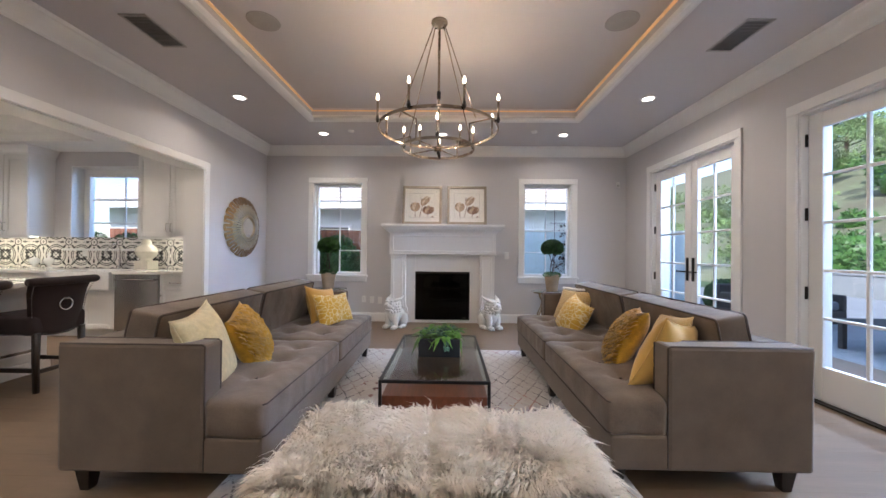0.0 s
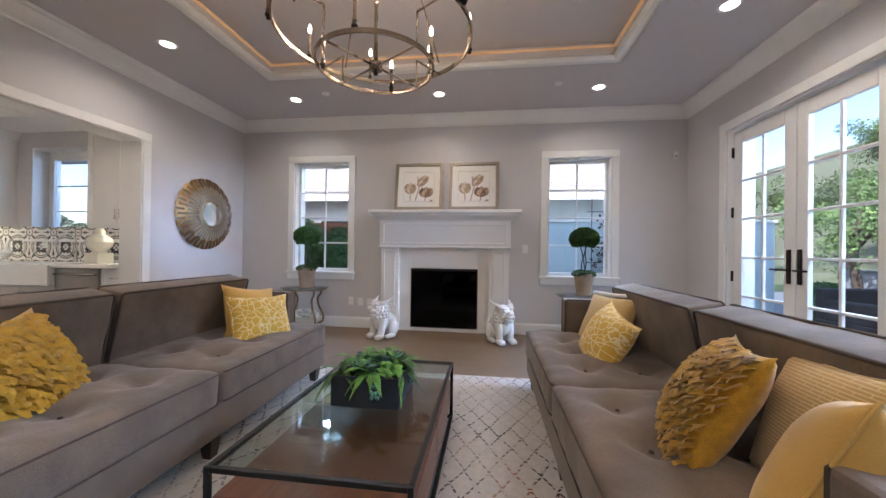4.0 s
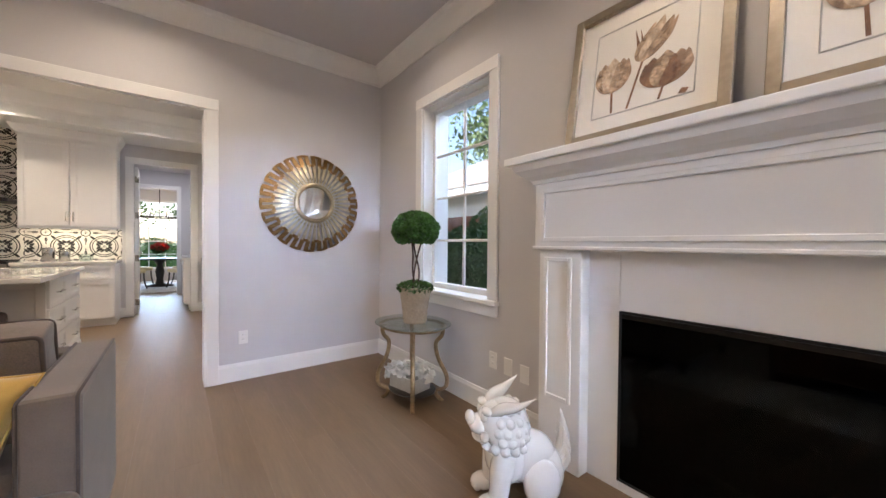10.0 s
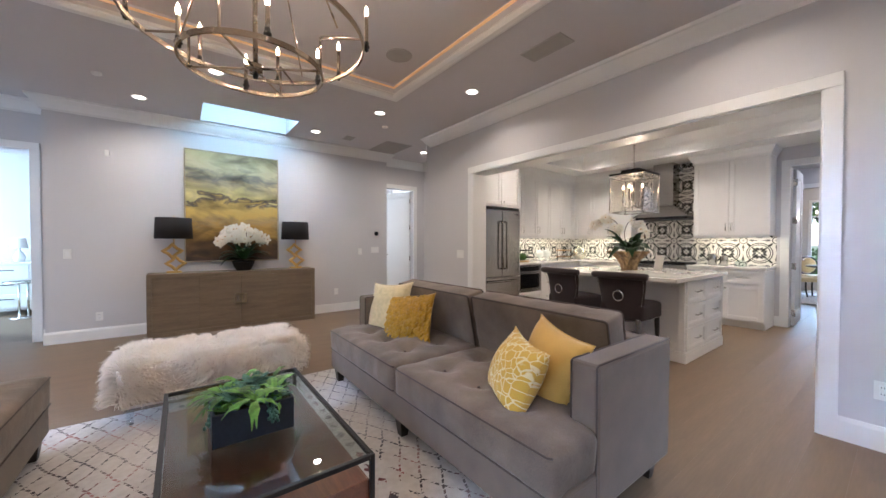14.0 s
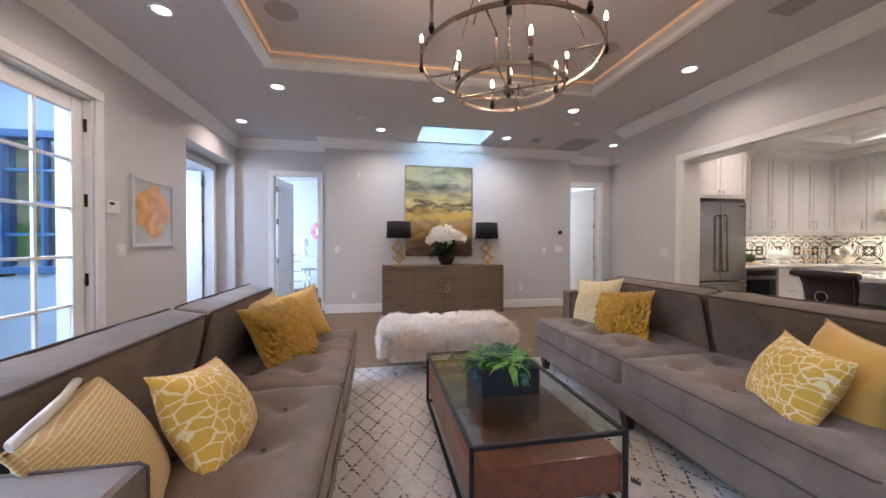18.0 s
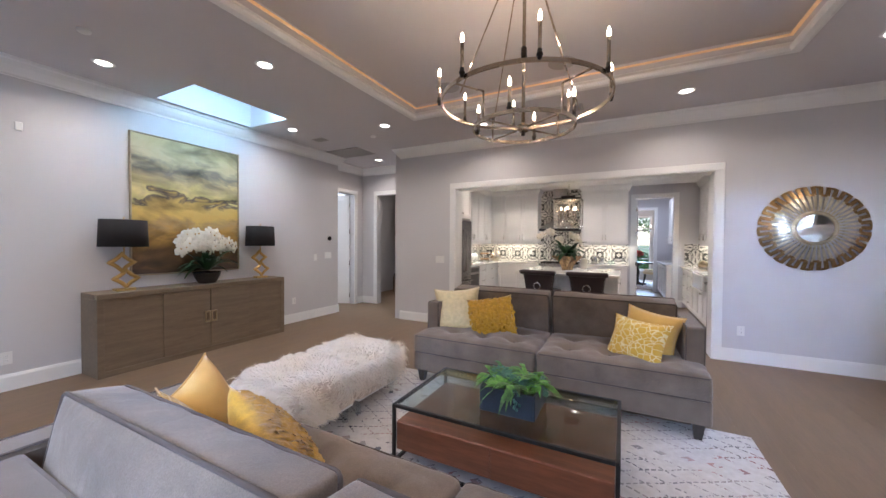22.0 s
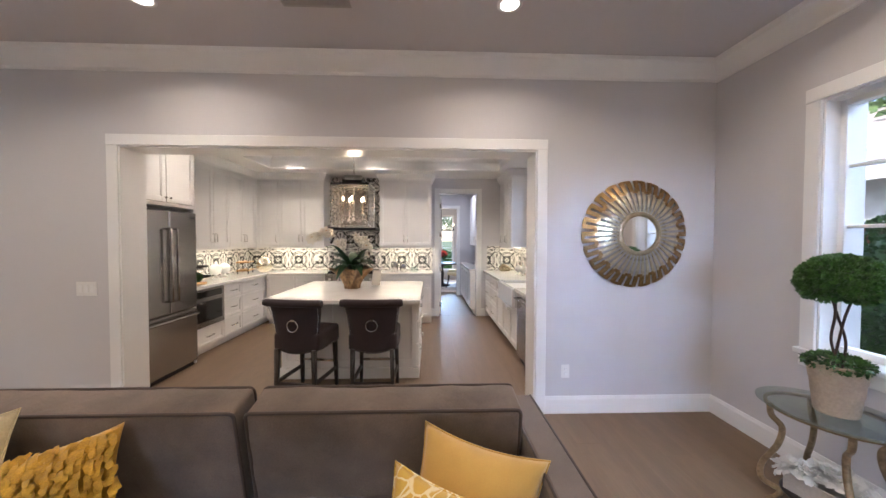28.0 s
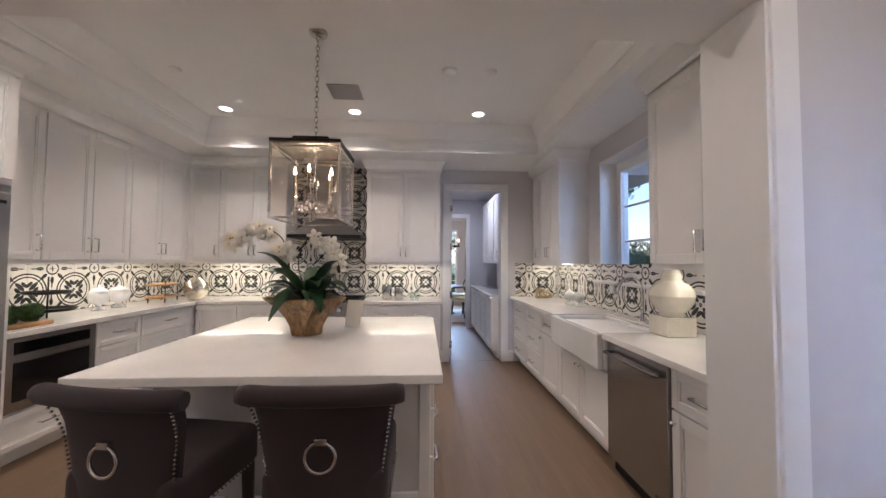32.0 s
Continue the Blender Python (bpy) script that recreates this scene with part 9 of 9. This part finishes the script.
for k, a in enumerate((40, 130, 220, 310)):
    dining_chair((-11.6 + 0.74 * math.cos(radians(a)), 4.02 + 0.74 * math.sin(radians(a)), 0), a + 180)
vs_ = thing("flower_vase", (-11.6, 4.02, 0.76), 0, "glass vase of red flowers on the dining table", "flowers")
part("vase", lathe(bmesh.new(), [(0, 0), (0.06, 0), (0.085, 0.10), (0.06, 0.16), (0.07, 0.18)], 20), "tabletop", vs_)
part("leaves", leaf_clump((0, 0, 0.22), (0.15, 0.15, 0.08), 300, 0.05, 51), "leaf", vs_)
part("blooms", leaf_clump((0, 0, 0.29), (0.17, 0.17, 0.09), 500, 0.05, 52), "red", vs_)
dcx = thing("dining_chandelier", (-11.6, 4.02, 2.75), 0, "dark ring chandelier with lit candles over the dining table", "chandelier")
part("stem", tube(bmesh.new(), [(0, 0, 0), (0, 0, -0.95)], 0.01, 8), "bronze", dcx)
part("ring", ring_bar(0.42, -0.92, 0.025, 0.012, 36), "bronze", dcx)
for k in range(4):
    a = math.radians(90 * k)
    part("arm", tube(bmesh.new(), [(0, 0, -0.93), (0.42 * math.cos(a), 0.42 * math.sin(a), -0.92)], 0.007, 6), "bronze", dcx)
for k in range(8):
    a = math.radians(45 * k + 20)
    candle(dcx, (0.42 * math.cos(a), 0.42 * math.sin(a), -0.88), 0.10)
point_lamp("dining_glow", (-11.6, 4.02, 1.95), 60, (1.0, 0.8, 0.55), 0.1)
dw_ = thing("window_4", (-13.4, 3.90, 0.35), 0, "tall white dining room window with many panes")
dw_["kind"] = "structure"
wf = bmesh.new()
for q in ((-0.65, -0.59, 0, 2.1), (0.59, 0.65, 0, 2.1), (-0.59, 0.59, 0, 0.06), (-0.59, 0.59, 2.04, 2.1)):
    box(wf, -0.12, -0.06, q[0], q[1], q[2], q[3], 0.004)
part("window_frame", wf, "trim", dw_)
for i in (1, 2):
    part("muntin", B(-0.10, -0.08, -0.59 + 1.18 * i / 3 - 0.012, -0.59 + 1.18 * i / 3 + 0.012, 0.06, 2.04, 0.003), "trim", dw_)
for j in range(1, 5):
    part("muntin", B(-0.101, -0.079, -0.59, 0.59, 0.06 + 1.98 * j / 5 - 0.012, 0.06 + 1.98 * j / 5 + 0.012, 0.003), "trim", dw_)
dr = bmesh.new()
box(dr, -12.4, -10.2, 2.9, 5.2, 0.0, 0.012, 0.003)
solid("dining_rug", dr, "rug", "patterned rug under the dining table", "rug")

# study
ds_ = thing("dresser", (2.45, -4.62, 0), 0, "white lacquer dresser with dark bar handles on chrome feet", "dresser")
part("body", B(-0.55, 0.55, -0.24, 0.22, 0.10, 0.88, 0.006), "trim", ds_)
part("top", B(-0.57, 0.57, -0.25, 0.25, 0.88, 0.92, 0.004), "trim", ds_)
for x in (-0.275, 0.275):
    for z in (0.13, 0.38, 0.63):
        dd_ = part("drawer", B(x - 0.265, x + 0.265, 0.22, 0.238, z, z + 0.235, 0.004), "trim", ds_)
        part("handle", tube(bmesh.new(), [(x - 0.09, 0.238, z + 0.15), (x - 0.09, 0.262, z + 0.15), (x + 0.09, 0.262, z + 0.15), (x + 0.09, 0.238, z + 0.15)], 0.007, 8), "bronze", dd_, "dark bar handle")
for sx in (-1, 1):
    for sy in (-1, 1):
        part("foot", B(sx * 0.5 - 0.015, sx * 0.5 + 0.015, sy * 0.2 - 0.015, sy * 0.2 + 0.015, 0, 0.10), "chrome", ds_)
ch_ = thing("chrome_side_table", (2.42, -3.95, 0), 0, "small round glass table on twin chrome legs", "side table")
part("glass_top", lathe(bmesh.new(), [(0, 0.60), (0.22, 0.60), (0.225, 0.606), (0.22, 0.612), (0, 0.612)], 32), "tabletop", ch_)
part("rim", lathe(bmesh.new(), [(0.222, 0.59), (0.235, 0.59), (0.235, 0.614), (0.222, 0.614)], 32), "chrome", ch_)
for x in (-0.05, 0.05):
    part("leg", tube(bmesh.new(), [(x, 0, 0.015), (x, 0, 0.60)], 0.014, 10), "chrome", ch_)
part("foot_plate", lathe(bmesh.new(), [(0, 0), (0.16, 0), (0.16, 0.015), (0, 0.015)], 28), "chrome", ch_)
jl = thing("white_lamp", (2.62, -4.62, 0.92), 0, "small white table lamp in the study", "table lamp")
part("base", lathe(bmesh.new(), [(0, 0), (0.06, 0), (0.08, 0.08), (0.05, 0.16), (0.015, 0.2), (0.015, 0.26), (0, 0.26)], 20), "porcelain", jl)
part("shade", lathe(bmesh.new(), [(0.11, 0.24), (0.08, 0.42)], 24), "plastic", jl)
ar_ = thing("scalloped_mirror", (2.16, -5.0, 1.56), 0, "oval mirror in a scalloped pink frame on the study wall", "mirror")
sc_ = bmesh.new()
rim_ = [[], [], []]
for k in range(72):
    a = 2 * math.pi * k / 72
    q = 1 + 0.05 * abs(math.sin(6 * a))
    for lst, (rr, yy) in zip(rim_, ((0.215, 0.02), (0.27, 0.05), (0.33, 0.018))):
        qq = q if rr > 0.3 else 1
        lst.append(sc_.verts.new((rr * qq * 1.05 * math.cos(a), yy, rr * qq * 0.86 * math.sin(a))))
for a, b in ((0, 1), (1, 2)):
    for k in range(72):
        sc_.faces.new((rim_[a][k], rim_[a][(k + 1) % 72], rim_[b][(k + 1) % 72], rim_[b][k])).smooth = True
part("scalloped_frame", sc_, "pink_ink", ar_, "scalloped pink lacquer frame")
gl_ = lathe(bmesh.new(), [(0, 0.016), (0.225, 0.016), (0.225, 0.004)], 40, smooth=False)
part("looking_glass", gl_, "mirror", ar_, "oval mirror glass", pose(0, 0, 0, -90, 0, 0) @ Matrix.Diagonal((1.05, 0.86, 1, 1)))
a2 = thing("tall_artwork", (0.56, -3.6, 1.6), 0, "pink and white abstract artwork on the study wall", "picture")
part("canvas", B(0, 0.03, -0.4, 0.4, -0.55, 0.55), "pink_ink", a2)
ex = thing("wall_artwork", (-4.54, -3.0, 1.35), 0, "pale framed picture in the room off the hall", "picture")
part("canvas", B(0, 0.02, -0.3, 0.3, -0.5, 0.5), "grey_ink", ex)
ef = bmesh.new()
for q in ((-0.33, -0.30, -0.53, 0.53), (0.30, 0.33, -0.53, 0.53), (-0.30, 0.30, -0.53, -0.50), (-0.30, 0.30, 0.50, 0.53)):
    box(ef, 0, 0.035, q[0], q[1], q[2], q[3], 0.003)
part("frame", ef, "champagne", ex)
# mudroom built-in
mr = thing("hall_cabinet", (-6.35, -0.9, 0), -90, "grey-white built-in cabinets and bench in the dark mudroom", "cabinet")
part("bench", B(-0.6, 1.2, 0.0, 0.5, 0.0, 0.45, 0.004), "taupe_wood", mr)
part("cushion", B(-0.58, 1.18, 0.02, 0.5, 0.45, 0.52, 0.02, 2), "greycloth", mr)
for k in range(3):
    shaker(mr, -0.6 + k * 0.6, k * 0.6, 1.5, 2.5, 0.40, ("r", "b"))
part("upper_body", B(-0.6, 1.2, 0.0, 0.40, 1.5, 2.6), "cabinet", mr)
tp = thing("teal_pillow", (-6.0, -1.25, 0.66), 0, "teal pillow on the mudroom bench", "pillow")
part("cover", pillow(0.4, 0.36, 0.14, 12, 3), "dark_cloth", tp, m=pose(0, 0, 0, 0, 65, 0) @ pose(0, 0, 0, 0, 0, 90))

# ---------------------------------------------------------------- out of doors
gd = bmesh.new()
bmesh.ops.create_grid(gd, x_segments=60, y_segments=60, size=400)
for v in gd.verts:
    d = max(0.0, v.co.x - 15)
    v.co.z = -0.16 + min(24, d * 0.42)
gr_ = structure("ground", gd, "grass")
gr_.data.materials.append(M["hill"])
for f in gr_.data.polygons:
    f.material_index = int(f.center.x > 14)
pt = structure("pavement", B(3.46, 12.5, 0.9, 14.0, -0.20, -0.062), "underfloor")
pv = mesh_of("paver", B(0.004, 0.746, 0.004, 0.746, -0.03, 0.0, 0.003), M["paver"])
for i in range(12):
    for j in range(17):
        part("paver", pv, None, pt, m=pose(3.46 + 0.75 * i, 0.95 + 0.75 * j, -0.032))

# neighbouring house beyond the fireplace wall
nh = thing("neighbour_house", (0, 10.6, -0.16), 0, "pale stucco neighbouring house with grey shingle roof and white eaves", "house")
part("wall", B(-10.6, 5.2, 0.3, 6, 0, 2.75), "white_stucco", nh)
part("fascia", B(-11.1, 5.7, -0.32, -0.27, 2.60, 2.86, 0.01), "trim", nh)
part("soffit", B(-11.1, 5.7, -0.27, 0.3, 2.72, 2.76), "trim", nh)
rf_ = bmesh.new()
for r in range(16):
    y0, z0 = -0.36 + 0.34 * r, 2.84 + 0.15 * r
    a = [rf_.verts.new(p) for p in ((-11.2, y0, z0 + 0.03), (5.8, y0, z0 + 0.03), (5.8, y0 + 0.36, z0 + 0.155), (-11.2, y0 + 0.36, z0 + 0.155), (-11.2, y0, z0), (5.8, y0, z0))]
    rf_.faces.new(a[:4])
    rf_.faces.new((a[4], a[5], a[1], a[0]))
part("roof", rf_, "roof", nh)
nw = part("window", B(-4.2, -3.0, 0.27, 0.30, 1.0, 2.1), "black", nh)
part("window_frame", frame_bm(-4.28, -2.92, 0.92, 2.18, 0.08, 0.24, 0.30), "trim", nw)

fn = thing("cedar_fence", (0, 8.9, -0.16), 0, "red-brown cedar board fence between the houses", "fence")
bd_ = mesh_of("board", B(0.004, 0.136, -0.012, 0.012, 0, 1.90, 0.002), M["fence"])
for k in range(56):
    part("board", bd_, None, fn, m=pose(-8.6 + 0.14 * k, 0, 0.0))
for z in (0.4, 1.4):
    part("rail", B(-8.6, -0.8, 0.012, 0.05, z, z + 0.09), "fence", fn)


def shrub(at, r, h, seed, name="hedge_shrub", label="dense dark green garden shrub", count=2600, size=0.07):
    s = thing(name, at, 0, label, "shrub", "garden shrubs")
    part("inner", lathe(bmesh.new(), [(0, 0), (r * 0.7, 0.1), (r * 0.78, h * 0.5), (r * 0.5, h * 0.85), (0, h * 0.92)], 14), "leaf", s)
    part("foliage", leaf_clump((0, 0, h / 2), (r, r, h / 2 * 1.05), count, size, seed, 0.35), "leaf", s)


for k, (x, y, r, h) in enumerate(((-2.5, 8.3, 0.55, 1.7), (-3.3, 8.2, 0.6, 1.9), (-4.2, 8.3, 0.6, 1.6), (-1.75, 8.45, 0.4, 1.3), (-5.2, 8.2, 0.6, 1.8), (-6.2, 8.2, 0.6, 1.5), (-7.3, 8.1, 0.6, 1.7), (-8.4, 8.1, 0.65, 1.75), (-9.6, 8.2, 0.7, 2.0), (6.4, 8.1, 0.4, 0.8))):
    shrub((x, y, -0.16), r, h, 60 + k, count=6500, size=0.042)

for k, (x, y, r, h) in enumerate(((-16.6, 3.0, 0.7, 1.2), (-17.2, 4.3, 0.8, 1.1), (-16.7, 5.5, 0.7, 1.4), (-18.6, 3.6, 0.9, 1.5))):
    shrub((x, y, -0.16), r, h, 90 + k, label="green garden shrub outside the dining room")

# pale boundary wall that the house shades, and the espaliered vine before it
bw_ = thing("boundary_wall", (0, 8.62, -0.16), 0, "smooth pale stucco boundary wall coloured blue-grey for its shade", "wall")
# the stucco's tint adds to the shade that the eaves cast here
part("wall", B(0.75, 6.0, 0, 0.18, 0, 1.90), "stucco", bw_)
part("coping", B(0.71, 6.04, -0.03, 0.21, 1.90, 1.95, 0.008), "white_stucco", bw_)
vn = thing("wall_vine", (3.15, 8.30, -0.16), 0, "sparse reddish vine trained on a wire trellis", "vine")
for x in (-0.5, 0.0, 0.5):
    part("trellis_wire", tube(bmesh.new(), [(x, 0.2, 0), (x, 0.2, 2.5)], 0.008, 5), "twig", vn)
for z in (0.6, 1.1, 1.6, 2.1):
    part("trellis_wire", tube(bmesh.new(), [(-0.6, 0.2, z), (0.6, 0.2, z)], 0.008, 5), "twig", vn)
part("vine_leaves", leaf_clump((0, 0.12, 1.25), (0.5, 0.10, 1.15), 620, 0.075, 77, 0.8), "twig", vn)


def tree(at, h, r, seed, label="tall leafy tree with an uneven crown", thin=1.0):
    rnd = random.Random(seed)
    t = thing("garden_tree", at, rnd.uniform(0, 360), label, "tree", "trees beyond the garden")
    tr_ = bmesh.new()
    tips = []
    tube(tr_, curve([(0, 0, 0), (0.05 * h * rnd.uniform(-.5, .5), 0.03 * h, h * 0.35), (0.02 * h, 0, h * 0.75)]), [0.035 * h * (1 - 0.04 * i) for i in range(17)], 8)
    for k in range(7):
        a = 2 * math.pi * k / 7 + rnd.uniform(-.4, .4)
        z0 = h * rnd.uniform(0.3, 0.6)
        tip = (r * 0.75 * math.cos(a), r * 0.75 * math.sin(a), z0 + h * rnd.uniform(0.12, 0.3))
        tube(tr_, curve([(0, 0, z0), (tip[0] * 0.5, tip[1] * 0.5, (z0 + tip[2]) / 2 - 0.02 * h), tip]), [0.014 * h * (1 - 0.05 * i) for i in range(17)], 6)
        tips.append(tip)
    tips.append((0, 0, h * 0.85))
    part("trunk", tr_, "bark", t)
    cr_ = bmesh.new()
    for k, tip in enumerate(tips):
        for q in range(3):
            c = (tip[0] + rnd.uniform(-.3, .3) * r, tip[1] + rnd.uniform(-.3, .3) * r, tip[2] + rnd.uniform(-.08, .12) * h)
            rr = r * rnd.uniform(0.28, 0.46)
            join(cr_, leaf_clump(c, (rr, rr, rr * 0.7), int(420 * thin), 0.023 * h, seed * 50 + k * 5 + q, 0.7))
    part("crown", cr_, "tree", t)


def hill(x):
    return -0.2 + min(24, max(0, x - 15) * 0.42)


for k, (x, y, h, r) in enumerate(((24, 13, 4.6, 2.0), (22, -1, 4.2, 1.8), (28, 6, 5.0, 2.2), (27, 20, 5.2, 2.4), (33, 1, 5.5, 2.4), (31, 14, 5.0, 2.2), (36, 9, 6.0, 2.6), (40, 22, 6.0, 2.8), (42, -4, 6.0, 2.6), (44, 14, 6.5, 2.9), (30, 30, 6.0, 2.6), (38, 34, 6.5, 2.9))):
    tree((x, y, hill(x)), h, r, 100 + k, "sunlit leafy tree on the dry hillside")
for k, (x, y, h, r) in enumerate(((-4.2, 15.5, 9, 3.4), (-7.5, 16.5, 9, 3.4), (-10.5, 18, 9, 3.6), (-1.2, 19, 8, 3.0), (-23, 6.5, 5, 2.2), (-22, 1.0, 6, 2.4), (-17.5, 10, 7, 2.6))):
    tree((x, y, -0.2), h, r, 130 + k, thin=0.3)

rnd_h = random.Random(71)
for k in range(34):
    x, y = 16.5 + 22 * rnd_h.random() ** 1.3, rnd_h.uniform(-6, 34)
    r = rnd_h.uniform(0.7, 1.5)
    shrub((x, y, hill(x) - 0.1), r, r * rnd_h.uniform(1.0, 1.7), 300 + k, "hillside_shrub", "sunlit scrub bush on the dry hillside", 650, 0.17)
for k, (x, y, h, r) in enumerate(((11.0, 12.5, 3.6, 1.5), (14.5, 17.0, 4.5, 1.9), (9.5, 17.5, 4.2, 1.7), (17.5, 9.5, 4.4, 1.8), (18.5, 4.0, 3.8, 1.6))):
    tree((x, y, hill(x)), h, r, 160 + k, "leafy tree at the foot of the hillside", 0.6)

# garden wall and planting at the patio's far side
gw = thing("garden_wall", (13.2, 6.5, -0.16), 0, "low pale stucco garden wall along the patio", "wall")
part("wall", B(0, 0.3, -9, 9, 0, 0.75), "paver", gw)
part("coping", B(-0.04, 0.34, -9, 9, 0.75, 0.82, 0.01), "paver", gw)
for k in range(9):
    shrub((14.4 + 0.4 * (k % 2), -1.5 + 1.9 * k, -0.16), 0.95, 1.5 + 0.3 * (k % 3), 200 + k, "flowering_shrub", "sunlit green garden shrub behind the wall", 1300, 0.12)

# wing of the house beside the patio
wg = thing("house_wing", (3.46, 0.9, -0.06), 0, "pale stucco wing coloured for its blue shade, with blue framed windows", "house")
WINGS = ((0.12, 0.86), (1.14, 1.88), (3.3, 4.7))
part("wall", wall_boxes("y", -0.4, 0, 0.0, 7.0, 0, 3.3, [(x0, x1, 0.98, 2.36) for x0, x1 in WINGS]), "wing_stucco", wg)
for x0, x1 in WINGS:
    wf_ = part("window_frame", frame_bm(x0, x1, 0.98, 2.36, 0.07, -0.10, 0.03), "bluegrey", wg, "blue window frame")
    n = 2 if x1 - x0 < 1 else 4
    for i in range(1, n):
        xm = x0 + 0.07 + (x1 - x0 - 0.14) * i / n
        part("muntin", B(xm - 0.014, xm + 0.014, -0.08, 0.0, 1.05, 2.29), "bluegrey", wf_)
    for j in range(1, 4):
        zm = 1.05 + 1.24 * j / 4
        part("muntin", B(x0 + 0.07, x1 - 0.07, -0.081, 0.001, zm - 0.014, zm + 0.014), "bluegrey", wf_)
    part("pane", B(x0 + 0.07, x1 - 0.07, -0.05, -0.045, 1.05, 2.29), "wing_glass", wf_, "blue reflecting glass")
part("eave", B(0.02, 7.3, -0.4, 0.6, 3.3, 3.42, 0.01), "trim", wg)


def patio_sofa(at, turn):
    s = thing("patio_sofa", at, turn, "dark wicker patio sofa with grey cushions", "outdoor sofa", "patio furniture")
    part("base", B(-0.9, 0.9, -0.4, 0.4, 0.08, 0.32, 0.03, 2), "wicker", s)
    part("back", B(-0.9, 0.9, 0.28, 0.4, 0.30, 0.72, 0.03, 2), "wicker", s)
    for k in (-1, 1):
        x0, x1 = sorted((k * 0.78, k * 0.9))
        part("arm", B(x0, x1, -0.4, 0.3, 0.30, 0.58, 0.03, 2), "wicker", s)
        part("seat_cushion", cushion(0.77, 0.66, 0.14, 0.04, 3, 0.02), "greycloth", s, m=pose(k * 0.39, -0.05, 0.39))
        for y in (-0.35, 0.35):
            part("leg", B(k * 0.85 - 0.03, k * 0.85 + 0.03, y - 0.03, y + 0.03, 0, 0.09), "blackmetal", s)


patio_sofa((7.2, 4.2, -0.03), -80)
patio_sofa((6.0, 6.4, -0.03), 10)
pt_ = thing("patio_table", (5.9, 4.6, -0.03), 0, "low dark wicker patio table", "outdoor table", "patio furniture")
part("top", B(-0.5, 0.5, -0.35, 0.35, 0.36, 0.40, 0.01), "wicker", pt_)
for sx in (-1, 1):
    for sy in (-1, 1):
        part("leg", B(sx * 0.44 - 0.03, sx * 0.44 + 0.03, sy * 0.29 - 0.03, sy * 0.29 + 0.03, 0, 0.36), "wicker", pt_)

# ---------------------------------------------------------------- patterned tiles on the kitchen walls
tile_full = mesh_of("tile", B(-0.0985, 0.0985, 0, 0.008, -0.0985, 0.0985, 0.0015), M["tile"])
tile_low = mesh_of("tile", B(-0.0985, 0.0985, 0, 0.008, -0.0985, -0.025, 0.0015), M["tile"])
by_name = {o.name: o for o in scene.objects}


def tiles(wall, origin, turn, n, rows, start=0):
    w = by_name[wall]
    for i in range(n):
        for j in range(start, rows):
            low = j == 2 and rows == 3
            part("tile", tile_low if low else tile_full, None, w, m=pose(*origin, 0, 0, turn) @ pose(0.1 + 0.2 * i, 0, 1.015 + 0.2 * j) @ Matrix.Diagonal((-1 if i % 2 else 1, 1, -1 if j % 2 else 1, 1)))


tiles("wall_kitchen_fridge", (-7.0, KY0, 0), 0, 14, 3)
tiles("wall_kitchen_back", (KX, 3.70, 0), -90, 5, 3)
tiles("wall_kitchen_back", (KX, 1.70, 0), -90, 8, 3)
tiles("wall_kitchen_back", (KX, 5.38, 0), -90, 3, 3)
tiles("wall_kitchen_back", (KX, 2.70, 0), -90, 5, 9, 0)
tiles("wall_kitchen_window", (-3.38, KY1, 0), 180, 18, 3)


# ---------------------------------------------------------------- floor planks
fl = structure("floor", B(-13.6, 4.8, -5.2, 7.1, -0.12, -0.006), "underfloor")
pl = {}
random.seed(21)
PW = 0.19
y = -1.9
while y < 6.2:
    x = -7.05 - random.uniform(0, 1.6)
    while x < 3.45:
        ln = random.choice((1.6, 1.9, 2.2))
        x0, x1 = max(x, -7.05), min(x + ln, 3.47)
        x += ln
        if x1 - x0 < 0.05:
            continue
        key = round(x1 - x0, 3)
        if x1 < -3.3 and (y < 0.0 or y > 5.3):
            continue
        if key not in pl:
            pl[key] = mesh_of("plank", B(0.0002, key - 0.0002, 0.0002, PW - 0.0002, -0.02, 0.0, 0.0004), M["plank"])
        part("plank", pl[key], None, fl, m=pose(x0, y, 0))
    y += PW
far = bmesh.new()
for (a, b, c0, d) in ((-13.4, -7.06, 1.6, 7.0), (3.46, 4.6, -1.9, 0.4), (0.5, 4.6, -5.0, -1.91), (-6.4, -2.4, -4.0, -1.91), (-6.4, -3.3, -1.9, -0.05)):
    yy = c0
    while yy < d - 0.01:
        box(far, a, b, yy + 0.0008, min(yy + PW, d) - 0.0008, -0.02, -0.001)
        yy += PW
tagged(part("far_plank", far, "plank", fl), kind="stuff")
